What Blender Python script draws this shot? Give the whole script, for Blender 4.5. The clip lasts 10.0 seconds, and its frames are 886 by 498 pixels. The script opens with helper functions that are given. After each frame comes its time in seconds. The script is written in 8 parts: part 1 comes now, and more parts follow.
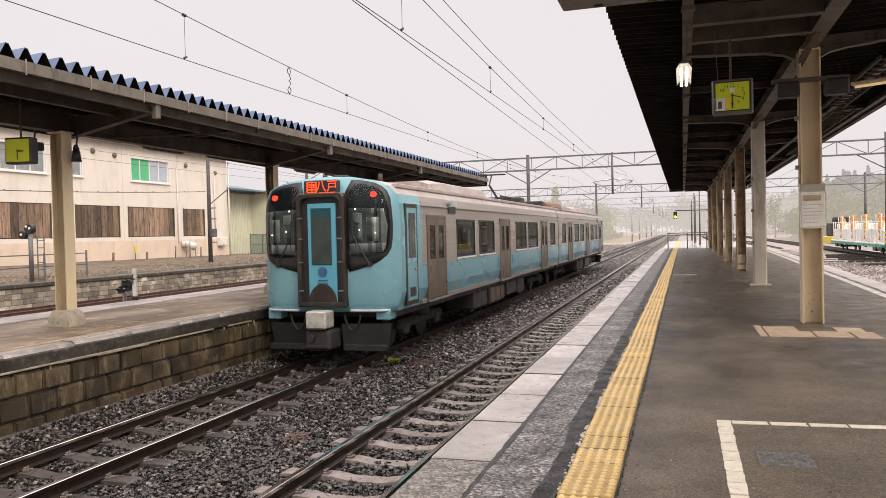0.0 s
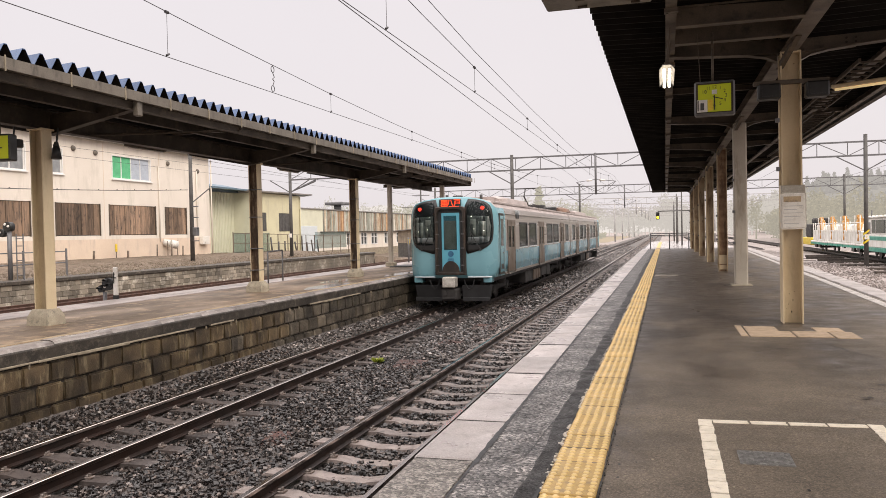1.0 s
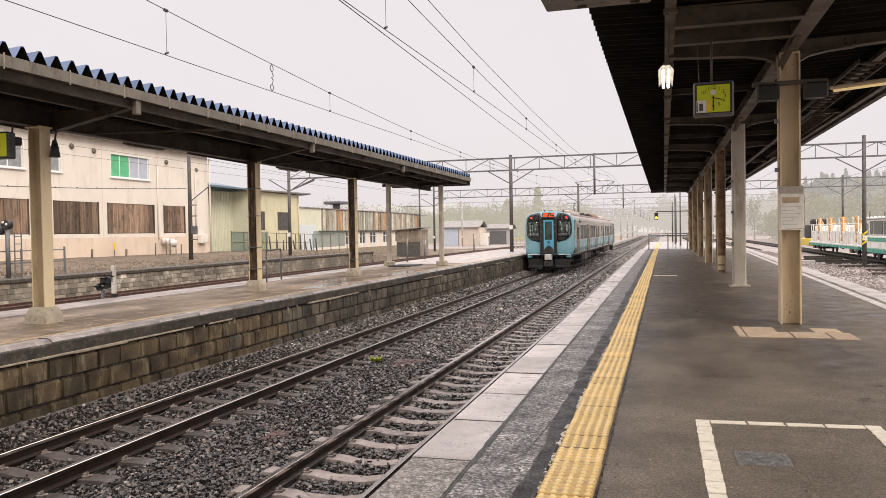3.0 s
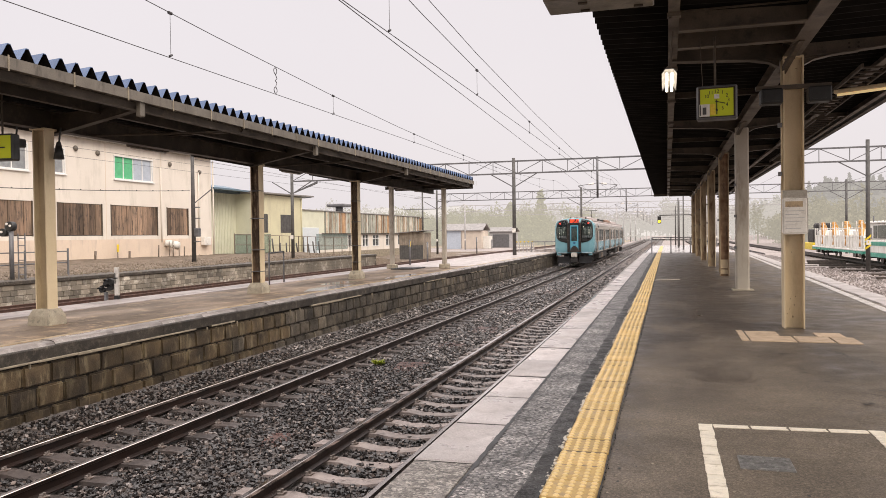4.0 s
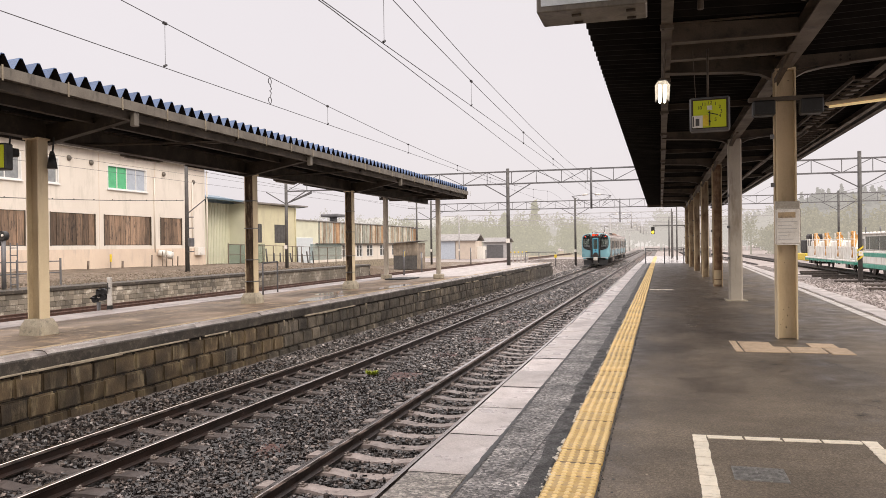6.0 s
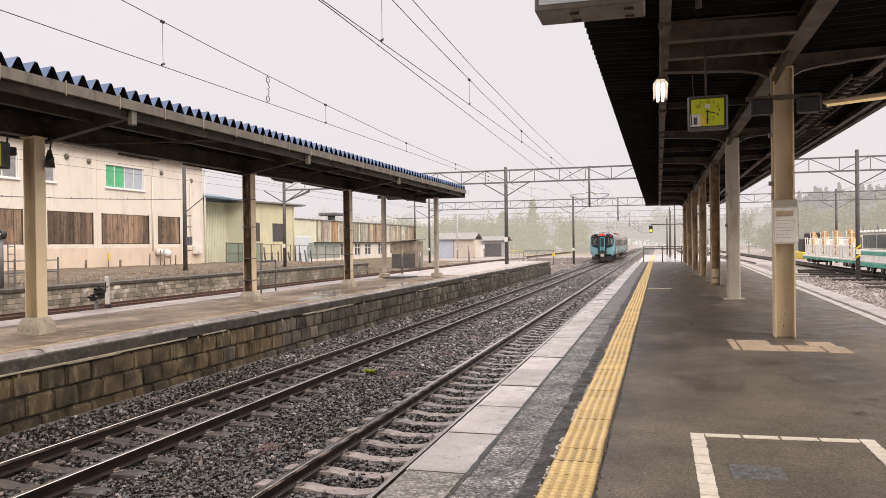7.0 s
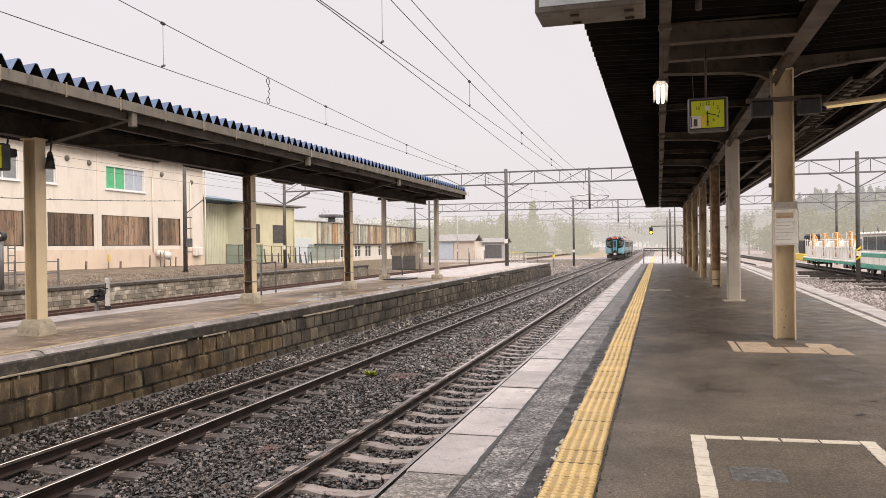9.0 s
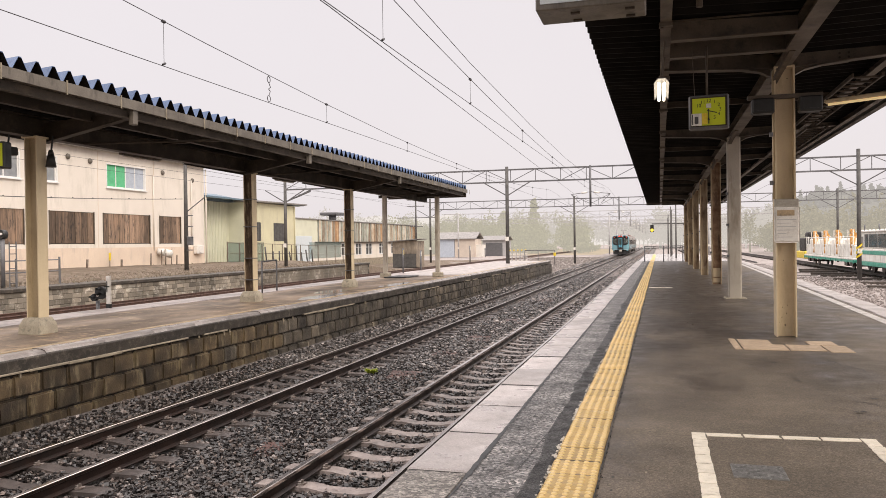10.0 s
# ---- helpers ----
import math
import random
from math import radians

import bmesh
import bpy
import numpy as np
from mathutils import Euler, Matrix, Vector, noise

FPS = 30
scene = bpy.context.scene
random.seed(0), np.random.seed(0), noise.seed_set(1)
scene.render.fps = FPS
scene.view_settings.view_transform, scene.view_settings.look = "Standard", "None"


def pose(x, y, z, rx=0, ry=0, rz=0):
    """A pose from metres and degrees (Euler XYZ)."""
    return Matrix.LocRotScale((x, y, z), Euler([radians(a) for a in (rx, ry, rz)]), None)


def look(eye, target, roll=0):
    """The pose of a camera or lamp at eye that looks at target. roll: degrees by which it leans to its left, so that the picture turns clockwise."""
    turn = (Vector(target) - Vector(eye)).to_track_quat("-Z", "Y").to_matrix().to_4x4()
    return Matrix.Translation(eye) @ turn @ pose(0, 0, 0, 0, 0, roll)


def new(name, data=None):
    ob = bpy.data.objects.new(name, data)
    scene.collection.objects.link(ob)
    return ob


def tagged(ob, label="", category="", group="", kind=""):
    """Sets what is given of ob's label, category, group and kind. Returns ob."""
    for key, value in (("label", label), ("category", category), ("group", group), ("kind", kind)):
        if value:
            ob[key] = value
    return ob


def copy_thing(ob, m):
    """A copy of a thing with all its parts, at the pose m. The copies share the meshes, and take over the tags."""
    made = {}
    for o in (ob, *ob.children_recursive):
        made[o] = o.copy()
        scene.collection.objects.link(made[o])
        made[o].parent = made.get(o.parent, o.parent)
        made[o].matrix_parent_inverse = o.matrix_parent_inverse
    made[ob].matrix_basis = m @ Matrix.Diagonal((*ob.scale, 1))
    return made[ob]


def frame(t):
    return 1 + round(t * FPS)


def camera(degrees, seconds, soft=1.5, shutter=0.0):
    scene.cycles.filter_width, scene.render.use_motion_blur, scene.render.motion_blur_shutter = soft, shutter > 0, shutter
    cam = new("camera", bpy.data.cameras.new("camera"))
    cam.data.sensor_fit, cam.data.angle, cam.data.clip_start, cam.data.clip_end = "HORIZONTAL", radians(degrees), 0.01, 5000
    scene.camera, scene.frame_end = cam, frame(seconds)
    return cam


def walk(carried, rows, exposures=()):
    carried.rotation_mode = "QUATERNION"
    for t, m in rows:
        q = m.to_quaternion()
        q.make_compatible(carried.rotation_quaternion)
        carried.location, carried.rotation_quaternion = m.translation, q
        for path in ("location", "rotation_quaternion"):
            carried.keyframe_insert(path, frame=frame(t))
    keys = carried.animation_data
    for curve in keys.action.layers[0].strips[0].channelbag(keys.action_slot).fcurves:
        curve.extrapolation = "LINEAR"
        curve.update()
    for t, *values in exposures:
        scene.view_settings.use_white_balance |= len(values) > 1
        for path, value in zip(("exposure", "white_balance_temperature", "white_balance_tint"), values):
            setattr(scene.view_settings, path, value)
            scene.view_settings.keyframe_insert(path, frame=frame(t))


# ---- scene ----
# Station platform; x to the right, y along the tracks, z = 0 on the platform's surface
EYE = (0.0, 0.0, 1.408)
cam = camera(60.18, 10.0, soft=0.45)


def aim(yaw, pitch, roll):
    """A pose at the eye: degrees to the left of the tracks, upwards, and leaning left."""
    a, b = radians(yaw), radians(pitch)
    way = Vector((-math.sin(a) * math.cos(b), math.cos(a) * math.cos(b), math.sin(b)))
    return look(EYE, Vector(EYE) + way * 10, roll)


walk(cam, [
    (0, aim(17.466, -1.137, -1.391)),
    (0.5, aim(16.718, -1.095, -1.301)),
    (1, aim(16.248, -1.197, -1.17)),
    (1.5, aim(16.094, -1.379, -1.131)),
    (2, aim(16.083, -1.451, -1.118)),
    (2.5, aim(16.068, -1.354, -1.044)),
    (4, aim(16.342, -1.005, -0.777)),
    (4.5, aim(16.429, -0.82, -0.775)),
    (5, aim(16.33, -0.528, -0.743)),
    (5.5, aim(16.082, -0.216, -0.69)),
    (7, aim(15.75, -0.343, -0.711)),
    (7.5, aim(15.78, -0.363, -0.745)),
    (8, aim(15.818, -0.298, -0.748)),
    (8.5, aim(15.801, -0.219, -0.723)),
    (9, aim(15.761, -0.217, -0.696)),
    (9.5, aim(15.757, -0.274, -0.683)),
    (10, aim(15.83, -0.376, -0.747)),
], exposures=((0, 0.1, 6900, 12), (10, 0.1, 6900, 12)))

# ---- light ----
scene.view_settings.exposure = 0.0
world = bpy.data.worlds.new("overcast")
scene.world = world
world.use_nodes = True
wn, wl = world.node_tree.nodes, world.node_tree.links
wn.clear()
sky = wn.new("ShaderNodeTexSky")
sky.sky_type, sky.sun_disc = "NISHITA", False
sky.sun_elevation, sky.sun_rotation = radians(35), radians(127)
sky.dust_density, sky.air_density = 6.0, 1.0
# cloud cover: pale at the horizon, three times as bright overhead
wc = wn.new("ShaderNodeTexCoord")
ws = wn.new("ShaderNodeSeparateXYZ")
wr = wn.new("ShaderNodeValToRGB")
wr.color_ramp.interpolation = "EASE"
wr.color_ramp.elements[0].position, wr.color_ramp.elements[0].color = 0.30, (0.75, 0.727, 0.772, 1)
wr.color_ramp.elements[1].position, wr.color_ramp.elements[1].color = 0.95, (2.9, 2.8, 2.85, 1)
wm = wn.new("ShaderNodeMix")
wm.data_type = "RGBA"
wm.inputs[0].default_value = 0.985
wcl = wn.new("ShaderNodeTexNoise")
wcl.inputs["Scale"].default_value, wcl.inputs["Detail"].default_value = 1.7, 5
wmul = wn.new("ShaderNodeMix")
wmul.data_type, wmul.blend_type = "RGBA", "SOFT_LIGHT"
wmul.inputs[0].default_value = 0.28
wb = wn.new("ShaderNodeBackground")
wb.inputs["Strength"].default_value = 1.0
wo = wn.new("ShaderNodeOutputWorld")
wl.new(wc.outputs["Generated"], ws.inputs[0])
wl.new(ws.outputs["Z"], wr.inputs[0])
wl.new(wc.outputs["Generated"], wcl.inputs["Vector"])
wl.new(sky.outputs[0], wm.inputs[6])
wl.new(wr.outputs[0], wmul.inputs[6])
wl.new(wcl.outputs["Fac"], wmul.inputs[7])
wl.new(wmul.outputs[2], wm.inputs[7])
wl.new(wm.outputs[2], wb.inputs["Color"])
wl.new(wb.outputs[0], wo.inputs[0])
sun = new("sun", bpy.data.lights.new("sun", "SUN"))
sun.data.energy, sun.data.angle, sun.data.color = 1.5, radians(30), (1, 0.95, 0.87)
sun.matrix_world = look((12, -9, 10.5), (0, 0, 0))


# ---- materials ----
def pbr(name, c1, c2=None, rough=0.7, metal=0.0, scale=3.0, fine=50.0, bump=0.15, rvar=0.12, c3=None, streak=0.0, pieces=0.0, spec=0.5, stretch=(1, 1, 1), bumpd=0.01, stain=None, grain=0.35):
    """Two scales of variation in colour and gloss, fine relief, optional vertical streaks and a shade of its own for each piece."""
    m = bpy.data.materials.new(name)
    m.use_nodes = True
    n, l = m.node_tree.nodes, m.node_tree.links
    b = n["Principled BSDF"]
    c2 = c2 or tuple(x * 0.75 for x in c1)
    tc = n.new("ShaderNodeTexCoord")
    mp = n.new("ShaderNodeMapping")
    mp.inputs["Scale"].default_value = stretch
    place = n.new("ShaderNodeNewGeometry").outputs["Position"] if pieces else tc.outputs["Object"]
    l.new(place, mp.inputs[0])
    big = n.new("ShaderNodeTexNoise")
    big.inputs["Scale"].default_value, big.inputs["Detail"].default_value = scale, 6
    small = n.new("ShaderNodeTexNoise")
    small.inputs["Scale"].default_value, small.inputs["Detail"].default_value = fine, 4
    for t in (big, small):
        l.new(mp.outputs[0], t.inputs["Vector"])
    ramp = n.new("ShaderNodeValToRGB")
    ramp.color_ramp.elements[0].position, ramp.color_ramp.elements[0].color = 0.35, (*c1, 1)
    ramp.color_ramp.elements[1].position, ramp.color_ramp.elements[1].color = 0.68, (*c2, 1)
    l.new(big.outputs["Fac"], ramp.inputs[0])
    out = ramp.outputs[0]

    def mix(kind, fac, a, c):
        x = n.new("ShaderNodeMix")
        x.data_type, x.blend_type = "RGBA", kind
        for sock, v in ((x.inputs[0], fac), (x.inputs[6], a), (x.inputs[7], c)):
            if hasattr(v, "links"):
                l.new(v, sock)
            else:
                sock.default_value = v
        return x.outputs[2]

    out = mix("OVERLAY", grain, out, small.outputs["Fac"])
    if c3:
        sp = n.new("ShaderNodeTexNoise")
        sp.inputs["Scale"].default_value, sp.inputs["Detail"].default_value, sp.inputs["Roughness"].default_value = scale * 2.3, 8, 0.7
        mp2 = n.new("ShaderNodeMapping")
        mp2.inputs["Scale"].default_value = (1, 1, 0.25) if streak else (1, 1, 1)
        mp2.inputs["Location"].default_value = (3.1, 7.7, 1.3)
        l.new(place, mp2.inputs[0])
        l.new(mp2.outputs[0], sp.inputs["Vector"])
        r3 = n.new("ShaderNodeValToRGB")
        r3.color_ramp.elements[0].position, r3.color_ramp.elements[1].position = 0.52, 0.66
        l.new(sp.outputs["Fac"], r3.inputs[0])
        out = mix("MIX", r3.outputs[0], out, (*c3, 1))
    if stain:
        st = n.new("ShaderNodeTexNoise")
        st.inputs["Scale"].default_value, st.inputs["Detail"].default_value, st.inputs["Roughness"].default_value = stain[0], 5, 0.62
        l.new(place, st.inputs["Vector"])
        ms = n.new("ShaderNodeMapRange")
        ms.inputs[1].default_value, ms.inputs[2].default_value = 0.34, 0.66
        ms.inputs[3].default_value, ms.inputs[4].default_value = stain[1], stain[2]
        l.new(st.outputs["Fac"], ms.inputs[0])
        out = mix("MULTIPLY", 1.0, out, ms.outputs[0])
    if pieces:
        oi = n.new("ShaderNodeObjectInfo")
        mr = n.new("ShaderNodeMapRange")
        mr.inputs[3].default_value, mr.inputs[4].default_value = 1 - pieces, 1 + pieces * 0.6
        l.new(oi.outputs["Random"], mr.inputs[0])
        out = mix("MULTIPLY", 1.0, out, mr.outputs[0])
    l.new(out, b.inputs["Base Color"])
    rr = n.new("ShaderNodeMapRange")
    rr.inputs[1].default_value, rr.inputs[2].default_value = 0.3, 0.7
    rr.inputs[3].default_value, rr.inputs[4].default_value = max(0.03, rough - rvar), min(1, rough + rvar)
    l.new(big.outputs["Fac"], rr.inputs[0])
    l.new(rr.outputs[0], b.inputs["Roughness"])
    b.inputs["Metallic"].default_value = metal
    b.inputs["Specular IOR Level"].default_value = spec
    if bump:
        bp = n.new("ShaderNodeBump")
        bp.inputs["Strength"].default_value, bp.inputs["Distance"].default_value = bump, bumpd
        l.new(small.outputs["Fac"], bp.inputs["Height"])
        l.new(bp.outputs[0], b.inputs["Normal"])
    return m


def glow(name, colour, strength):
    m = bpy.data.materials.new(name)
    m.use_nodes = True
    b = m.node_tree.nodes["Principled BSDF"]
    b.inputs["Base Color"].default_value = (*[min(1, c) for c in colour], 1)
    b.inputs["Emission Color"].default_value = (*colour, 1)
    b.inputs["Emission Strength"].default_value = strength
    return m


def glassy(name, tint, rough=0.05, see=0.35):
    """A dark reflecting pane through which part of the inside shows."""
    m = bpy.data.materials.new(name)
    m.use_nodes = True
    n, l = m.node_tree.nodes, m.node_tree.links
    b = n["Principled BSDF"]
    b.inputs["Base Color"].default_value = (*tint, 1)
    b.inputs["Roughness"].default_value = rough
    t = n.new("ShaderNodeBsdfTransparent")
    t.inputs[0].default_value = (0.75, 0.8, 0.8, 1)
    x = n.new("ShaderNodeMixShader")
    x.inputs[0].default_value = see
    l.new(b.outputs[0], x.inputs[1])
    l.new(t.outputs[0], x.inputs[2])
    l.new(x.outputs[0], n["Material Output"].inputs[0])
    return m


def speckle(m, scale, lo, hi, mid=0.5, bump=0.5, depth=0.004, gloss=0.0):
    """Adds a stony grain: cells of uneven shade, relief and gloss."""
    n, l = m.node_tree.nodes, m.node_tree.links
    b = n["Principled BSDF"]
    v = n.new("ShaderNodeTexVoronoi")
    v.inputs["Scale"].default_value = scale
    l.new(n.new("ShaderNodeNewGeometry").outputs["Position"], v.inputs["Vector"])
    sx = n.new("ShaderNodeSeparateXYZ")
    l.new(v.outputs["Color"], sx.inputs[0])
    r = n.new("ShaderNodeValToRGB")
    r.color_ramp.elements[0].color, r.color_ramp.elements[1].color = (lo, lo, lo, 1), (hi, hi, hi, 1)
    e = r.color_ramp.elements.new(mid)
    e.color = (0.92, 0.92, 0.92, 1)
    l.new(sx.outputs["X"], r.inputs[0])
    x = n.new("ShaderNodeMix")
    x.data_type, x.blend_type = "RGBA", "MULTIPLY"
    x.inputs[0].default_value = 1.0
    l.new(b.inputs["Base Color"].links[0].from_socket, x.inputs[6])
    l.new(r.outputs[0], x.inputs[7])
    l.new(x.outputs[2], b.inputs["Base Color"])
    bp = n.new("ShaderNodeBump")
    bp.inputs["Strength"].default_value, bp.inputs["Distance"].default_value = bump, depth
    l.new(sx.outputs["Y"], bp.inputs["Height"])
    if b.inputs["Normal"].links:
        l.new(b.inputs["Normal"].links[0].from_socket, bp.inputs["Normal"])
    l.new(bp.outputs[0], b.inputs["Normal"])
    if gloss:
        mt = n.new("ShaderNodeMath")
        mt.operation = "MULTIPLY_ADD"
        mt.inputs[1].default_value = gloss
        l.new(sx.outputs["Z"], mt.inputs[0])
        l.new(b.inputs["Roughness"].links[0].from_socket, mt.inputs[2])
        l.new(mt.outputs[0], b.inputs["Roughness"])
    return m


def soaked(m, reach, scale, dark, gloss):
    """Rain-soaked patches with soft uneven borders; reach: rows of (axis, from, to, amount) that say where rain is blown in."""
    n, l = m.node_tree.nodes, m.node_tree.links
    b = n["Principled BSDF"]
    at = n.new("ShaderNodeNewGeometry").outputs["Position"]
    mp = n.new("ShaderNodeMapping")
    mp.inputs["Scale"].default_value = (1.0, 0.45, 1.0)
    l.new(at, mp.inputs[0])
    t = n.new("ShaderNodeTexNoise")
    t.inputs["Scale"].default_value, t.inputs["Detail"].default_value, t.inputs["Roughness"].default_value = scale, 8, 0.62
    l.new(mp.outputs[0], t.inputs["Vector"])
    xyz = n.new("ShaderNodeSeparateXYZ")
    l.new(at, xyz.inputs[0])
    total = t.outputs["Fac"]
    for axis, lo, hi, amount in reach:
        r = n.new("ShaderNodeMapRange")
        r.inputs[1].default_value, r.inputs[2].default_value, r.inputs[3].default_value, r.inputs[4].default_value = lo, hi, 0.0, amount
        l.new(xyz.outputs[axis], r.inputs[0])
        a = n.new("ShaderNodeMath")
        l.new(total, a.inputs[0])
        l.new(r.outputs[0], a.inputs[1])
        total = a.outputs[0]
    f = n.new("ShaderNodeMapRange")
    f.inputs[1].default_value, f.inputs[2].default_value = 0.52, 0.74
    l.new(total, f.inputs[0])
    x = n.new("ShaderNodeMix")
    x.data_type, x.blend_type = "RGBA", "MULTIPLY"
    x.inputs[7].default_value = (*dark, 1)
    l.new(f.outputs[0], x.inputs[0])
    l.new(b.inputs["Base Color"].links[0].from_socket, x.inputs[6])
    l.new(x.outputs[2], b.inputs["Base Color"])
    g = n.new("ShaderNodeMath")
    g.operation = "MULTIPLY_ADD"
    g.inputs[1].default_value = -gloss
    l.new(f.outputs[0], g.inputs[0])
    l.new(b.inputs["Roughness"].links[0].from_socket, g.inputs[2])
    l.new(g.outputs[0], b.inputs["Roughness"])
    return m


M_ASPHALT = soaked(speckle(pbr("asphalt_damp", (0.212, 0.170, 0.127), (0.160, 0.129, 0.097), 0.62, scale=3.2, fine=120, bump=0.2, rvar=0.14, stain=(0.8, 0.66, 1.12), grain=0.7, spec=0.4, bumpd=0.006), 105, 0.55, 1.4, 0.6, 0.5, 0.003), (("Y", 5.5, 13.0, 0.26), ("X", 1.0, 2.6, -0.16), ("X", -0.1, -0.36, 0.14)), 0.8, (0.46, 0.44, 0.45), 0.22)
M_WET = speckle(pbr("asphalt_wet", (0.25, 0.232, 0.22), (0.15, 0.139, 0.131), 0.30, scale=9, fine=150, bump=0.4, rvar=0.12, stain=(2.2, 0.25, 1.4), grain=0.8, spec=0.35), 62, 0.08, 2.5, 0.62, 1.0, 0.012, 0.3)
M_TAR = speckle(pbr("tarred_asphalt_wet", (0.042, 0.038, 0.036), (0.018, 0.016, 0.015), 0.34, scale=6, fine=130, bump=0.5, rvar=0.14, stain=(2.6, 0.5, 1.6), grain=0.8, spec=0.3), 80, 0.45, 1.9, 0.7, 1.0, 0.008, 0.25)
M_MORTAR = pbr("crumbled_mortar", (0.66, 0.61, 0.54), (0.50, 0.45, 0.39), 0.7, scale=20, fine=90, bump=0.4)
M_SLAB = speckle(pbr("edge_slab_concrete", (0.61, 0.545, 0.52), (0.51, 0.452, 0.428), 0.36, scale=2.5, fine=90, bump=0.2, rvar=0.16, c3=(0.40, 0.35, 0.328), pieces=0.18, stain=(1.1, 0.75, 1.1), grain=0.35), 120, 0.85, 1.08, 0.5, 0.25, 0.002)
M_OLDSLAB = speckle(pbr("edge_slab_rough", (0.27, 0.24, 0.21), (0.16, 0.142, 0.126), 0.5, scale=7, fine=130, bump=0.5, c3=(0.36, 0.33, 0.29), grain=0.8), 62, 0.3, 1.8, 0.6, 1.0, 0.012)
M_YELLOW = pbr("tactile_yellow", (0.64, 0.415, 0.13), (0.53, 0.34, 0.105), 0.42, scale=6, fine=120, bump=0.15, c3=(0.38, 0.25, 0.11), pieces=0.25, stain=(1.5, 0.7, 1.12))
M_YDOT = pbr("tactile_yellow_worn", (0.80, 0.60, 0.28), (0.73, 0.53, 0.23), 0.4, scale=6, fine=120, bump=0.1, pieces=0.1)
M_WHITEPAINT = pbr("road_paint", (0.88, 0.80, 0.67), (0.76, 0.69, 0.57), 0.6, scale=9, fine=120, bump=0.2, c3=(0.6, 0.53, 0.43), pieces=0.1)
M_RAINWET = pbr("rain_wet_concrete", (0.62, 0.58, 0.57), (0.48, 0.45, 0.44), 0.16, scale=1.2, fine=60, bump=0.08, rvar=0.1, c3=(0.36, 0.33, 0.32), stain=(0.5, 0.75, 1.1))
M_WORNPAINT = speckle(pbr("worn_wet_paint", (0.62, 0.575, 0.53), (0.44, 0.40, 0.365), 0.4, scale=2.5, fine=90, bump=0.2, c3=(0.30, 0.27, 0.245)), 60, 0.75, 1.15, 0.5, 0.3, 0.003)
M_PAD = pbr("pad_concrete", (0.53, 0.40, 0.28), (0.43, 0.32, 0.22), 0.65, scale=7, fine=90, bump=0.3, pieces=0.1, c3=(0.34, 0.25, 0.175))
M_IRON = pbr("iron_cover", (0.21, 0.203, 0.195), (0.125, 0.121, 0.117), 0.42, 0.2, scale=14, fine=70, bump=0.5, c3=(0.40, 0.39, 0.37))
M_BLOCK = pbr("wall_block", (0.140, 0.098, 0.054), (0.044, 0.030, 0.017), 0.5, scale=2.4, fine=45, bump=0.3, c3=(0.30, 0.24, 0.145), streak=1, pieces=0.45, bumpd=0.03, stain=(0.9, 0.45, 1.25))
M_BLOCKGREY = pbr("wall_block_grey", (0.125, 0.102, 0.074), (0.046, 0.037, 0.027), 0.45, scale=2.4, fine=60, bump=0.6, c3=(0.235, 0.20, 0.15), streak=1, pieces=0.45, bumpd=0.03, stain=(0.9, 0.45, 1.25))
M_JOINT = pbr("wall_joint", (0.016, 0.013, 0.01), (0.025, 0.02, 0.015), 0.85, scale=6, bump=0.3)
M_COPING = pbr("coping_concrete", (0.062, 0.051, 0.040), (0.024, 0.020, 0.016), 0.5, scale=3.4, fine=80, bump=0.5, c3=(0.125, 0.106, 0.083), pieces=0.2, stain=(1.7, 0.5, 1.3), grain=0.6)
M_LEDGE = pbr("ledge_mortar", (0.33, 0.28, 0.205), (0.18, 0.15, 0.11), 0.7, scale=4, fine=80, bump=0.4)
M_LPLAT = pbr("left_platform_asphalt", (0.27, 0.19, 0.125), (0.12, 0.09, 0.065), 0.6, scale=1.1, fine=90, bump=0.3, rvar=0.2, c3=(0.42, 0.30, 0.195), stretch=(1, 0.3, 1), stain=(0.45, 0.5, 1.25), spec=0.4)
M_LWET = pbr("left_edge_slab_wet", (0.46, 0.41, 0.385), (0.32, 0.285, 0.265), 0.4, scale=2, fine=70, bump=0.15, rvar=0.14, pieces=0.12)
M_EDGESTAINED = pbr("stained_edge_concrete", (0.47, 0.405, 0.385), (0.27, 0.23, 0.215), 0.42, scale=1.6, fine=70, bump=0.2, rvar=0.14, c3=(0.18, 0.15, 0.138), stretch=(1, 0.25, 1), stain=(0.9, 0.7, 1.15))
M_FADEDY = pbr("faded_yellow_line", (0.44, 0.325, 0.195), (0.33, 0.25, 0.16), 0.6, scale=3, fine=50, bump=0.2, c3=(0.20, 0.155, 0.115))
M_BED = pbr("ballast_bed", (0.125, 0.108, 0.098), (0.045, 0.039, 0.036), 0.6, scale=12, fine=35, bump=1.0, c3=(0.20, 0.174, 0.158), bumpd=0.05, grain=0.8)
M_GRAVEL = pbr("yard_gravel", (0.34, 0.295, 0.275), (0.22, 0.19, 0.175), 0.8, scale=5, fine=14, bump=1.0, c3=(0.42, 0.37, 0.345), bumpd=0.05, stain=(0.2, 0.7, 1.1))
M_EARTH = pbr("bank_earth", (0.165, 0.12, 0.085), (0.09, 0.07, 0.048), 0.9, scale=1.4, fine=18, bump=0.9, c3=(0.24, 0.19, 0.145), bumpd=0.05, grain=0.6)
M_SLEEPER = pbr("sleeper_concrete", (0.31, 0.255, 0.23), (0.20, 0.163, 0.147), 0.4, scale=5, fine=80, bump=0.3, c3=(0.12, 0.097, 0.087), pieces=0.25)
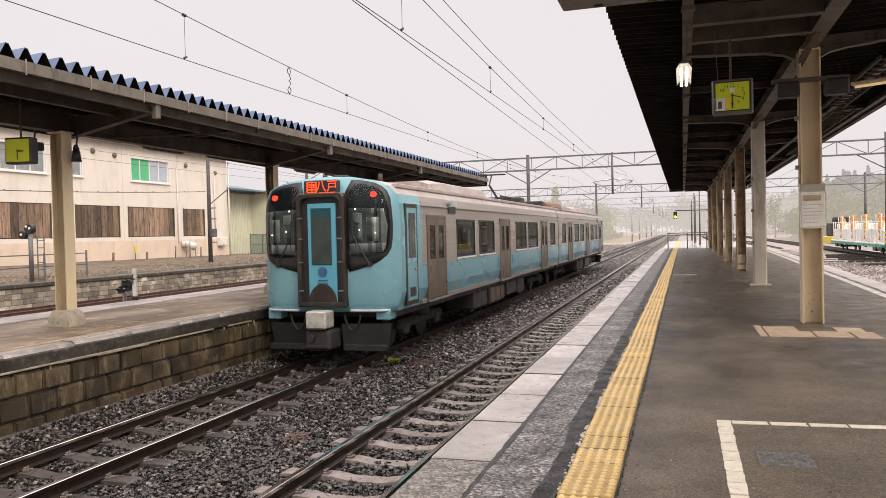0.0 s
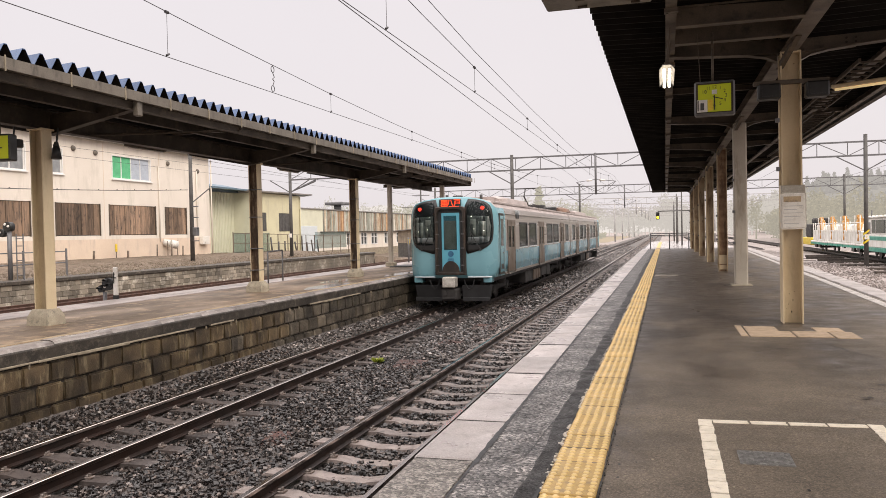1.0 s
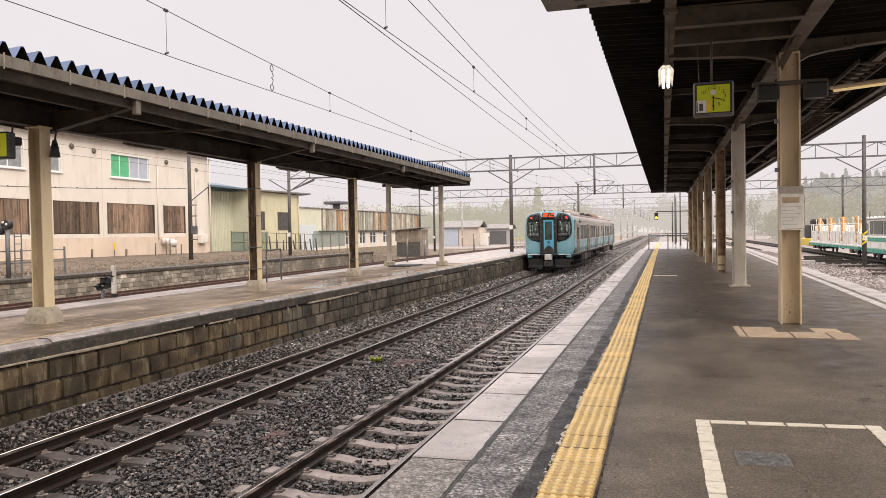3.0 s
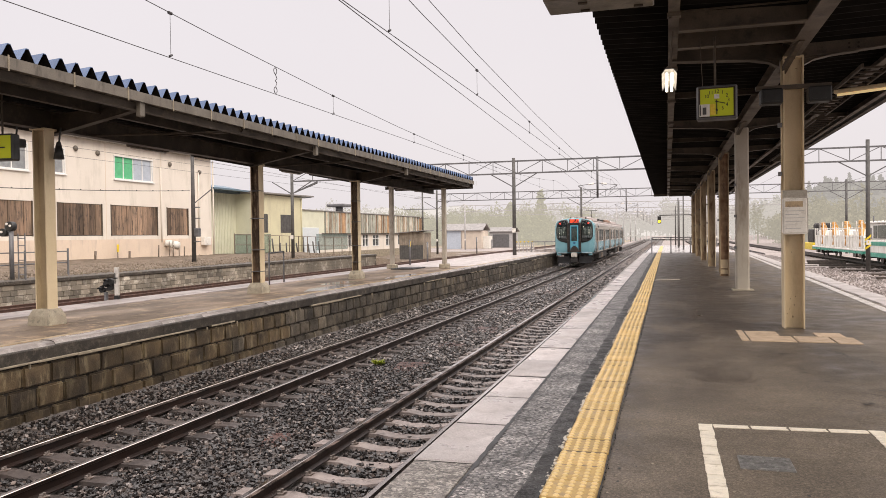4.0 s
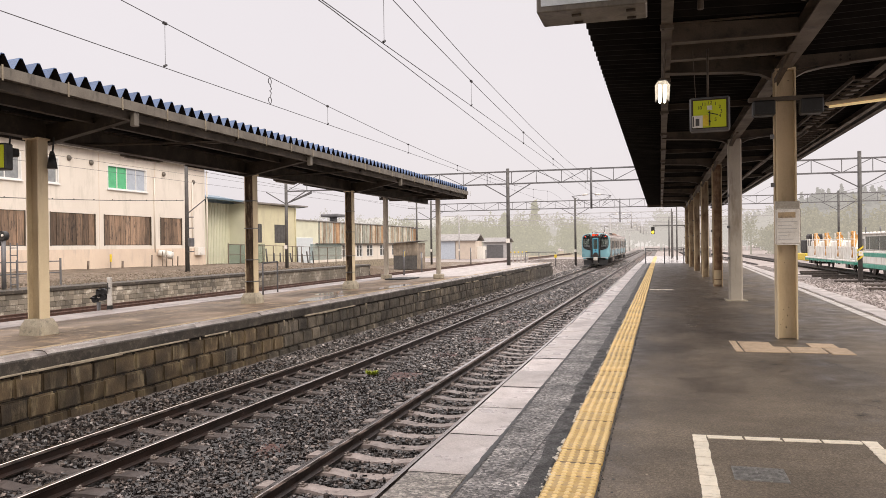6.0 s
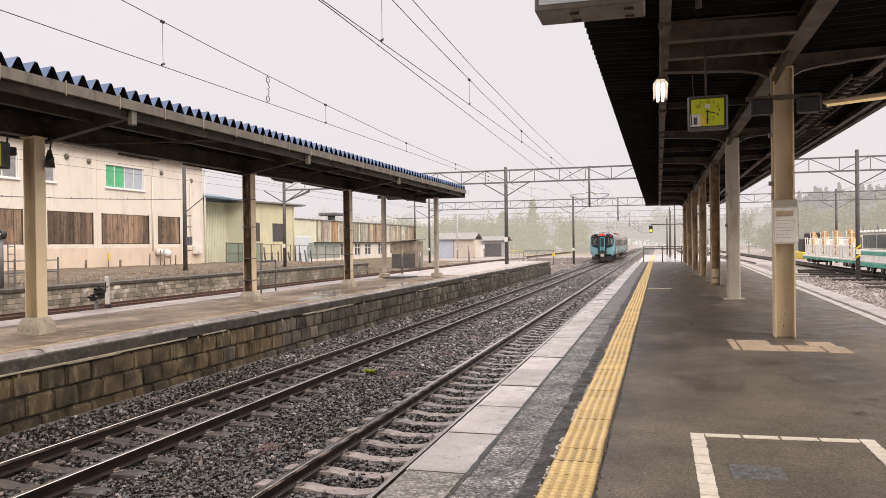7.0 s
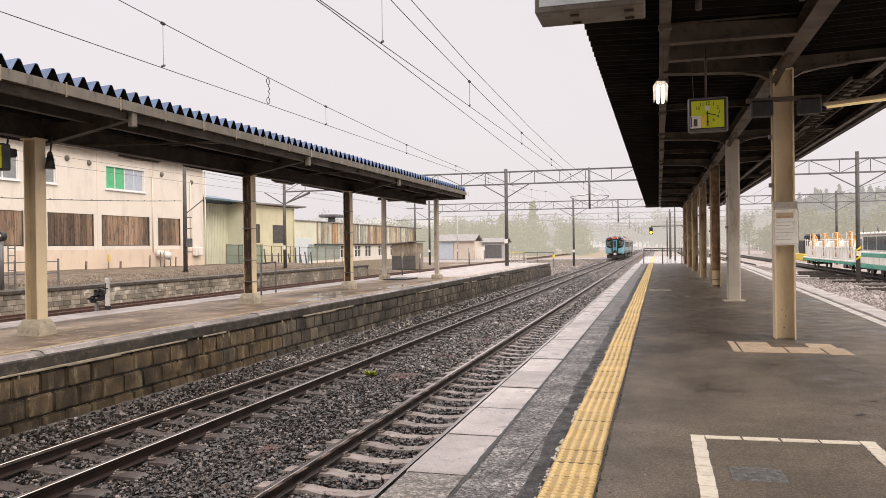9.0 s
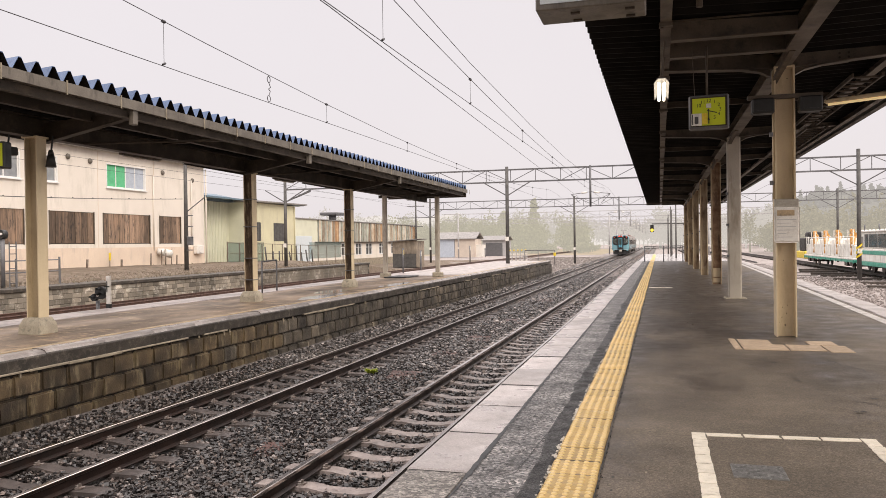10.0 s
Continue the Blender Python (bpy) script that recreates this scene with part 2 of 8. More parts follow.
M_SLEEPERDARK = pbr("sleeper_concrete_dark", (0.105, 0.084, 0.075), (0.06, 0.049, 0.045), 0.45, scale=5, fine=80, bump=0.3, c3=(0.035, 0.03, 0.027), pieces=0.3)
M_SLEEPERW = pbr("sleeper_wood", (0.06, 0.045, 0.035), (0.035, 0.028, 0.024), 0.7, scale=5, fine=60, bump=0.5, pieces=0.25)
M_RAILTOP = pbr("rail_steel_polished", (0.74, 0.67, 0.62), (0.58, 0.51, 0.47), 0.15, 1.0, scale=6, fine=90, bump=0.0, rvar=0.05, grain=0.1)
M_RUST = pbr("rail_steel_rusty", (0.034, 0.018, 0.013), (0.016, 0.010, 0.008), 0.38, 0.3, scale=5, fine=70, bump=0.25)
M_SIDINGRUST = pbr("siding_rail_rust", (0.105, 0.055, 0.040), (0.06, 0.034, 0.026), 0.55, 0.2, scale=5, fine=70, bump=0.25)
M_CLIP = pbr("rail_clip", (0.4, 0.36, 0.33), (0.14, 0.10, 0.08), 0.5, 0.5, scale=30, fine=90, bump=0.1)
M_PLATE = pbr("rusty_plate", (0.095, 0.040, 0.030), (0.055, 0.028, 0.022), 0.5, scale=6, fine=60, bump=0.4, pieces=0.2)
M_CREAM = pbr("cream_painted_steel", (0.66, 0.54, 0.36), (0.58, 0.47, 0.31), 0.5, scale=1.6, fine=60, bump=0.08, c3=(0.48, 0.38, 0.24), streak=1, grain=0.12)
M_CREAMRUST = pbr("rusted_cream_steel", (0.43, 0.34, 0.225), (0.27, 0.185, 0.11), 0.6, scale=2.2, fine=60, bump=0.3, c3=(0.12, 0.06, 0.03), streak=1, grain=0.2)
M_GREYPOST = pbr("grey_painted_steel", (0.45, 0.40, 0.335), (0.36, 0.32, 0.265), 0.5, scale=2, fine=60, bump=0.1, c3=(0.27, 0.225, 0.175), streak=1, grain=0.2)
M_WEBRUST = pbr("rusted_web_steel", (0.13, 0.08, 0.048), (0.05, 0.035, 0.025), 0.7, scale=3, fine=60, bump=0.4, c3=(0.38, 0.29, 0.19), streak=1, grain=0.3)
# Cream darkened for the shade in a post's recess.
M_CREAMSHADE = pbr("shaded_cream_steel", (0.46, 0.365, 0.235), (0.37, 0.29, 0.185), 0.55, scale=1.6, fine=60, bump=0.1, c3=(0.27, 0.205, 0.13), streak=1, grain=0.2)
M_PEEL = pbr("peeling_cream_paint", (0.33, 0.22, 0.13), (0.15, 0.072, 0.036), 0.65, scale=4, fine=60, bump=0.4, c3=(0.075, 0.04, 0.025), streak=1, grain=0.3)
# Pale: the sky's sheen on the wet nose is put into the colour.
M_NOSE = pbr("worn_wet_concrete_sheen", (0.31, 0.275, 0.255), (0.16, 0.14, 0.13), 0.42, scale=2.2, fine=60, bump=0.3, rvar=0.2, c3=(0.44, 0.40, 0.375), pieces=0.2, stretch=(1, 0.4, 1))
M_BEAM = pbr("canopy_steel_brown", (0.102, 0.076, 0.053), (0.060, 0.046, 0.033), 0.6, scale=2, fine=60, bump=0.15, c3=(0.040, 0.030, 0.022))
M_BEAMDARK = pbr("canopy_steel_dark", (0.054, 0.040, 0.028), (0.030, 0.023, 0.017), 0.65, scale=2, fine=60, bump=0.15, spec=0.3, c3=(0.075, 0.055, 0.038))
# Near-black: the shade below the roofs is put into the underside's colour.
M_SHEET = pbr("folded_sheet_underside_shaded", (0.010, 0.008, 0.0065), (0.006, 0.005, 0.004), 0.85, 0.0, scale=2, fine=40, bump=0.08, spec=0.12)
M_BLUESHEET = pbr("folded_sheet_blue", (0.080, 0.130, 0.240), (0.050, 0.085, 0.165), 0.32, 0.25, scale=2, fine=40, bump=0.03, rvar=0.1, grain=0.15)
M_GUTTER = pbr("gutter_grey", (0.155, 0.134, 0.108), (0.11, 0.095, 0.077), 0.5, scale=3, fine=50, bump=0.1, c3=(0.075, 0.063, 0.05), streak=1, grain=0.3)
M_PIER = pbr("pier_concrete", (0.42, 0.37, 0.28), (0.30, 0.26, 0.2), 0.7, scale=5, fine=70, bump=0.3, c3=(0.2, 0.18, 0.14))
M_PUTTY = pbr("stucco_pinkish_cream", (0.71, 0.65, 0.575), (0.66, 0.60, 0.53), 0.75, scale=0.5, fine=25, bump=0.12, c3=(0.58, 0.53, 0.46), streak=1, grain=0.2)
M_PINK = pbr("stucco_peach_base", (0.70, 0.57, 0.45), (0.62, 0.50, 0.40), 0.75, scale=0.6, fine=25, bump=0.12, c3=(0.54, 0.44, 0.36), streak=1, grain=0.2)
# Weathered peach, dulled further: haze before the far house is painted in.
M_FARPEACH = pbr("weathered_peach_wall_hazed", (0.55, 0.47, 0.40), (0.48, 0.41, 0.35), 0.8, scale=0.6, fine=25, bump=0.1, c3=(0.42, 0.36, 0.31), streak=1)
M_LIME = pbr("siding_pale_yellow", (0.62, 0.58, 0.39), (0.55, 0.51, 0.35), 0.6, scale=0.6, fine=30, bump=0.1, c3=(0.48, 0.44, 0.31), streak=1)
M_LIME2 = pbr("siding_pale_green", (0.66, 0.655, 0.51), (0.58, 0.575, 0.45), 0.6, scale=0.8, fine=30, bump=0.1)
M_PLANK = pbr("weathered_plank", (0.34, 0.22, 0.145), (0.15, 0.11, 0.082), 0.75, scale=2.5, fine=50, bump=0.3, c3=(0.055, 0.04, 0.032), streak=1, pieces=0.65, stretch=(1, 5, 0.4))
M_WHITEFRAME = pbr("white_aluminium", (0.75, 0.74, 0.72), (0.66, 0.65, 0.63), 0.4, scale=4, bump=0.05)
M_GREENBLIND = pbr("green_blind", (0.10, 0.45, 0.22), (0.08, 0.38, 0.19), 0.6, scale=3, bump=0.1)
M_BLUEBLIND = pbr("blue_grey_blind", (0.42, 0.46, 0.52), (0.36, 0.40, 0.46), 0.6, scale=3, bump=0.1)
M_GREYWIN = pbr("grey_window", (0.28, 0.29, 0.29), (0.20, 0.21, 0.22), 0.15, scale=3, bump=0.0)
M_DARKWIN = pbr("dark_window", (0.05, 0.055, 0.06), (0.035, 0.04, 0.045), 0.12, scale=3, bump=0.0)
M_SLATEROOF = pbr("slate_blue_roof", (0.13, 0.19, 0.24), (0.09, 0.14, 0.18), 0.5, scale=2, bump=0.1)
M_OLDROOF = pbr("grey_sheet_roof", (0.235, 0.22, 0.21), (0.18, 0.17, 0.165), 0.5, scale=2, bump=0.1)
M_CORRS = [pbr("corrugated_" + nm, a, b, 0.6, scale=1.3, fine=20, bump=0.1, c3=(0.28, 0.16, 0.085), streak=1, pieces=0.5) for nm, a, b in (("tan", (0.58, 0.50, 0.39), (0.40, 0.32, 0.23)), ("grey_green", (0.42, 0.44, 0.37), (0.30, 0.31, 0.26)), ("rust", (0.46, 0.29, 0.16), (0.33, 0.19, 0.10)), ("pale", (0.66, 0.63, 0.56), (0.54, 0.50, 0.43)))]
M_SHEDWOOD = pbr("dark_shed_board", (0.26, 0.21, 0.16), (0.15, 0.125, 0.10), 0.8, scale=1.5, fine=20, bump=0.2, pieces=0.3, streak=1, c3=(0.33, 0.27, 0.21))
M_POLE = pbr("dark_pole", (0.085, 0.08, 0.075), (0.055, 0.052, 0.05), 0.6, scale=3, fine=40, bump=0.2)
M_STEELGREY = pbr("galvanised_steel", (0.155, 0.153, 0.158), (0.11, 0.109, 0.114), 0.5, 0.3, scale=3, fine=40, bump=0.1)
# Pale grey steel; also carries the painted haze on far gantries and shed.
M_PALEGREY = pbr("pale_steel_and_haze", (0.42, 0.41, 0.41), (0.34, 0.33, 0.33), 0.6, 0.0, scale=3, fine=40, bump=0.1)
M_WIRE = pbr("copper_wire_dark", (0.075, 0.07, 0.075), (0.05, 0.05, 0.052), 0.5, 0.4, scale=3, bump=0.0)
M_BLACK = pbr("matt_black", (0.018, 0.018, 0.018), (0.012, 0.012, 0.012), 0.5, scale=6, bump=0.1)
M_WHITE = pbr("white_enamel", (0.74, 0.71, 0.66), (0.66, 0.63, 0.58), 0.4, scale=5, bump=0.05, c3=(0.55, 0.51, 0.46))
M_FENCE = pbr("rusty_fence_steel", (0.16, 0.12, 0.09), (0.10, 0.075, 0.055), 0.6, scale=6, bump=0.2)
M_AMBER = pbr("amber_plastic", (0.75, 0.55, 0.04), (0.62, 0.45, 0.03), 0.45, scale=6, bump=0.05)

# ---- building blocks ----

def mesh_of(bm, mats):
    me = bpy.data.meshes.new("mesh")
    bmesh.ops.recalc_face_normals(bm, faces=bm.faces)
    bm.to_mesh(me)
    bm.free()
    for m in (mats if isinstance(mats, (list, tuple)) else [mats]):
        me.materials.append(m)
    return me


def part(name, bm, material, parent=None, label=""):
    """Links a bmesh as one mesh object, under a thing or a part where parent is given."""
    ob = new(name, mesh_of(bm, material))
    if parent:
        ob.parent = parent
    return tagged(ob, label)


def thing(name, label, category, group="", kind="", at=(0, 0, 0), rz=0):
    """An empty at a thing's base, which parents its parts."""
    ob = new(name)
    ob.empty_display_size = 0.2
    ob.matrix_basis = pose(*at, 0, 0, rz)
    return tagged(ob, label, category, group, kind)


def box(bm, x0, x1, y0, y1, z0, z1, bevel=0.0, mi=0):
    """A block, with bevelled edges where asked."""
    v = [bm.verts.new((x, y, z)) for x in (x0, x1) for y in (y0, y1) for z in (z0, z1)]
    f = [bm.faces.new([v[i] for i in q]) for q in ((0, 1, 3, 2), (4, 6, 7, 5), (0, 4, 5, 1), (2, 3, 7, 6), (0, 2, 6, 4), (1, 5, 7, 3))]
    for q in f:
        q.material_index = mi
    if bevel:
        e = list({e for q in f for e in q.edges})
        r = bmesh.ops.bevel(bm, geom=e, offset=bevel, segments=1, affect="EDGES")
        for q in r["faces"]:
            q.material_index = mi
    return bm


def B():
    return bmesh.new()


def bar(bm, p, q, r, n=6, r2=None, mi=0):
    """A round bar from p to q, tapering to r2."""
    p, q = Vector(p), Vector(q)
    d = (q - p).normalized()
    a = d.orthogonal().normalized()
    b = d.cross(a)
    r2 = r if r2 is None else r2
    rings = []
    for c, rad in ((p, r), (q, r2)):
        rings.append([bm.verts.new(c + (a * math.cos(2 * math.pi * i / n) + b * math.sin(2 * math.pi * i / n)) * rad) for i in range(n)])
    for i in range(n):
        f = bm.faces.new((rings[0][i], rings[0][(i + 1) % n], rings[1][(i + 1) % n], rings[1][i]))
        f.material_index, f.smooth = mi, n > 6
    for ring in (rings[0][::-1], rings[1]):
        bm.faces.new(ring).material_index = mi
    return bm


def sweep(bm, outline, path, closed=True, mi=0, caps=True):
    """An outline of (a, z) points carried along path rows of (origin, a-direction)."""
    rings = []
    for o, a in path:
        o, a = Vector(o), Vector(a)
        rings.append([bm.verts.new(o + a * u + Vector((0, 0, w))) for u, w in outline])
    k = len(outline)
    for r0, r1 in zip(rings, rings[1:]):
        for i in range(k if closed else k - 1):
            bm.faces.new((r0[i], r0[(i + 1) % k], r1[(i + 1) % k], r1[i])).material_index = mi
    if closed and caps:
        bm.faces.new(rings[0][::-1]).material_index = mi
        bm.faces.new(rings[-1]).material_index = mi
    return bm


def along_y(bm, outline, x, y0, y1, z=0.0, closed=True, mi=0):
    return sweep(bm, outline, [((x, y0, z), (1, 0, 0)), ((x, y1, z), (1, 0, 0))], closed, mi)


def along_x(bm, outline, y, x0, x1, z=0.0, closed=True, mi=0):
    return sweep(bm, outline, [((x0, y, z), (0, 1, 0)), ((x1, y, z), (0, 1, 0))], closed, mi)


def h_outline(w, d, t=0.014, tf=0.02):
    """An H-section lying in plan: flanges across x at both ends, web between them."""
    return [(-w / 2, -d / 2), (-w / 2 + tf, -d / 2), (-w / 2 + tf, -t / 2), (w / 2 - tf, -t / 2), (w / 2 - tf, -d / 2), (w / 2, -d / 2),
            (w / 2, d / 2), (w / 2 - tf, d / 2), (w / 2 - tf, t / 2), (-w / 2 + tf, t / 2), (-w / 2 + tf, d / 2), (-w / 2, d / 2)]


def upright(bm, outline, x, y, z0, z1, mi=0):
    """A plan outline carried upwards."""
    lo = [bm.verts.new((x + a, y + b, z0)) for a, b in outline]
    hi = [bm.verts.new((x + a, y + b, z1)) for a, b in outline]
    k = len(outline)
    for i in range(k):
        bm.faces.new((lo[i], lo[(i + 1) % k], hi[(i + 1) % k], hi[i])).material_index = mi
    bm.faces.new(lo[::-1]).material_index = mi
    bm.faces.new(hi).material_index = mi
    return bm


def lettering(name, text, size, m, material, parent, label=""):
    """Words in the built-in font, as a thin mesh."""
    cu = bpy.data.curves.new("words", "FONT")
    cu.body, cu.size, cu.extrude, cu.align_x, cu.align_y = text, size, 0.002, "CENTER", "CENTER"
    tmp = new("words", cu)
    me = bpy.data.meshes.new_from_object(tmp)
    bpy.data.objects.remove(tmp)
    me.materials.clear()
    me.materials.append(material)
    ob = new(name, me)
    ob.parent = parent
    ob.matrix_basis = m
    return tagged(ob, label)


# ---- ground, ballast, tracks ----
def sheet(name, x0, x1, y0, y1, z, material, nx=1, ny=1, amp=0.0, freq=0.3, seed=0.0):
    """A level sheet, gently uneven."""
    bm = B()
    rows = []
    for j in range(ny + 1):
        y = y0 + (y1 - y0) * j / ny
        rows.append([bm.verts.new((x0 + (x1 - x0) * i / nx, y, z + (amp * noise.noise(Vector(((x0 + (x1 - x0) * i / nx) * freq, y * freq, seed))) if amp else 0))) for i in range(nx + 1)])
    for r, s in zip(rows, rows[1:]):
        for i in range(nx):
            bm.faces.new((r[i], r[i + 1], s[i + 1], s[i]))
    return part(name, bm, material)


tagged(sheet("ground", -1500, 1500, -800, 2500, -1.32, M_GRAVEL), "grey-brown gravel ground of the railway yard", "ground", kind="structure")
BED = bmesh.new()
along_y(BED, [(-8.42, -1.3), (-8.42, -1.02), (-7.95, -1.13), (-7.6, -1.20), (-5.7, -1.20), (-5.4, -1.15), (-4.5, -1.15), (-4.25, -1.20), (-2.2, -1.205), (-1.5, -1.20), (-1.2, -1.3)], 0, -20, 320)
tagged(part("ballast_bed", BED, M_BED), "dark wet crushed-stone track bed between the platforms", "ballast", kind="structure")

# loose stones lying on the bed, thinning out with the distance
LINES = ((-6.653, 3.06), (-3.252, 3.13))
LAYERS = ((-12, 3.2, 90, 0.05), (3.2, 9, 720, 0.027), (9, 15, 540, 0.029), (15, 24, 260, 0.036), (24, 42, 95, 0.052), (42, 62, 75, 0.055), (62, 115, 30, 0.075))


def bed_height(x):
    return np.interp(x, [-8.42, -7.95, -7.6, -5.7, -5.4, -4.5, -4.25, -2.2, -1.5], [-1.02, -1.13, -1.20, -1.20, -1.15, -1.15, -1.20, -1.205, -1.20])


def stones(name, x0, x1, layers, height, material, label, flat=0.7, avoid=()):
    rng = np.random.default_rng(4)
    cube = np.array([(x, y, z) for x in (-1, 1) for y in (-1, 1) for z in (-1, 1)], float)
    quads = np.array(((0, 1, 3, 2), (4, 6, 7, 5), (0, 4, 5, 1), (2, 3, 7, 6), (0, 2, 6, 4), (1, 5, 7, 3)))
    vs, fs, base = [], [], 0
    for y0, y1, density, size in layers:
        n = int((x1 - x0) * (y1 - y0) * density)
        c = np.stack([rng.uniform(x0, x1, n), rng.uniform(y0, y1, n), np.zeros(n)], 1)
        for a0, a1 in avoid:
            c = c[(c[:, 0] < a0) | (c[:, 0] > a1)]
        for xc, first in LINES:
            over = (abs((c[:, 1] - first + 0.31) % 0.62 - 0.31) < 0.135) & (abs(c[:, 0] - xc) < 0.98)
            foot = abs(abs(c[:, 0] - xc) - 0.566) < 0.10
            c = c[~(over & (rng.uniform(0, 1, len(c)) < 0.93)) & ~foot]
        n = len(c)
        c[:, 2] = height(c[:, 0]) + rng.uniform(-0.01, 0.02, n)
        s = size * rng.uniform(0.55, 1.25, (n, 1, 1)) * rng.uniform(0.6, 1.2, (n, 1, 3))
        v = cube[None] * rng.uniform(0.45, 1.0, (n, 8, 3)) * s
        ang = rng.uniform(0, 6.28, (n, 2))
        ca, sa, cb, sb = np.cos(ang[:, 0]), np.sin(ang[:, 0]), np.cos(ang[:, 1]), np.sin(ang[:, 1])
        x, y, z = v[..., 0], v[..., 1], v[..., 2] * flat
        y, z = y * cb[:, None] - z * sb[:, None], y * sb[:, None] + z * cb[:, None]
        x, y = x * ca[:, None] - y * sa[:, None], x * sa[:, None] + y * ca[:, None]
        v = np.stack([x, y, z], 2) + c[:, None]
        vs.append(v.reshape(-1, 3))
        fs.append((quads[None] + (base + 8 * np.arange(n))[:, None, None]).reshape(-1, 4))
        base += 8 * n
    me = bpy.data.meshes.new("mesh")
    me.from_pydata(np.concatenate(vs).tolist(), [], np.concatenate(fs).tolist())
    me.materials.append(material)
    return tagged(new(name, me), label, "ballast", kind="stuff")


def stone_material(name, dark, mid, pale, rough):
    """Wet stones, each of its own shade between dark and pale."""
    m = pbr(name, (0.10, 0.092, 0.088), (0.055, 0.05, 0.048), rough, scale=4, fine=60, bump=0.2, rvar=0.1, spec=0.6)
    n, l = m.node_tree.nodes, m.node_tree.links
    r = n.new("ShaderNodeValToRGB")
    r.color_ramp.elements[0].color, r.color_ramp.elements[1].color = (*dark, 1), (*pale, 1)
    r.color_ramp.elements.new(0.74).color = (*mid, 1)
    l.new(n.new("ShaderNodeNewGeometry").outputs["Random Per Island"], r.inputs[0])
    l.new(r.outputs[0], n["Principled BSDF"].inputs["Base Color"])
    return m


M_STONE = stone_material("loose_ballast", (0.006, 0.005, 0.0048), (0.035, 0.028, 0.025), (0.25, 0.204, 0.18), 0.24)
# Paler copy for the distant stones: their wet sheen is put into the colour.
M_PALESTONE = stone_material("ballast_wet_sheen", (0.016, 0.014, 0.013), (0.085, 0.073, 0.067), (0.40, 0.345, 0.315), 0.24)
stones("ballast_stones", -8.25, -1.5, LAYERS[:3], bed_height, M_STONE, "loose dark wet crushed ballast stones")
stones("ballast_stones", -8.25, -1.5, LAYERS[3:], bed_height, M_PALESTONE, "grey crushed ballast farther along the line, wet sheen painted in")
stones("yard_ballast", -21.0, -8.6, ((60, 85, 12, 0.06), (85, 140, 5, 0.09)), lambda x: np.full(len(x), -1.31), pbr("yard_stone", (0.22, 0.19, 0.17), (0.11, 0.095, 0.085), 0.7, scale=0.7, bump=0.2), "loose brown-grey ballast between the converging tracks")

RAIL = [(-0.064, -0.153), (0.064, -0.153), (0.064, -0.142), (0.012, -0.122), (0.009, -0.05), (0.0325, -0.038), (0.0325, -0.006), (0.026, 0.0), (-0.026, 0.0), (-0.0325, -0.006), (-0.0325, -0.038), (-0.009, -0.05), (-0.012, -0.122), (-0.064, -0.142)]


def rail(x, y0, y1, z, parent, shine):
    bm = B()
    along_y(bm, RAIL, x, y0, y1, z)
    bm.faces.ensure_lookup_table()
    for f in bm.faces:
        f.normal_update()
        c = f.calc_center_median()
        gauge = abs(abs(c.x - x) - 0.0325) < 0.001 and (c.x - x) * x < 0
        if c.z > z - 0.03 and (gauge or abs(f.normal.z) > 0.6):
            f.material_index = 1
    web = M_SIDINGRUST if shine is None else M_RUST
    ob = part("rail", bm, [web, M_RAILTOP if shine else web], parent, "steel rail with a polished head" if shine else "rusty steel rail")
    return ob


def sleeper_mesh(material):
    bm = B()
    top = [(-1.0, -0.02), (-0.95, 0.0), (-0.36, 0.0), (-0.18, -0.03), (0.18, -0.03), (0.36, 0.0), (0.95, 0.0), (1.0, -0.02)]
    rows = []
    for y, dz in ((-0.13, -0.12), (-0.105, 0.0), (0.105, 0.0), (0.13, -0.12)):
        rows.append([bm.verts.new((x, y, z + dz)) for x, z in top])
    for r, s in zip(rows, rows[1:]):
        for i in range(len(top) - 1):
            bm.faces.new((r[i], r[i + 1], s[i + 1], s[i]))
    for k in (0, -1):
        bm.faces.new([r[k] for r in rows])
    return mesh_of(bm, material)


SLEEPER, SLEEPER_DARK, SLEEPER_OLD = sleeper_mesh(M_SLEEPER), sleeper_mesh(M_SLEEPERDARK), sleeper_mesh(M_SLEEPERW)


def track(x, y0, y1, z, label, shine=True, mesh=SLEEPER, near=0, first=0.0, step=0.62, clips=False):
    t = thing("track", label, "railway track", kind="structure", at=(x, 0, z))
    for s in (-0.566, 0.566):
        rail(s, y0, y1, 0, t, shine)
    for k in range(near):
        ob = new("sleeper", mesh)
        ob.parent = t
        ob.matrix_basis = pose(0, first + k * step, -0.158 + 0.006 * math.sin(k * 2.3), 0, 0, 0.9 * math.sin(k * 5.1))
    bm = B()
    y = first + near * step
    while y < min(y1, 230):
        box(bm, -1, 1, y - 0.11, y + 0.11, -0.3, -0.16)
        y += step if y < 90 else step * 2
    if bm.faces:
        tagged(part("far_sleepers", bm, mesh.materials[0], t), kind="stuff")
    if clips:
        for k in range(int(54 / step)):
            for s in (-0.566, 0.566):
                for side in (-1, 1):
                    ob = new("rail_clip", CLIP)
                    ob.parent = t
                    ob.matrix_basis = pose(s + side * 0.085, first + k * step, -0.15, 0, 0, 0 if side > 0 else 180)
    return t


def clip_mesh():
    bm = B()
    box(bm, -0.03, 0.045, -0.045, 0.045, -0.01, 0.012, 0.004)
    bar(bm, (0.01, 0, 0.01), (0.01, 0, 0.045), 0.016, 6)
    box(bm, -0.04, 0.0, -0.02, 0.02, 0.012, 0.028, 0.004)
    return mesh_of(bm, M_CLIP)


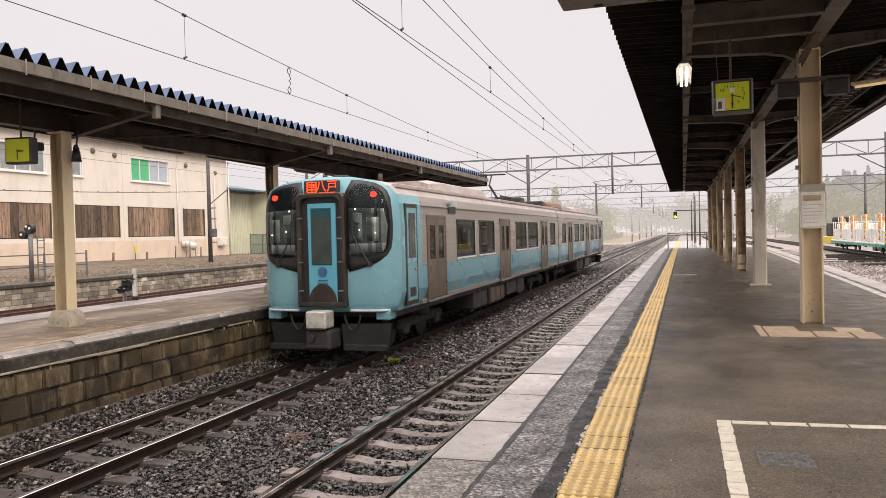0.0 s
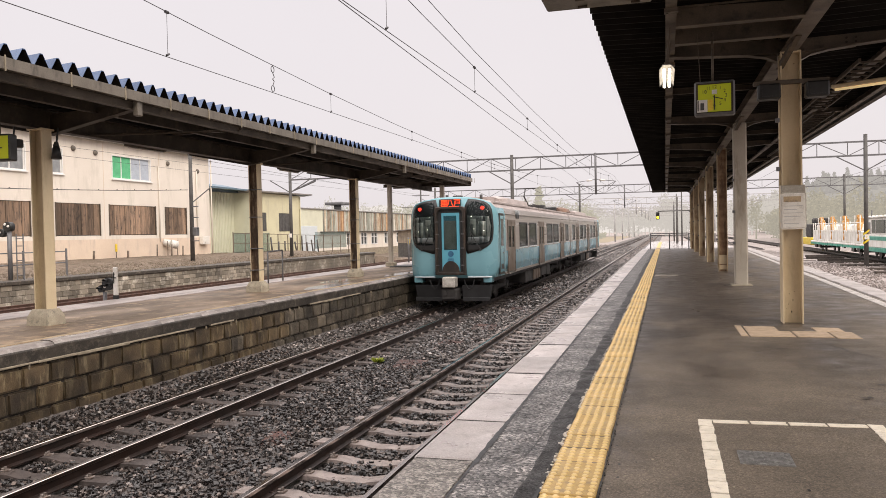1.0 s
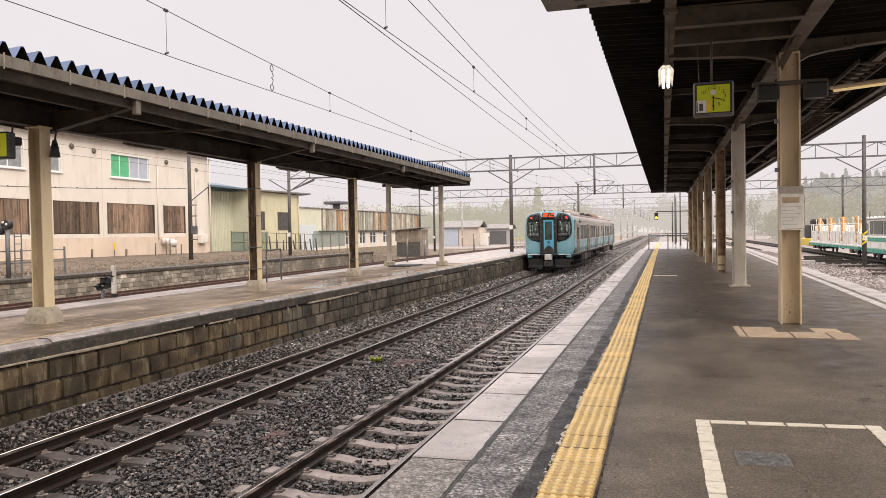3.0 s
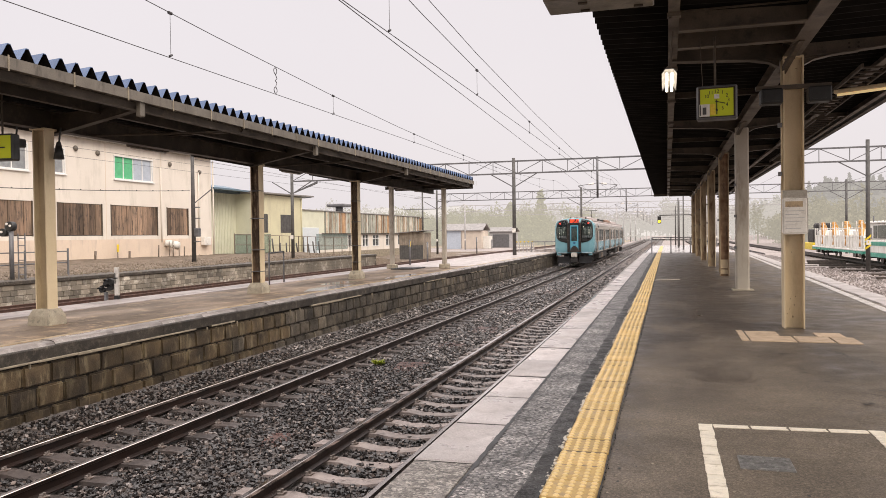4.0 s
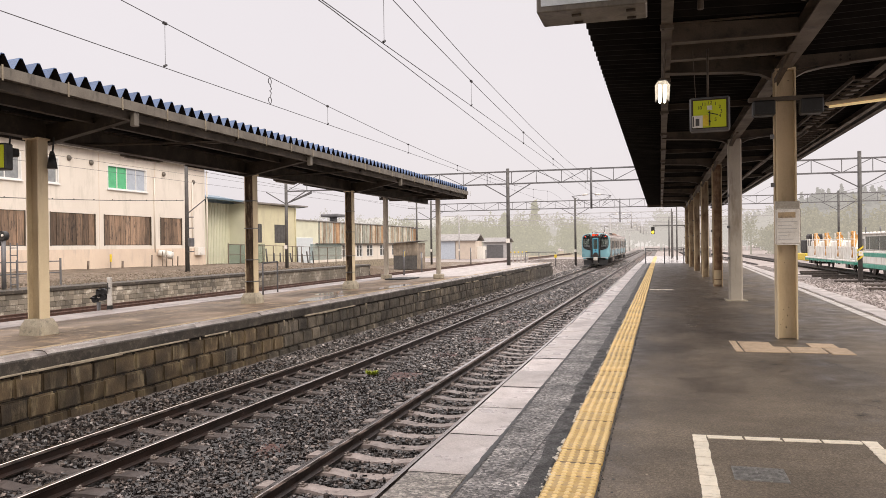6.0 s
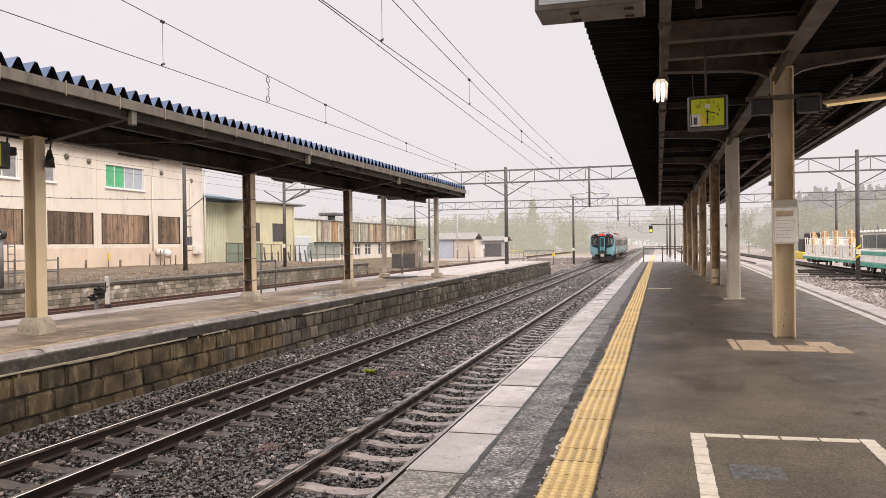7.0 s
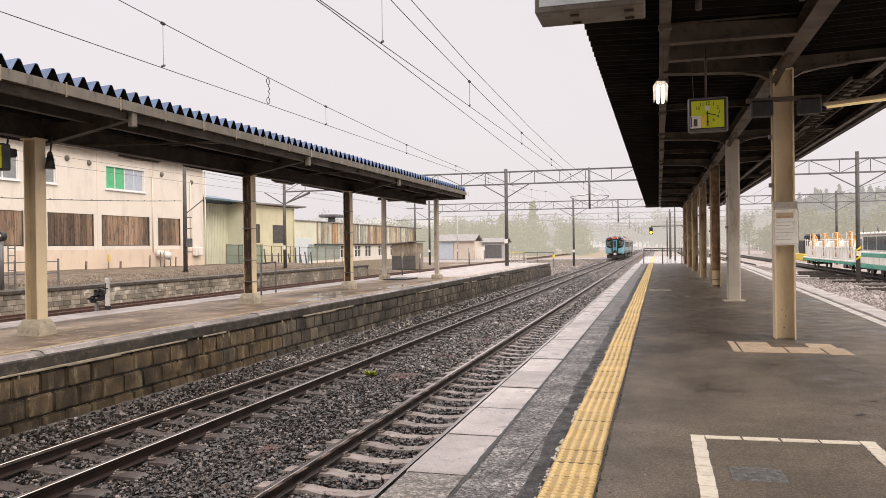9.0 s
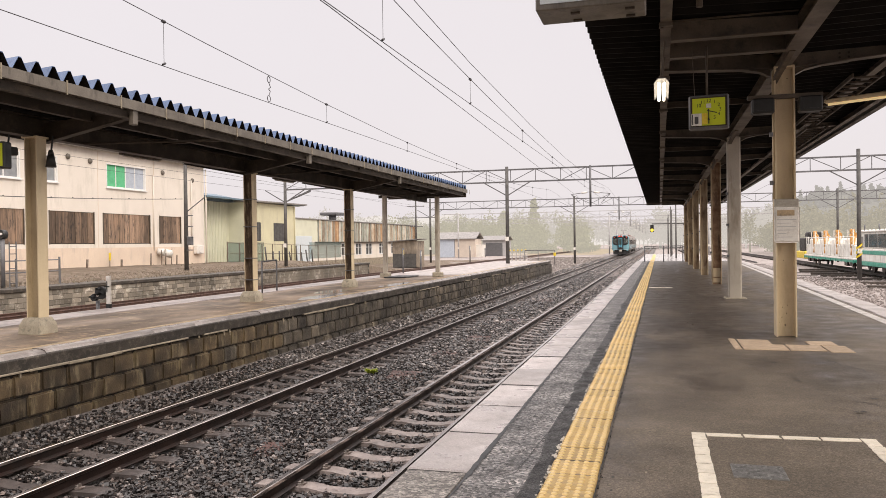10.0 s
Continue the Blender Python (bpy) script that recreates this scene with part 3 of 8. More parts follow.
CLIP = clip_mesh()
track(-6.653, -20, 420, -1.0, "running line on concrete sleepers beside the stone platform", mesh=SLEEPER_DARK, near=134, first=3.06 - 0.62 * 24, clips=True)
track(-3.252, -20, 420, -1.0, "running line on concrete sleepers beside the asphalt platform", near=114, first=3.13 - 0.62 * 24, clips=True)
track(-23.15, -20, 260, -1.0, "little-used rusty siding in front of a low stone wall", shine=None, near=0, first=4.0, step=0.8)
track(5.9, -20, 300, -1.0, "track along the other side of the asphalt platform", near=0, first=4.0, mesh=SLEEPER_OLD, step=0.9)
track(10.2, 95, 300, -1.12, "yard siding in pale gravel", shine=False, mesh=SLEEPER_OLD, near=0, first=62, step=3.2)
track(15.2, 20, 300, -1.05, "yard siding under the parked works train", shine=False, mesh=SLEEPER_OLD, near=0, first=50, step=1.6)

BED2 = bmesh.new()
along_y(BED2, [(-24.98, -1.32), (-24.98, -1.14), (-21.7, -1.17), (-21.2, -1.32)], 0, -10, 70)
tagged(part("siding_bed", BED2, M_EARTH), "brown earthy bed of the siding", "ground", kind="structure")

# rusty plates and a weed between the two running lines
for px, py, sx, sy, rz in ((-4.82, 14.0, 0.30, 0.5, 8), (-4.85, 17.1, 0.24, 0.28, -4), (-4.75, 8.6, 0.16, 0.30, 12), (-4.7, 19.9, 0.3, 0.5, 5), (-4.65, 24.5, 0.3, 0.6, 0), (-4.8, 33, 0.35, 0.7, 4)):
    bm = B()
    box(bm, -sx, sx, -sy, sy, 0.0, 0.05, 0.012)
    for k in range(4):
        yk = -sy + 2 * sy * (k + 0.5) / 4
        box(bm, -sx + 0.03, sx - 0.03, yk - 0.004, yk + 0.004, 0.05, 0.052)
    ob = tagged(part("cable_pit_cover", bm, M_PLATE), "flat rusty brown steel cover lying in the ballast", "cover", "covers between the tracks")
    ob.matrix_basis = pose(px, py, -1.185, 2, 1, rz)
bm = B()
for k in range(170):
    a, r = random.uniform(0, 6.28), random.uniform(0.0, 0.07)
    h = random.uniform(0.03, 0.10)
    p = Vector((math.cos(a) * r, math.sin(a) * r, 0))
    q = p + Vector((math.cos(a) * 0.1, math.sin(a) * 0.08, h)) * random.uniform(0.6, 1.2)
    w = Vector((-math.sin(a + k), math.cos(a + k), 0.3)) * 0.017
    bm.faces.new([bm.verts.new(v) for v in (p, (p + q) / 2 + w, q, (p + q) / 2 - w)])
M_WEED = pbr("weed_leaf", (0.34, 0.38, 0.03), (0.20, 0.25, 0.02), 0.6, scale=9, bump=0.1)
ob = tagged(part("weed", bm, M_WEED), "small yellow-green weed growing out of the ballast", "weed")
ob.location = (-5.5, 14.1, -1.12)


# ---- the platform on which the camera stands ----
plat = thing("platform_near", "grey asphalt station platform with a pale concrete edge", "platform", kind="structure")


def edge_r(y):
    """The far side of the platform, which widens along the line."""
    return 4.05 + 0.028 * max(0, y - 10)


bm = B()
ys = list(range(-16, 57, 8)) + [56]
top = [[bm.verts.new((x, y, z)) for x, z in ((-1.15, -1.3), (-1.15, 0), (edge_r(y) - 0.35, 0.0), (edge_r(y) - 0.35, -1.3))] for y in ys]
for r, s in zip(top, top[1:]):
    for i in range(3):
        bm.faces.new((r[i], r[i + 1], s[i + 1], s[i]))
bm.faces.new(top[0])
bm.faces.new(top[-1][::-1])
part("asphalt_surface", bm, M_ASPHALT, plat, "worn brown-grey asphalt, damp in patches")
def strip_border(y):
    """Where the granular band gives way to the tarred one."""
    return -0.80 + 0.07 * noise.noise(Vector((y * 0.55, 1, 0))) + 0.03 * noise.noise(Vector((y * 2.3, 4, 0))) + 0.012 * noise.noise(Vector((y * 9, 6, 0)))


for nm, mm, lab, edges in (("wet_strip", M_WET, "grey granular wet asphalt beside the edge slabs", lambda y: ((-1.14, 0.002), (-1.125, 0.005), (strip_border(y), 0.005))),
                           ("tarred_strip", M_TAR, "dark tarred wet band along the yellow tiles", lambda y: ((strip_border(y) - 0.004, 0.004), (strip_border(y) + 0.012, 0.0085), (-0.69 + 0.02 * noise.noise(Vector((y * 1.7, 0, 0))), 0.0085), (-0.66, 0.001)))):
    bm = B()
    rows = []
    for j in range(681):
        y = -12 + 0.1 * j
        rows.append([bm.verts.new((x, y, z)) for x, z in edges(y)])
    for r, q in zip(rows, rows[1:]):
        for i in range(len(r) - 1):
            bm.faces.new((r[i], r[i + 1], q[i + 1], q[i]))
    part(nm, bm, mm, plat, lab)


def slab_mesh(w, l, t, b=0.012, material=M_SLAB):
    bm = B()
    box(bm, 0, w, 0, l, -t, 0, b)
    return mesh_of(bm, material)


SLAB = slab_mesh(0.41, 0.945, 0.16, 0.012)
SLAB_OLD = slab_mesh(0.41, 0.972, 0.16, 0.02, M_OLDSLAB)
for k in range(68):
    y = -11.12 + k * 0.98
    ob = new("edge_slab", SLAB_OLD if 1.5 < y < 4.0 else SLAB)
    ob.parent = plat
    ob.matrix_basis = pose(-1.55, y, 0.002 + 0.004 * math.sin(k * 3.7), 0, 0.3 * math.sin(k * 1.9), 0.15 * math.sin(k * 2.2))
bm = B()
for k in range(68):
    y = -11.12 + k * 0.98
    box(bm, -1.53, -1.145, y - 0.034 + 0.004 * math.sin(k * 1.7), y - 0.001, -0.15, -0.002 + 0.003 * math.sin(k * 3.1))
tagged(part("slab_joint", bm, M_JOINT, plat, "dirt-filled joint between the edge slabs"), kind="stuff")
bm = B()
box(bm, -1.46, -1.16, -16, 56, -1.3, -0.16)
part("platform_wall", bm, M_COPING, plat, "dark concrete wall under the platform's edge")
bm = B()
for k in range(36):
    y = -16 + 2 * k
    box(bm, edge_r(y) - 0.34, edge_r(y) + 0.12, y + 0.006, y + 1.994, -0.9, 0.012, 0.01)
part("far_edge_coping", bm, M_LWET, plat, "wet pale concrete coping on the far side")
bm = B()
for k in range(18):
    y = -16 + 4 * k
    along = [((edge_r(y) - 0.62, y, 0), (1, 0, 0)), ((edge_r(y + 3.97) - 0.62, y + 3.97, 0), (1, 0, 0))]
    sweep(bm, [(0.0, 0), (0.17, 0), (0.17, 0.006), (0.0, 0.006)], along)
part("white_line", bm, M_WORNPAINT, plat, "worn white safety line")


def tactile_mesh():
    bm = B()
    box(bm, -0.147, 0.147, -0.1445, 0.1445, -0.02, 0.012, 0.005)
    for f in bm.faces:
        f.material_index = 0
    for i in range(5):
        for j in range(5):
            x, y = -0.12 + 0.06 * i, -0.12 + 0.06 * j
            lo = [bm.verts.new((x + 0.020 * math.cos(a), y + 0.020 * math.sin(a), 0.012)) for a in np.arange(6) * 1.0472]
            hi = [bm.verts.new((x + 0.013 * math.cos(a), y + 0.013 * math.sin(a), 0.020)) for a in np.arange(6) * 1.0472]
            for q in range(6):
                bm.faces.new((lo[q], lo[(q + 1) % 6], hi[(q + 1) % 6], hi[q])).material_index = 1
            bm.faces.new(hi).material_index = 1
    return mesh_of(bm, [M_YELLOW, M_YDOT])


TACTILE = tactile_mesh()
for k in range(226):
    ob = new("tactile_tile", TACTILE)
    ob.parent = plat
    ob.matrix_basis = pose(-0.52 + 0.004 * math.sin(k * 0.37) + 0.002 * math.sin(k * 2.9), -1.85 - 36 * 0.301 + k * 0.301, 0.002 + 0.003 * math.sin(k * 1.7), 0.3 * math.sin(k * 3.3), 0, 0.5 * math.sin(k * 1.1))
bm = B()
for k in range(226):
    if random.random() < 0.75:
        y = -1.85 - 36 * 0.301 + (k + 0.5) * 0.301
        box(bm, -0.66 + random.uniform(0, 0.03), -0.38, y - 0.005, y + 0.005, -0.01, 0.0135)
tagged(part("tile_joint", bm, M_FENCE, plat, "dirty brown joint between the yellow tiles"), kind="stuff")
# crumbled white mortar and broken asphalt along the tiles
def chip(bm, x, y, r, h, z=-0.004):
    """An irregular flat crumb."""
    k = random.randint(5, 7)
    a0 = random.uniform(0, 6.28)
    ring = [(r * random.uniform(0.55, 1.25), a0 + 6.283 * i / k) for i in range(k)]
    lo = [bm.verts.new((x + q * math.cos(a), y + q * 1.5 * math.sin(a), z)) for q, a in ring]
    hi = [bm.verts.new((x + 0.8 * q * math.cos(a), y + 1.2 * q * math.sin(a), h)) for q, a in ring]
    bm.faces.new(hi)
    for i in range(k):
        bm.faces.new((lo[i], lo[(i + 1) % k], hi[(i + 1) % k], hi[i]))


bm = B()
for k in range(900):
    y = random.uniform(2.5, 30)
    if noise.noise(Vector((y * 1.3, 2, 0))) > 0.12:
        continue
    s = random.uniform(0.004, 0.013) * (1.6 if 4.6 < y < 7 else 1)
    chip(bm, -0.672 + random.uniform(-0.012, 0.010), y, s * 0.9, 0.0105 + s * 0.1)
tagged(part("mortar_crumbs", bm, M_MORTAR, plat, "broken pale mortar beside the yellow tiles"), kind="stuff")
bm = B()
for k in range(2400):
    y = random.uniform(2.5, 40)
    s = random.uniform(0.003, 0.010)
    side = random.random() < 0.7
    chip(bm, -0.695 - abs(random.gauss(0, 0.014)) if side else -0.362 + abs(random.gauss(0, 0.008)), y, s if side else s * 0.6, 0.0065 + s * 0.2)
tagged(part("asphalt_crumbs", bm, M_BLACK, plat, "black broken edge of the asphalt strip"), kind="stuff")


def painted_run(x0, y0, x1, y1, w, seg):
    """A painted line of short worn lengths."""
    d = Vector((x1 - x0, y1 - y0, 0))
    k = max(1, round(d.length / seg))
    for i in range(k):
        a, b = Vector((x0, y0, 0)) + d * (i / k), Vector((x0, y0, 0)) + d * ((i + 0.975) / k)
        nrm = Vector((-d.y, d.x, 0)).normalized() * w / 2
        bm = B()
        b = b - d * (random.uniform(0.01, 0.07) / k)
        side = Vector((nrm.x, nrm.y, 0))
        pts = [a - side * random.uniform(0.9, 1.03)] + [a.lerp(b, f) - side * random.uniform(0.88, 1.04) for f in (0.3, 0.65)] + [b - side * random.uniform(0.86, 1.03), b + side * random.uniform(-0.3, 0.3) + d.normalized() * random.uniform(-0.012, 0.006), b + side * random.uniform(0.86, 1.03)]
        pts += [a.lerp(b, f) + side * random.uniform(0.88, 1.04) for f in (0.7, 0.35)] + [a + side * random.uniform(0.9, 1.03)]
        lo = [bm.verts.new(p) for p in pts]
        hi = [bm.verts.new(p + Vector((0, 0, 0.005))) for p in pts]
        bm.faces.new(hi)
        for q in range(len(pts)):
            bm.faces.new((lo[q], lo[(q + 1) % len(pts)], hi[(q + 1) % len(pts)], hi[q]))
        part("paint_length", bm, M_WHITEPAINT, plat)


painted_run(0.257, 5.88, 0.257, 2.4, 0.10, 0.21)
painted_run(0.312, 5.84, 1.34, 5.90, 0.085, 0.26)
painted_run(1.39, 5.95, 1.40, 2.4, 0.10, 0.21)
painted_run(-0.32, 24.0, 0.42, 24.0, 0.14, 0.8)
for x0, x1, y0, y1 in ((0.92, 1.02, 10.5, 11.56), (1.03, 1.58, 10.48, 11.0), (1.59, 2.02, 10.5, 11.02), (2.03, 2.32, 10.42, 11.0), (1.03, 1.45, 11.01, 11.5), (1.9, 2.25, 11.04, 11.45)):
    bm = B()
    box(bm, x0, x1 - 0.012, y0, y1, -0.02, 0.012, 0.006)
    part("repair_slab", bm, M_PAD, plat, "pale brown concrete repair slab")
bm = B()
box(bm, 0.41, 0.715, 4.82, 5.10, -0.02, 0.008, 0.004)
for i in range(9):
    for j in range(9):
        box(bm, 0.425 + i * 0.032, 0.441 + i * 0.032, 4.835 + j * 0.029, 4.85 + j * 0.029, 0.008, 0.010)
part("drain_cover", bm, M_IRON, plat, "dark chequered iron cover")
# tar joints beside the strip, and chips trodden into the asphalt
for x, w, sd, ya, yb in ((-1.137, 0.020, 1, 1.0, 55.0), (-0.682, 0.009, 11, 2.0, 55.0), (-0.362, 0.005, 14, 2.0, 55.0), (-0.86, 0.004, 5, 4.6, 6.3), (-0.93, 0.004, 8, 7.6, 8.6)):
    bm = B()
    prev = None
    y = ya
    while y < yb:
        d = 0.006 * noise.noise(Vector((y * 1.1, sd, 0))) + 0.006 * noise.noise(Vector((y * 9, sd, 2))) + (0.05 * (y - ya) if 1 < sd < 10 else 0)
        a = w * max(0.25, 0.75 + 1.1 * noise.noise(Vector((y * 0.9, sd, 4))) + 0.7 * noise.noise(Vector((y * 7, sd, 7))))
        row = (bm.verts.new((x + d - a * 0.6, y, 0.0085)), bm.verts.new((x + d + a, y, 0.0085)))
        if prev:
            bm.faces.new((prev[0], prev[1], row[1], row[0]))
        prev = row
        y += 0.05 if y < 14 else 0.15
    part("tar_joint", bm, M_BLACK, plat, "black tar joint")
for mm, n, nm in ((M_LEDGE, 420, "pale_chips"), (M_BLACK, 150, "dark_specks")):
    bm = B()
    for k in range(n):
        x, y = random.uniform(-0.33, 3.3), random.uniform(3, 26)
        if random.random() < 0.5:
            x = -0.34 + abs(random.gauss(0, 0.12))
        r = random.uniform(0.003, 0.011)
        bm.faces.new([bm.verts.new((x + r * math.cos(a) * random.uniform(0.6, 1.2), y + 1.6 * r * math.sin(a), 0.0045)) for a in np.arange(5) * 1.2566])
    tagged(part(nm, bm, mm, plat), kind="stuff")
bm = B()
box(bm, -1.5, 4.6, 56.02, 88, -1.3, -0.012, 0.02)
part("open_platform_end", bm, M_RAINWET, plat, "rain-wet pale concrete beyond the canopy")
bm = B()
box(bm, -0.66, -0.38, 57.2, 84, -0.02, 0.004)
part("faded_tactile_strip", bm, M_YELLOW, plat, "faded yellow strip on the wet concrete")

# cracks and litter-sized chips in the asphalt
bm = B()
for cx, cy, ang, ln in ((2.05, 8.9, 100, 1.4), (2.1, 7.6, 70, 0.9), (1.0, 9.4, 5, 1.1), (1.9, 6.7, 120, 0.8)):
    p = Vector((cx, cy, 0.004))
    a = radians(ang)
    for k in range(int(ln / 0.07)):
        a2 = a + random.uniform(-0.7, 0.7)
        q = p + Vector((math.cos(a2), math.sin(a2), 0)) * 0.07
        w = Vector((-math.sin(a2), math.cos(a2), 0)) * random.uniform(0.003, 0.007)
        bm.faces.new([bm.verts.new(v) for v in (p - w, q - w, q + w, p + w)])
        p = q
part("cracks", bm, M_BLACK, plat, "fine dark cracks in the asphalt")

bm = B()
for cx, cy, n in ((1.75, 6.5, 9), (2.0, 7.4, 8), (1.35, 8.2, 5), (1.1, 9.3, 4), (2.5, 9.6, 7), (0.55, 7.6, 2)):
    for k in range(n):
        x, y, r = cx + random.gauss(0, 0.16), cy + random.gauss(0, 0.22), random.uniform(0.006, 0.022)
        bm.faces.new([bm.verts.new((x + 2.2 * r * math.cos(a) * random.uniform(0.5, 1.1), y + r * math.sin(a) * random.uniform(0.6, 1.2), 0.0045)) for a in np.arange(7) * 0.8976])
tagged(part("gouges", bm, M_BLACK, plat, "small dark gouges in the asphalt"), kind="stuff")

# ---- the stone-faced platform across the tracks ----
plat2 = thing("platform_far", "old stone-faced island platform with a brown worn surface", "platform", kind="structure")
bm = B()
box(bm, -12.2, -8.62, -14, 60, -1.3, 0.0)
box(bm, -8.62, -8.44, -14, 60, -1.3, -0.02)
part("platform_surface", bm, M_LPLAT, plat2, "brown worn asphalt, wet in places")
bm = B()
box(bm, -8.46, -8.36, -14, 60, -1.3, -0.2)
part("wall_core", bm, M_JOINT, plat2, "dark wall behind the block joints")
bm = B()
sweep(bm, [(0, 0.0), (0.11, 0.0), (0.11, 0.012), (0, 0.012)], [((-8.66, -14, 0), (1, 0, 0)), ((-8.66, 60, 0), (1, 0, 0))])
part("yellow_line", bm, M_FADEDY, plat2, "faded yellow safety line")
def coping_mesh(seed):
    """A worn edge slab: rounded nose painted pale with wet sheen, dark face below."""
    rng = random.Random(seed)
    bm = B()
    rows = []
    for y in (0.0015, 0.3, 0.6, 0.9, 1.1985):
        w = rng.uniform(-0.003, 0.003)
        rows.append([bm.verts.new((x, y, z + (w if 0 < i < 5 else 0))) for i, (x, z) in enumerate(((0, -0.2), (0, 0.004), (0.22, 0.003), (0.282, -0.018), (0.311, -0.052), (0.322, -0.075 + w), (0.315, -0.235 + w), (0.2, -0.24)))])
    for r, s in zip(rows, rows[1:]):
        for i in range(8):
            f = bm.faces.new((r[i], r[(i + 1) % 8], s[(i + 1) % 8], s[i]))
            f.material_index = 1 if i in (1, 2, 3) else 0
            f.smooth = i in (2, 3)
    bm.faces.new(rows[0])
    bm.faces.new(rows[-1][::-1])
    return mesh_of(bm, [M_COPING, M_NOSE])


COPINGS = [coping_mesh(s) for s in range(5)]
for k in range(62):
    ob = new("coping_slab", COPINGS[(k * 3) % 5])
    ob.parent = plat2
    ob.matrix_basis = pose(-8.62, -14 + 1.2 * k, 0.003 * math.sin(k * 2.7), 0.05 * math.sin(k), 0, 0.05 * math.sin(k * 1.3))
# pale mortar that ran out under the slabs
bm = B()
y = -14.0
while y < 58:
    ln = random.uniform(0.4, 1.3)
    t = 0.016 + 0.03 * max(0, noise.noise(Vector((y * 0.6, 3, 1))) + 0.1)
    if y < 11.2 or random.random() < 0.45:
        box(bm, -8.42, -8.302 + random.uniform(0, 0.012), y, y + ln, -0.247 - t, -0.232, 0.006)
    y += ln
for k in range(26):
    y, h = random.uniform(6, 30), random.uniform(0.03, 0.16)
    if noise.noise(Vector((y * 0.8, 9, 1))) > -0.05:
        box(bm, -8.34, -8.309, y, y + random.uniform(0.01, 0.035), -0.27 - h, -0.25, 0.004)
part("mortar_ledge", bm, M_LEDGE, plat2, "pale crumbling mortar running out under the coping")


def block_mesh(seed):
    rng = random.Random(seed)
    bm = B()
    box(bm, -0.08, 0.0, 0.008, 0.482, 0.008, 0.302)
    bmesh.ops.bevel(bm, geom=bm.edges[:], offset=0.026, segments=2, affect="EDGES")
    for v in bm.verts:
        if v.co.x > -0.02:
            v.co += Vector((rng.uniform(-0.006, 0.016), rng.uniform(-0.004, 0.004), rng.uniform(-0.004, 0.004)))
    return mesh_of(bm, M_BLOCK if seed < 6 else M_BLOCKGREY)


BLOCKS = [block_mesh(s) for s in range(12)]
count = 0
far_blocks = B()
for row in range(3):
    for k in range(120):
        y = 2.36 + 0.49 * k + (0.245 if row % 2 else 0)
        z = -0.59 - 0.31 * row
        if k < 100:
            ob = new("wall_block", BLOCKS[(k * 7 + row * 3) % 6 + (6 if k + 6 * noise.noise(Vector((k * 0.3, row, 2))) > 25 else 0)])
            ob.parent = plat2
            ob.matrix_basis = pose(-8.325 + random.uniform(-0.006, 0.006), y, z, 0, 0, random.uniform(-0.6, 0.6))
        else:
            box(far_blocks, -8.4, -8.325, y + 0.008, y + 0.482, z + 0.008, z + 0.302)
tagged(part("far_wall_blocks", far_blocks, M_BLOCKGREY, plat2), kind="stuff")

bm = B()
for k in range(37):
    box(bm, -12.45, -11.5, -14 + 2 * k, -12.03 + 2 * k, -0.3, 0.012, 0.008)
part("far_edge_coping", bm, M_EDGESTAINED, plat2, "pale wet concrete along the platform's other edge")
bm = B()
rows = []
for j in range(68):
    y = 32.6 + 0.4 * j
    rows.append([bm.verts.new((x, y, 0.006)) for x in (-11.6, -8.68 if j > 2 else -9.6 + 0.4 * noise.noise(Vector((j, 1, 1))))])
for r, q in zip(rows, rows[1:]):
    bm.faces.new((r[0], r[1], q[1], q[0]))
part("rain_wet_surface", bm, M_LWET, plat2, "rain-wet pale surface beyond the canopy")
# puddles left along the edge
for px, py, sx, sy in ((-8.95, 19.5, 0.45, 1.4), (-9.6, 21.5, 0.35, 1.1), (-9.0, 25.5, 0.3, 1.5)):
    bm = B()
    ring = [bm.verts.new((px + sx * math.cos(a) * (1 + 0.3 * noise.noise(Vector((a, px, py)))), py + sy * math.sin(a) * (1 + 0.3 * noise.noise(Vector((a * 2, py, px)))), 0.004)) for a in np.arange(24) * math.pi / 12]
    bm.faces.new(ring)
    part("puddle", bm, pbr("puddle_water", (0.06, 0.055, 0.05), (0.05, 0.045, 0.04), 0.06, scale=2, bump=0.0, rvar=0.02), plat2, "shallow puddle of rain water")


# ---- canopies ----
def folded(x0, x1, y0, y1, z, depth, pitch, dip=0.0, xm=None):
    """A folded-plate roof whose folds run across the platform; lower by dip along xm."""
    bm = B()
    y = y0
    prof = []
    while y < y1:
        prof += [(y, 0.0), (y + pitch * 0.08, 0.0), (y + pitch * 0.46, depth), (y + pitch * 0.62, depth)]
        y += pitch
    prof.append((y1, 0.0))
    cols = []
    for x, dz in ((x0, 0), (xm, -dip), (x1, 0)):
        cols.append(([bm.verts.new((x, a, z + dz + b)) for a, b in prof], [bm.verts.new((x, a, z + dz + b + 0.012)) for a, b in prof]))
    # Undersides take the near-black sheet, with the roof's shade painted in.
    for c, d in zip(cols, cols[1:]):
        for i in range(len(prof) - 1):
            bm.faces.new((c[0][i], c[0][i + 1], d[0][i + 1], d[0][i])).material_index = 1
            bm.faces.new((c[1][i], d[1][i], d[1][i + 1], c[1][i + 1]))
    for c in (cols[0], cols[-1]):
        for i in range(len(prof) - 1):
            bm.faces.new((c[0][i], c[0][i + 1], c[1][i + 1], c[1][i]))
    me = bpy.data.meshes.new("mesh")
    bm.to_mesh(me)
    bm.free()
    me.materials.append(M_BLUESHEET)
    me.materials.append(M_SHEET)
    return me


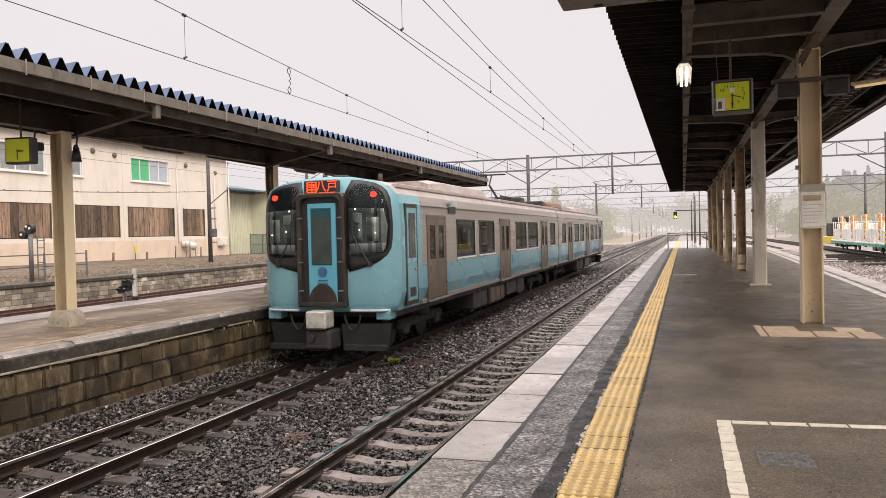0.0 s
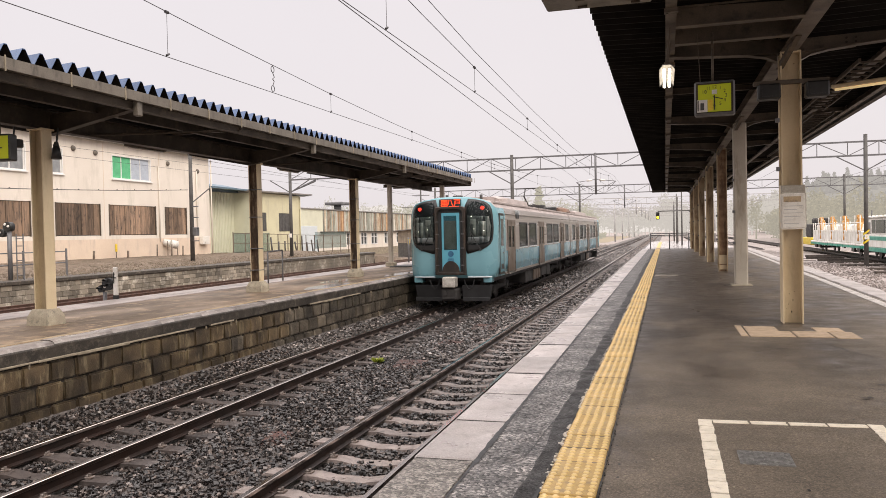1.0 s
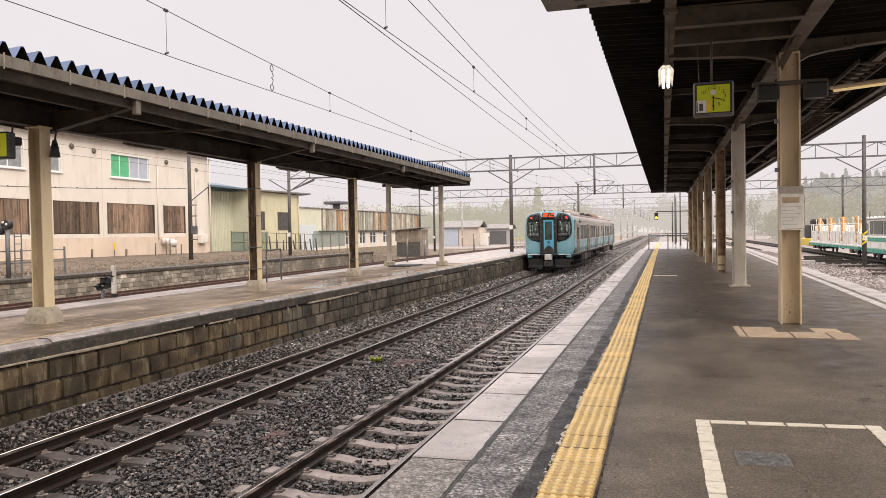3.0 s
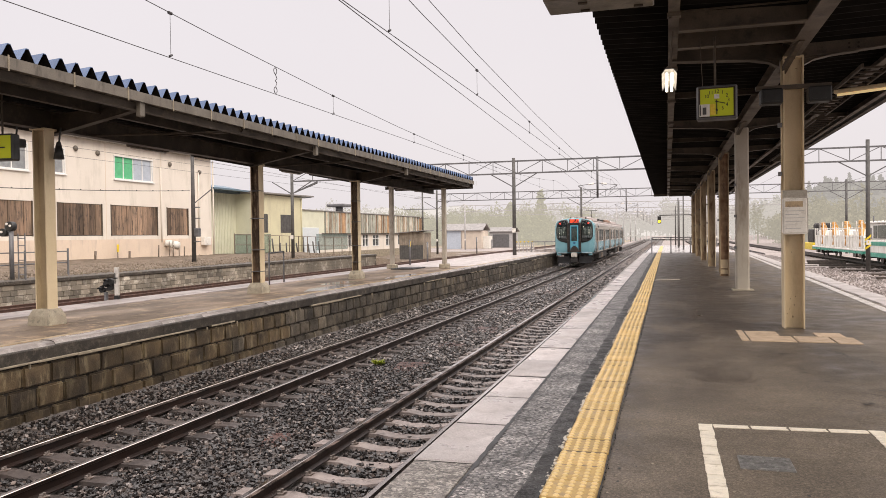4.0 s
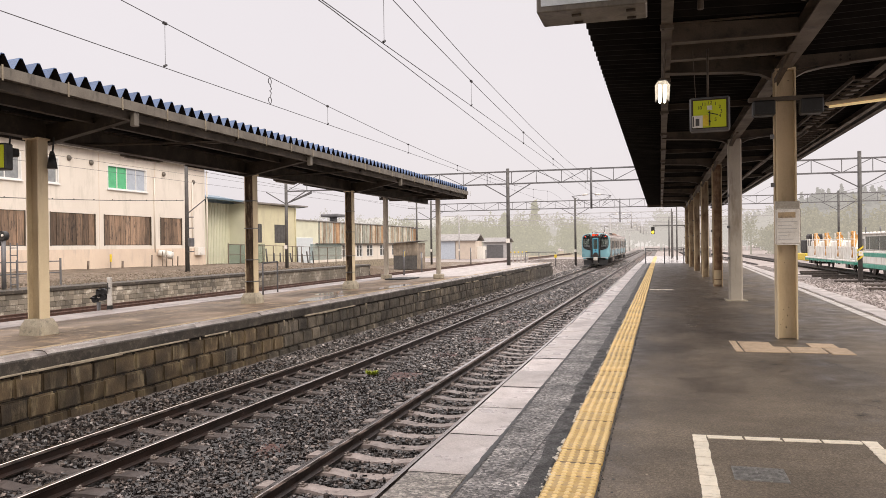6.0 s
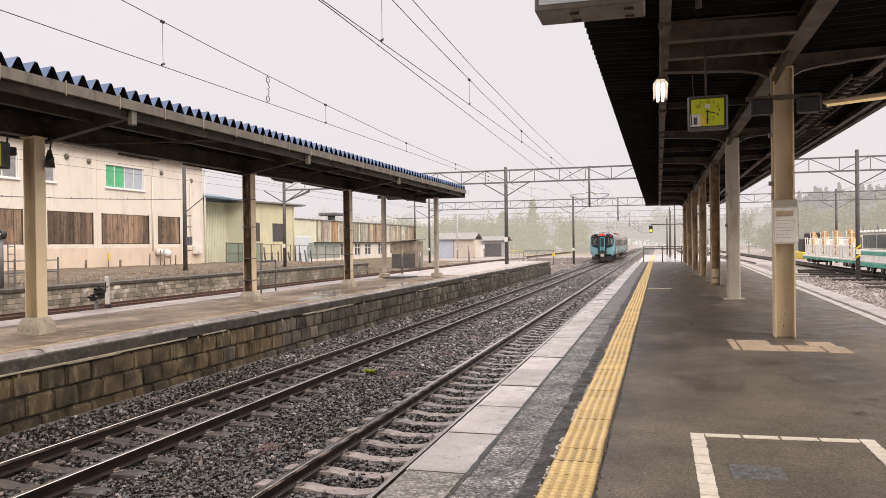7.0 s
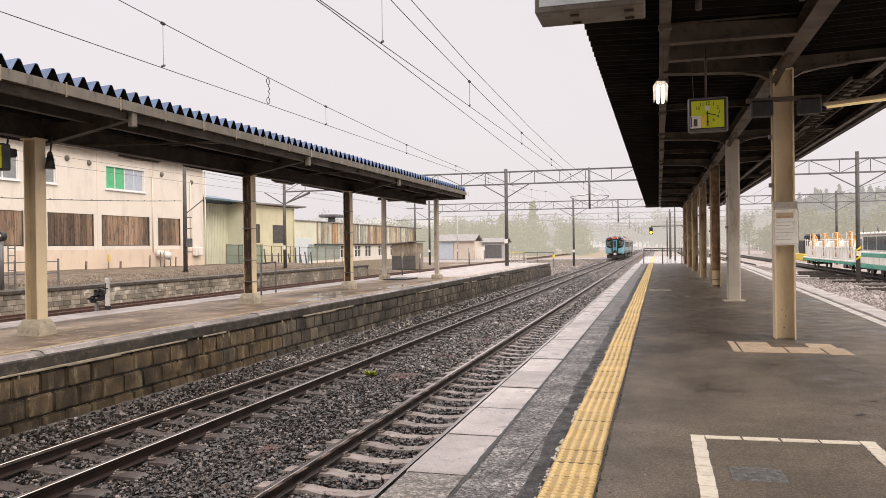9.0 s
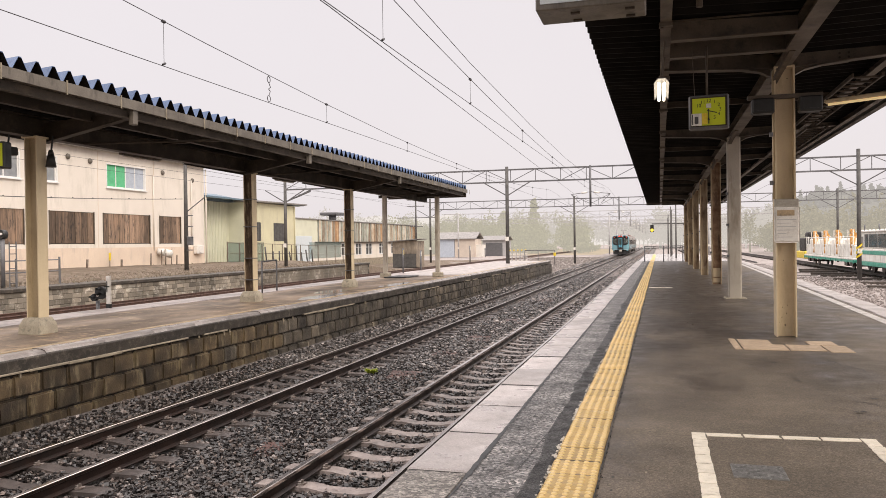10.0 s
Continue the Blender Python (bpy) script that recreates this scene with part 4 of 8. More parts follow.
def tapered_arm(bm, x0, x1, y, za, zb, top_a, top_b, t=0.012, f=0.07):
    """A bracket arm: a tapering web with a flange below."""
    for u0, u1, lo0, lo1, hi0, hi1, w in ((x0, x1, za, zb, top_a, top_b, t), (x0, x1, za - 0.014, zb - 0.014, za, zb, f)):
        v = [bm.verts.new(p) for p in ((u0, y - w, lo0), (u1, y - w, lo1), (u1, y - w, hi1), (u0, y - w, hi0), (u0, y + w, lo0), (u1, y + w, lo1), (u1, y + w, hi1), (u0, y + w, hi0))]
        for q in ((0, 1, 2, 3), (7, 6, 5, 4), (0, 4, 5, 1), (1, 5, 6, 2), (2, 6, 7, 3), (3, 7, 4, 0)):
            bm.faces.new([v[i] for i in q])


def i_beam(w, h, t=0.012, tf=0.014):
    """An I-section outline, centred across, its underside at zero."""
    return [(-w / 2, 0), (w / 2, 0), (w / 2, tf), (t / 2, tf), (t / 2, h - tf), (w / 2, h - tf), (w / 2, h), (-w / 2, h), (-w / 2, h - tf), (-t / 2, h - tf), (-t / 2, tf), (-w / 2, tf)]


# canopy across the tracks
can2 = thing("canopy_far", "open platform canopy with a blue folded-sheet roof and grey gutter", "canopy", kind="structure")
L0, L1, LC = -11.9, -8.25, -10.05
ob = new("roof_sheet", folded(L0, L1, -8, 33.0, 3.80, 0.19, 0.30, 0.12, LC))
ob.parent = can2
tagged(ob, "blue folded sheet-metal roof")
bm = B()
along_y(bm, [(-0.05, 0), (0.05, 0), (0.05, 0.155), (0.035, 0.155), (0.035, 0.015), (-0.05, 0.015)], L1 + 0.02, -8, 32.95, 3.65)
part("gutter", bm, M_GUTTER, can2, "grey sheet-metal gutter with hanger straps")
for k in range(36):
    bm = B()
    y = -6.97 + 1.15 * k
    box(bm, L1 + 0.07, L1 + 0.08, y - 0.011, y + 0.011, 3.62, 3.83)
    part("gutter_strap", bm, M_LEDGE, can2, "pale hanger strap")
bm = B()
along_y(bm, i_beam(0.2, 0.34), LC, -8, 32.9, 3.28)
part("girder", bm, M_BEAMDARK, can2, "dark steel girder over the posts")
for x, z in ((L1 - 0.10, 3.52), (-9.1, 3.52), (-11.0, 3.52), (L0 + 0.12, 3.6)):
    bm = B()
    along_y(bm, i_beam(0.1, 0.2), x, -8, 32.9, z)
    part("purlin", bm, M_BEAMDARK, can2)
bm = B()
box(bm, L0, L1, 32.92, 33.0, 3.47, 3.72)
part("end_fascia", bm, M_BEAMDARK, can2, "dark end plate of the canopy")
for y in (4.0, 10.7, 17.2, 24.0):
    bm = B()
    tapered_arm(bm, LC, L1 - 0.02, y, 3.22, 3.56, 3.56, 3.66)
    tapered_arm(bm, LC, L0 + 0.1, y, 3.22, 3.56, 3.56, 3.66)
    part("bracket_arm", bm, M_BEAMDARK, can2)
    bm = B()
    box(bm, L1 - 0.06, L1 + 0.04, y - 0.09, y + 0.03, 3.42, 3.66, 0.01)
    part("downpipe_head", bm, M_GUTTER, can2, "short grey outlet box below the gutter")
for y in (7.4, 13.9, 20.6, 27.4, 30.5):
    bm = B()
    along_x(bm, i_beam(0.09, 0.16), y, L0 + 0.1, L1 - 0.05, 3.58)
    bar(bm, (LC, y - 2.4, 3.3), (L1 - 0.2, y, 3.6), 0.025)
    bar(bm, (LC, y + 2.4, 3.3), (L0 + 0.2, y, 3.6), 0.025)
    part("cross_beam", bm, M_BEAMDARK, can2)


def post(name, x, y, z1, w, d, material, parent, label, pier=True, web=None):
    bm = B()
    upright(bm, h_outline(w, d), x, y, 0.0, z1)
    if web:
        for f in bm.faces:
            if abs(f.calc_center_median().x - x) < w / 2 - 0.015:
                f.material_index = 1
    cap = 0.03 if pier else -0.004
    box(bm, x - w / 2 - cap, x + w / 2 + cap, y - d / 2 - cap, y + d / 2 + cap, z1 - 0.02, z1 + 0.01)
    p = part(name, bm, [material, web] if web else material, parent, label)
    if pier:
        bm = B()
        q = 0.10
        lo = [bm.verts.new((x + a * (w / 2 + q), y + b * (d / 2 + q), -0.01)) for a, b in ((-1, -1), (1, -1), (1, 1), (-1, 1))]
        mi = [bm.verts.new((x + a * (w / 2 + q * 0.9), y + b * (d / 2 + q * 0.9), 0.15)) for a, b in ((-1, -1), (1, -1), (1, 1), (-1, 1))]
        hi = [bm.verts.new((x + a * (w / 2 + q * 0.35), y + b * (d / 2 + q * 0.35), 0.27)) for a, b in ((-1, -1), (1, -1), (1, 1), (-1, 1))]
        for r, s in ((lo, mi), (mi, hi)):
            for i in range(4):
                bm.faces.new((r[i], r[(i + 1) % 4], s[(i + 1) % 4], s[i]))
        bm.faces.new(hi)
        bm.faces.new(lo[::-1])
        bmesh.ops.bevel(bm, geom=bm.edges[:], offset=0.012, segments=1, affect="EDGES")
        part("pier", bm, M_PIER, p, "chamfered concrete pier at the post's foot")
    return p


# Posts before y = 12: recess shade painted as a darker cream web.
for y, m, lab in ((4.0, M_CREAM, "cream-painted steel post"), (10.48, M_CREAM, "cream-painted steel post on a concrete pier"), (17.45, M_CREAM, "rust-streaked steel post on a concrete pier"), (23.9, M_CREAM, "stained cream steel post on a concrete pier")):
    post("post", LC, y, 3.28, 0.25, 0.215, m, can2, lab, web=M_WEBRUST if y > 12 else M_CREAMSHADE)
for x, y in ((-11.45, 31.2), (-9.2, 31.6)):
    bm = B()
    box(bm, x - 0.09, x + 0.09, y - 0.09, y + 0.09, 0, 3.55, 0.02)
    p = part("end_post", bm, M_GREYPOST, can2, "slim grey-brown square post")
    bm = B()
    box(bm, x - 0.2, x + 0.2, y - 0.2, y + 0.2, -0.01, 0.2, 0.03)
    part("pier", bm, M_PIER, p)
bm = B()
along_x(bm, i_beam(0.12, 0.12), 31.4, -11.8, -8.4, 3.44)
part("end_beam", bm, M_BEAMDARK, can2)
for y in (17.45, 23.9):
    for z in (0.55, 1.1, 1.9, 2.6):
        bm = B()
        box(bm, LC - 0.135, LC + 0.135, y - 0.12, y + 0.12, z, z + 0.02)
        part("post_band", bm, M_STEELGREY, can2)

# canopy over the camera's platform
can1 = thing("canopy_near", "open platform canopy, dark steel and folded sheet on cream posts", "canopy", kind="structure")
R0, R1, RC = -0.89, 4.28, 1.735
YEND = 57.0
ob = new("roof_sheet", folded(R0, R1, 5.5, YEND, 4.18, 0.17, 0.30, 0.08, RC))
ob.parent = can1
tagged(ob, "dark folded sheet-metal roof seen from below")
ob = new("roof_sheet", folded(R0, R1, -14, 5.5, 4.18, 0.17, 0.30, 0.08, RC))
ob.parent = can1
bm = B()
along_y(bm, i_beam(0.22, 0.2), RC, -14, YEND - 0.2, 3.91)
part("girder", bm, M_BEAM, can1, "brown steel girder over the posts")
for x, z, w in ((0.10, 4.0, 0.13), (3.25, 4.0, 0.12), (R1 - 0.25, 4.02, 0.1)):
    bm = B()
    along_y(bm, [(-w / 2, 0), (w / 2, 0), (w / 2, 0.16), (w / 2 - 0.012, 0.16), (w / 2 - 0.012, 0.014), (-w / 2, 0.014)], x, -14, YEND - 0.3, z)
    part("purlin", bm, M_BEAM, can1, "brown steel channel purlin")
for k in range(20):
    bm = B()
    y = -6.0 + 3.1 * k
    box(bm, 0.02, 0.18, y - 0.05, y + 0.05, 3.955, 4.0)
    bar(bm, (0.06, y, 3.94), (0.06, y, 4.06), 0.02)
    part("purlin_clamp", bm, M_BEAM, can1)
bm = B()
along_y(bm, [(-0.06, 0), (0.06, 0), (0.06, 0.30), (0.045, 0.30), (0.045, 0.012), (-0.06, 0.012)], R1, -14, YEND, 4.03)
part("gutter", bm, M_BEAMDARK, can1, "dark gutter along the far eave")
bm = B()
box(bm, R0, R1, YEND - 0.04, YEND + 0.02, 4.0, 4.36)
part("end_fascia", bm, M_BEAMDARK, can1, "dark end plate")
POSTS1 = (-2.2, 4.9, 12.1, 19.7, 26.0, 33.1, 40.3, 47.3, 54.3)
for i, y in enumerate(POSTS1):
    if i == 1:
        continue
    m, lab = ((M_CREAMRUST, "rusted brown steel post with peeling cream paint") if i == 4 else (M_GREYPOST, "grey-cream steel post") if i == 3 else (M_CREAM, "cream-painted steel H-post with rust specks"))
    if i == 3:
        bm = B()
        box(bm, RC - 0.15, RC + 0.15, y - 0.15, y + 0.15, 0, 3.9, 0.03)
        p = part("post", bm, m, can1, "grey-cream square steel post")
        bm = B()
        box(bm, RC - 0.24, RC + 0.24, y - 0.24, y + 0.24, -0.01, 0.03, 0.008)
        part("base_plate", bm, M_PIER, p)
    else:
        p = post("post", RC + 0.02, y, 3.91, 0.275, 0.28, m, can1, lab, pier=False, web=M_PEEL if i == 4 else M_CREAMRUST if i > 4 else None)
        if i == 4:
            for z0, z1 in ((0.06, 0.20), (0.24, 0.52)):
                bm = B()
                box(bm, RC - 0.09, RC + 0.13, y - 0.016, y - 0.0075, z0, z1, 0.003)
                part("paint_remnant", bm, M_CREAM, p, "remnant of cream paint")
        if i == 2:
            for x, z, r in ((-0.02, 0.42, 0.008), (0.03, 0.33, 0.010), (-0.03, 0.27, 0.007), (0.01, 0.16, 0.015), (0.05, 0.45, 0.006), (-0.06, 0.2, 0.006), (0.0, 1.1, 0.006)):
                bm = B()
                bar(bm, (RC + x, y - 0.010, z), (RC + x + 0.002, y - 0.0085, z), r, 7)
                part("rust_spot", bm, M_RUST, p)
    for z in ((2.2, 2.9) if i == 2 else (1.0, 1.75, 2.5)):
        bm = B()
        box(bm, RC - 0.19, RC - 0.14, y - 0.16, y - 0.12, z, z + 0.06)
        part("pipe_clip", bm, M_STEELGREY, p)
    bm = B()
    bar(bm, (RC - 0.13, y - 0.10, 0.1 if i > 2 else 2.0), (RC - 0.13, y - 0.10, 3.85), 0.018, 8)
    part("conduit", bm, M_CREAM, p, "thin painted cable conduit")
for i, y in enumerate(POSTS1):
    bm = B()
    tapered_arm(bm, RC, 0.06, y, 3.90, 3.98, 4.12, 4.15, f=0.09)
    tapered_arm(bm, RC, R1 - 0.2, y, 3.90, 4.07, 4.1, 4.15, f=0.09)
    # curved haunch below the arm at the post
    for s in (-1, 1):
        pts = [(0.15, 3.78), (0.30, 3.86), (0.55, 3.91), (0.9, 3.94)]
        for (a, za), (b, zb) in zip(pts, pts[1:]):
            v = [bm.verts.new(q) for q in ((RC + s * a, y - 0.08, za), (RC + s * b, y - 0.08, zb), (RC + s * b, y + 0.08, zb), (RC + s * a, y + 0.08, za))]
            bm.faces.new(v)
            w = [bm.verts.new(q) for q in ((RC + s * a, y - 0.01, za), (RC + s * b, y - 0.01, zb), (RC + s * b, y - 0.01, 3.99), (RC + s * a, y - 0.01, 3.99))]
            bm.faces.new(w)
    part("bracket_arm", bm, M_BEAM, can1, "curved brown steel bracket arm")
    bm = B()
    along_x(bm, i_beam(0.07, 0.12), y + 3.6, 0.16, 3.2, 4.02)
    part("joist", bm, M_BEAMDARK, can1)
    bm = B()
    bar(bm, (RC + 0.1, y, 3.72), (RC + 0.02, y + 1.1, 3.93), 0.05, 4)
    bar(bm, (RC - 0.1, y, 3.72), (RC - 0.02, y - 1.1, 3.93), 0.05, 4)
    part("knee_brace", bm, M_BEAM, can1)

# deep cross beams that carry the hanging signs, and the bolts of the arm behind them
for y in (10.02, 10.97):
    bm = B()
    along_x(bm, i_beam(0.14, 0.25), y, 0.16, RC - 0.11, 3.90)
    part("sign_beam", bm, M_BEAM, can1, "deep brown steel beam between purlin and girder")
for x in (2.5, 2.62):
    for z in (4.0, 4.06):
        bm = B()
        bar(bm, (x, 12.075, z), (x, 12.09, z), 0.018, 6)
        part("bolt", bm, M_BEAMDARK, can1)
for x in (0.45, 1.5):
    bm = B()
    bar(bm, (x, 8.9, 3.98), (x, 8.9, 4.2), 0.035, 8)
    part("hanger_stub", bm, M_BEAM, can1)

# ---- train ----
M_TBLUE = pbr("train_light_blue", (0.165, 0.345, 0.395), (0.15, 0.32, 0.37), 0.3, scale=0.8, fine=20, bump=0.0, grain=0.05)
M_TSIDE = pbr("train_side_blue", (0.15, 0.33, 0.395), (0.105, 0.255, 0.325), 0.26, scale=0.5, fine=20, bump=0.0, grain=0.08, c3=(0.19, 0.29, 0.32))
M_TSTEEL = pbr("train_stainless", (0.38, 0.336, 0.305), (0.31, 0.273, 0.248), 0.32, 0.4, scale=0.6, fine=60, bump=0.03, stretch=(1, 0.1, 6))
M_TROOF = pbr("train_roof", (0.39, 0.33, 0.31), (0.31, 0.262, 0.247), 0.5, scale=1.2, fine=30, bump=0.05, c3=(0.24, 0.2, 0.185))
M_TDOOR = pbr("train_door_steel", (0.165, 0.122, 0.092), (0.125, 0.094, 0.072), 0.36, 0.3, scale=1.5, fine=60, bump=0.03)
M_TFRAME = pbr("train_gangway_brown", (0.030, 0.021, 0.016), (0.016, 0.012, 0.009), 0.45, scale=3, fine=50, bump=0.08, c3=(0.052, 0.037, 0.027), streak=1)
M_TGLASS = glassy("train_window_glass", (0.010, 0.011, 0.011), 0.03, 0.66)
M_TSCREEN = glassy("train_windscreen", (0.012, 0.013, 0.014), 0.03, 0.80)
M_CABWALL = pbr("cab_wall_grey", (0.34, 0.34, 0.31), (0.15, 0.15, 0.14), 0.6, scale=3, bump=0.0)
M_CABWIN = pbr("cab_window_pale", (0.36, 0.37, 0.33), (0.22, 0.23, 0.20), 0.5, scale=4, bump=0.0)
M_TDARK = pbr("train_underframe", (0.04, 0.036, 0.034), (0.025, 0.023, 0.022), 0.7, scale=3, fine=40, bump=0.2)
M_TGREY = pbr("train_skirt_grey", (0.030, 0.030, 0.031), (0.018, 0.018, 0.019), 0.55, scale=2, fine=40, bump=0.08)
M_TDOORBLUE = pbr("train_gangway_door", (0.10, 0.36, 0.47), (0.09, 0.33, 0.43), 0.35, scale=2, bump=0.0, grain=0.05)
M_SEATIN = pbr("train_interior", (0.26, 0.245, 0.215), (0.20, 0.185, 0.16), 0.7, scale=2, bump=0.0)
M_JUMPER = pbr("dirty_white_metal", (0.58, 0.55, 0.50), (0.34, 0.31, 0.27), 0.4, 0.2, scale=6, fine=50, bump=0.3, c3=(0.70, 0.67, 0.61))
M_CARLAMP = glow("carriage_lamp", (1.0, 0.95, 0.82), 2.5)
M_RED = glow("tail_lamp_red", (1.0, 0.035, 0.02), 1.7)
M_LED = glow("led_orange", (1.0, 0.055, 0.012), 1.8)
M_BLUEPRINT = pbr("printed_blue", (0.03, 0.12, 0.22), (0.025, 0.10, 0.18), 0.4, scale=5, bump=0.0)
M_PALE = pbr("printed_white", (0.62, 0.66, 0.68), (0.55, 0.6, 0.62), 0.4, scale=5, bump=0.0)

HALF = [(1.38, 0.95), (1.475, 1.30), (1.475, 1.79), (1.475, 1.87), (1.475, 2.60), (1.468, 2.72), (1.45, 3.02), (1.40, 3.20), (1.27, 3.36), (0.95, 3.48), (0.5, 3.56)]
SECTION = [(-x, z) for x, z in HALF] + [(0, 3.58)] + HALF[::-1]


def nose(x, z):
    """How far the end wall lies behind its foremost point."""
    a = abs(x)
    return 0.05 * (a / 1.4) ** 2 + 0.36 * max(0.0, (a - 1.02) / 0.455) ** 2.2 + 0.30 * max(0.0, (z - 2.75) / 0.83) ** 2 + 0.10 * max(0.0, (1.25 - z) / 0.3) ** 1.5 * 0.4


def rounded(outline, times=2):
    """Cuts an outline's corners, again and again."""
    for k in range(times):
        o = []
        for (ax, az), (bx, bz) in zip(outline, outline[1:] + outline[:1]):
            o += [(ax * 0.75 + bx * 0.25, az * 0.75 + bz * 0.25), (ax * 0.25 + bx * 0.75, az * 0.25 + bz * 0.75)]
        outline = o
    return outline


def end_patch(outline, off, thick, step=0.16):
    """A panel of the end wall that follows its curve, off in front of it."""
    bm = B()
    f = bm.faces.new([bm.verts.new((x, 0, z)) for x, z in outline])
    xs, zs = [p[0] for p in outline], [p[1] for p in outline]
    for lo, hi, no in ((min(xs), max(xs), (1, 0, 0)), (min(zs), max(zs), (0, 0, 1))):
        c = lo + step
        while c < hi - 0.01:
            bmesh.ops.bisect_plane(bm, geom=bm.verts[:] + bm.edges[:] + bm.faces[:], plane_co=Vector(no) * c, plane_no=no)
            c += step
    for v in bm.verts:
        v.co.y = nose(v.co.x, v.co.z) - off
    r = bmesh.ops.extrude_face_region(bm, geom=bm.faces[:])
    for v in r["geom"]:
        if isinstance(v, bmesh.types.BMVert):
            v.co.y += thick
    for f in bm.faces:
        f.normal_update()
        f.smooth = abs(f.normal.y) > 0.35
    return bm


def side_box(bm, s, y0, y1, z0, z1, out, depth=0.03, bevel=0.0):
    """A panel on the side wall s (-1 or 1), standing out from it."""
    x0, x1 = sorted((s * (1.475 + out), s * (1.475 - depth)))
    box(bm, x0, x1, y0, y1, z0, z1, bevel)
    return bm


LENGTH = 19.75
DOORS = ((1.96, 3.26), (8.72, 10.05), (15.58, 16.92))
WINDOWS = ((4.2, 5.82), (6.32, 7.98), (11.0, 12.68), (13.1, 14.82), (17.75, 18.9))


def car(train):
    # shell: end wall and sides, with bands of colour
    bm = B()
    rings = []
    glass = [(a, b, 1.87, 2.72) for a, b in WINDOWS]
    for a, b in DOORS:
        ym = (a + b) / 2
        glass += [(a + 0.15, ym - 0.118, 1.87, 2.60), (ym + 0.118, b - 0.15, 1.87, 2.60)]
    stops = sorted({0.0, 0.6, 1.62, 5, 10, 15, LENGTH, *[g[0] for g in glass], *[g[1] for g in glass]})
    for y in stops:
        rings.append([bm.verts.new((x, max(y, nose(x, z)) if y else nose(x, z), z)) for x, z in SECTION])
    for k, (r, s) in enumerate(zip(rings, rings[1:])):
        ya = (stops[k] + stops[k + 1]) / 2
        for i in range(len(SECTION) - 1):
            za = (SECTION[i][1] + SECTION[i + 1][1]) / 2
            if abs(SECTION[i][0]) > 1.4 and any(g[0] < ya < g[1] and g[2] < za < g[3] for g in glass):
                continue
            f = bm.faces.new((r[i], r[i + 1], s[i + 1], s[i]))
            f.material_index = 3 if za > 3.28 else 0 if ya < 1.62 else 1 if za < 1.79 else 2
        f = bm.faces.new((r[-1], r[0], s[0], s[-1]))
        f.material_index = 4
    bm.faces.new(rings[-1]).material_index = 2
    body = part("car_body", bm, [M_TBLUE, M_TSIDE, M_TSTEEL, M_TROOF, M_TDARK], train, "light-blue and stainless-steel railcar body")
    # end wall
    outline = [(x, z) for x, z in SECTION]
    part("end_wall", end_patch(outline, 0.0, 0.02), M_TBLUE, body, "light-blue curved end wall")
    for s in (-1, 1):
        o = [(s * 0.46, 1.70), (s * 0.46, 2.6), (s * 0.46, 3.50), (s * 0.78, 3.48), (s * 1.12, 3.40), (s * 1.31, 3.22), (s * 1.36, 2.85), (s * 1.37, 2.45), (s * 1.33, 2.08), (s * 1.14, 1.90), (s * 0.85, 1.80)]
        part("end_window_surround", end_patch(rounded(o, 1), 0.016, 0.03), M_BLACK, body, "black windscreen surround")
        o = [(s * 0.54, 2.02), (s * 0.54, 2.7), (s * 0.54, 3.42), (s * 0.9, 3.40), (s * 1.20, 3.28), (s * 1.32, 2.95), (s * 1.345, 2.5), (s * 1.31, 2.14), (s * 1.16, 2.02), (s * 0.85, 2.01)]
        part("end_window", end_patch(rounded(o, 1), 0.030, 0.008), M_TSCREEN, body, "dark reflecting windscreen")
        o = [(s * 0.56, 2.05), (s * 0.56, 2.95), (s * 1.24, 2.92), (s * 1.30, 2.6), (s * 1.26, 2.12)]
        part("cab_back_wall", end_patch(o, 0.019, 0.004), M_CABWALL, body, "dim grey wall inside the cab")
        # Pale panel added for the grey reflection low in the windscreen.
        part("cab_desk", end_patch([(s * 0.58, 2.06), (s * 0.58, 2.26), (s * 1.27, 2.26), (s * 1.22, 2.10)], 0.0225, 0.003), M_PALEGREY, body, "pale panel behind the glass for the reflection in its lower half")
        for x0, x1, z0, z1 in ((0.66, 0.84, 2.3, 2.84), (0.92, 1.16, 2.3, 2.76)):
            part("cab_inner_window", end_patch([(s * x0, z0), (s * x0, z1), (s * x1, z1), (s * x1, z0)], 0.022, 0.003), M_CABWIN, body, "pale window seen through the cab")
        for x, z, r in ((0.78, 2.52, 0.014), (1.10, 2.46, 0.012), (0.70, 2.92, 0.016)):
            bm = B()
            bar(bm, (s * x, nose(x, z) - 0.029, z), (s * x, nose(x, z) - 0.022, z), r, 10)
            part("cab_lamp", bm, M_CARLAMP, body, "small lit lamp inside the cab")
        bm = B()
        bar(bm, (s * 1.05, nose(1.05, 3.19) - 0.06, 3.19), (s * 1.05, nose(1.05, 3.19), 3.19), 0.055, 14)
        lamp = part("tail_lamp", bm, M_RED, body, "glowing red tail lamp")
        bm = B()
        bar(bm, (s * 0.98, nose(0.98, 1.9) - 0.05, 1.86), (s * 0.66, nose(0.66, 2.3) - 0.06, 2.42), 0.012)
        bar(bm, (s * 0.66, -0.02, 2.72), (s * 0.70, 0.0, 2.12), 0.010)
        bar(bm, (s * 0.98, nose(0.98, 1.9) - 0.05, 1.86), (s * 0.98, nose(0.98, 1.9) + 0.02, 1.86), 0.04, 10)
        part("wiper", bm, M_BLACK, body, "black windscreen wiper")
        bm = end_patch([(s * 0.55, 0.955), (s * 0.55, 1.0), (s * 1.30, 1.0), (s * 1.30, 0.955)], 0.05, 0.06)
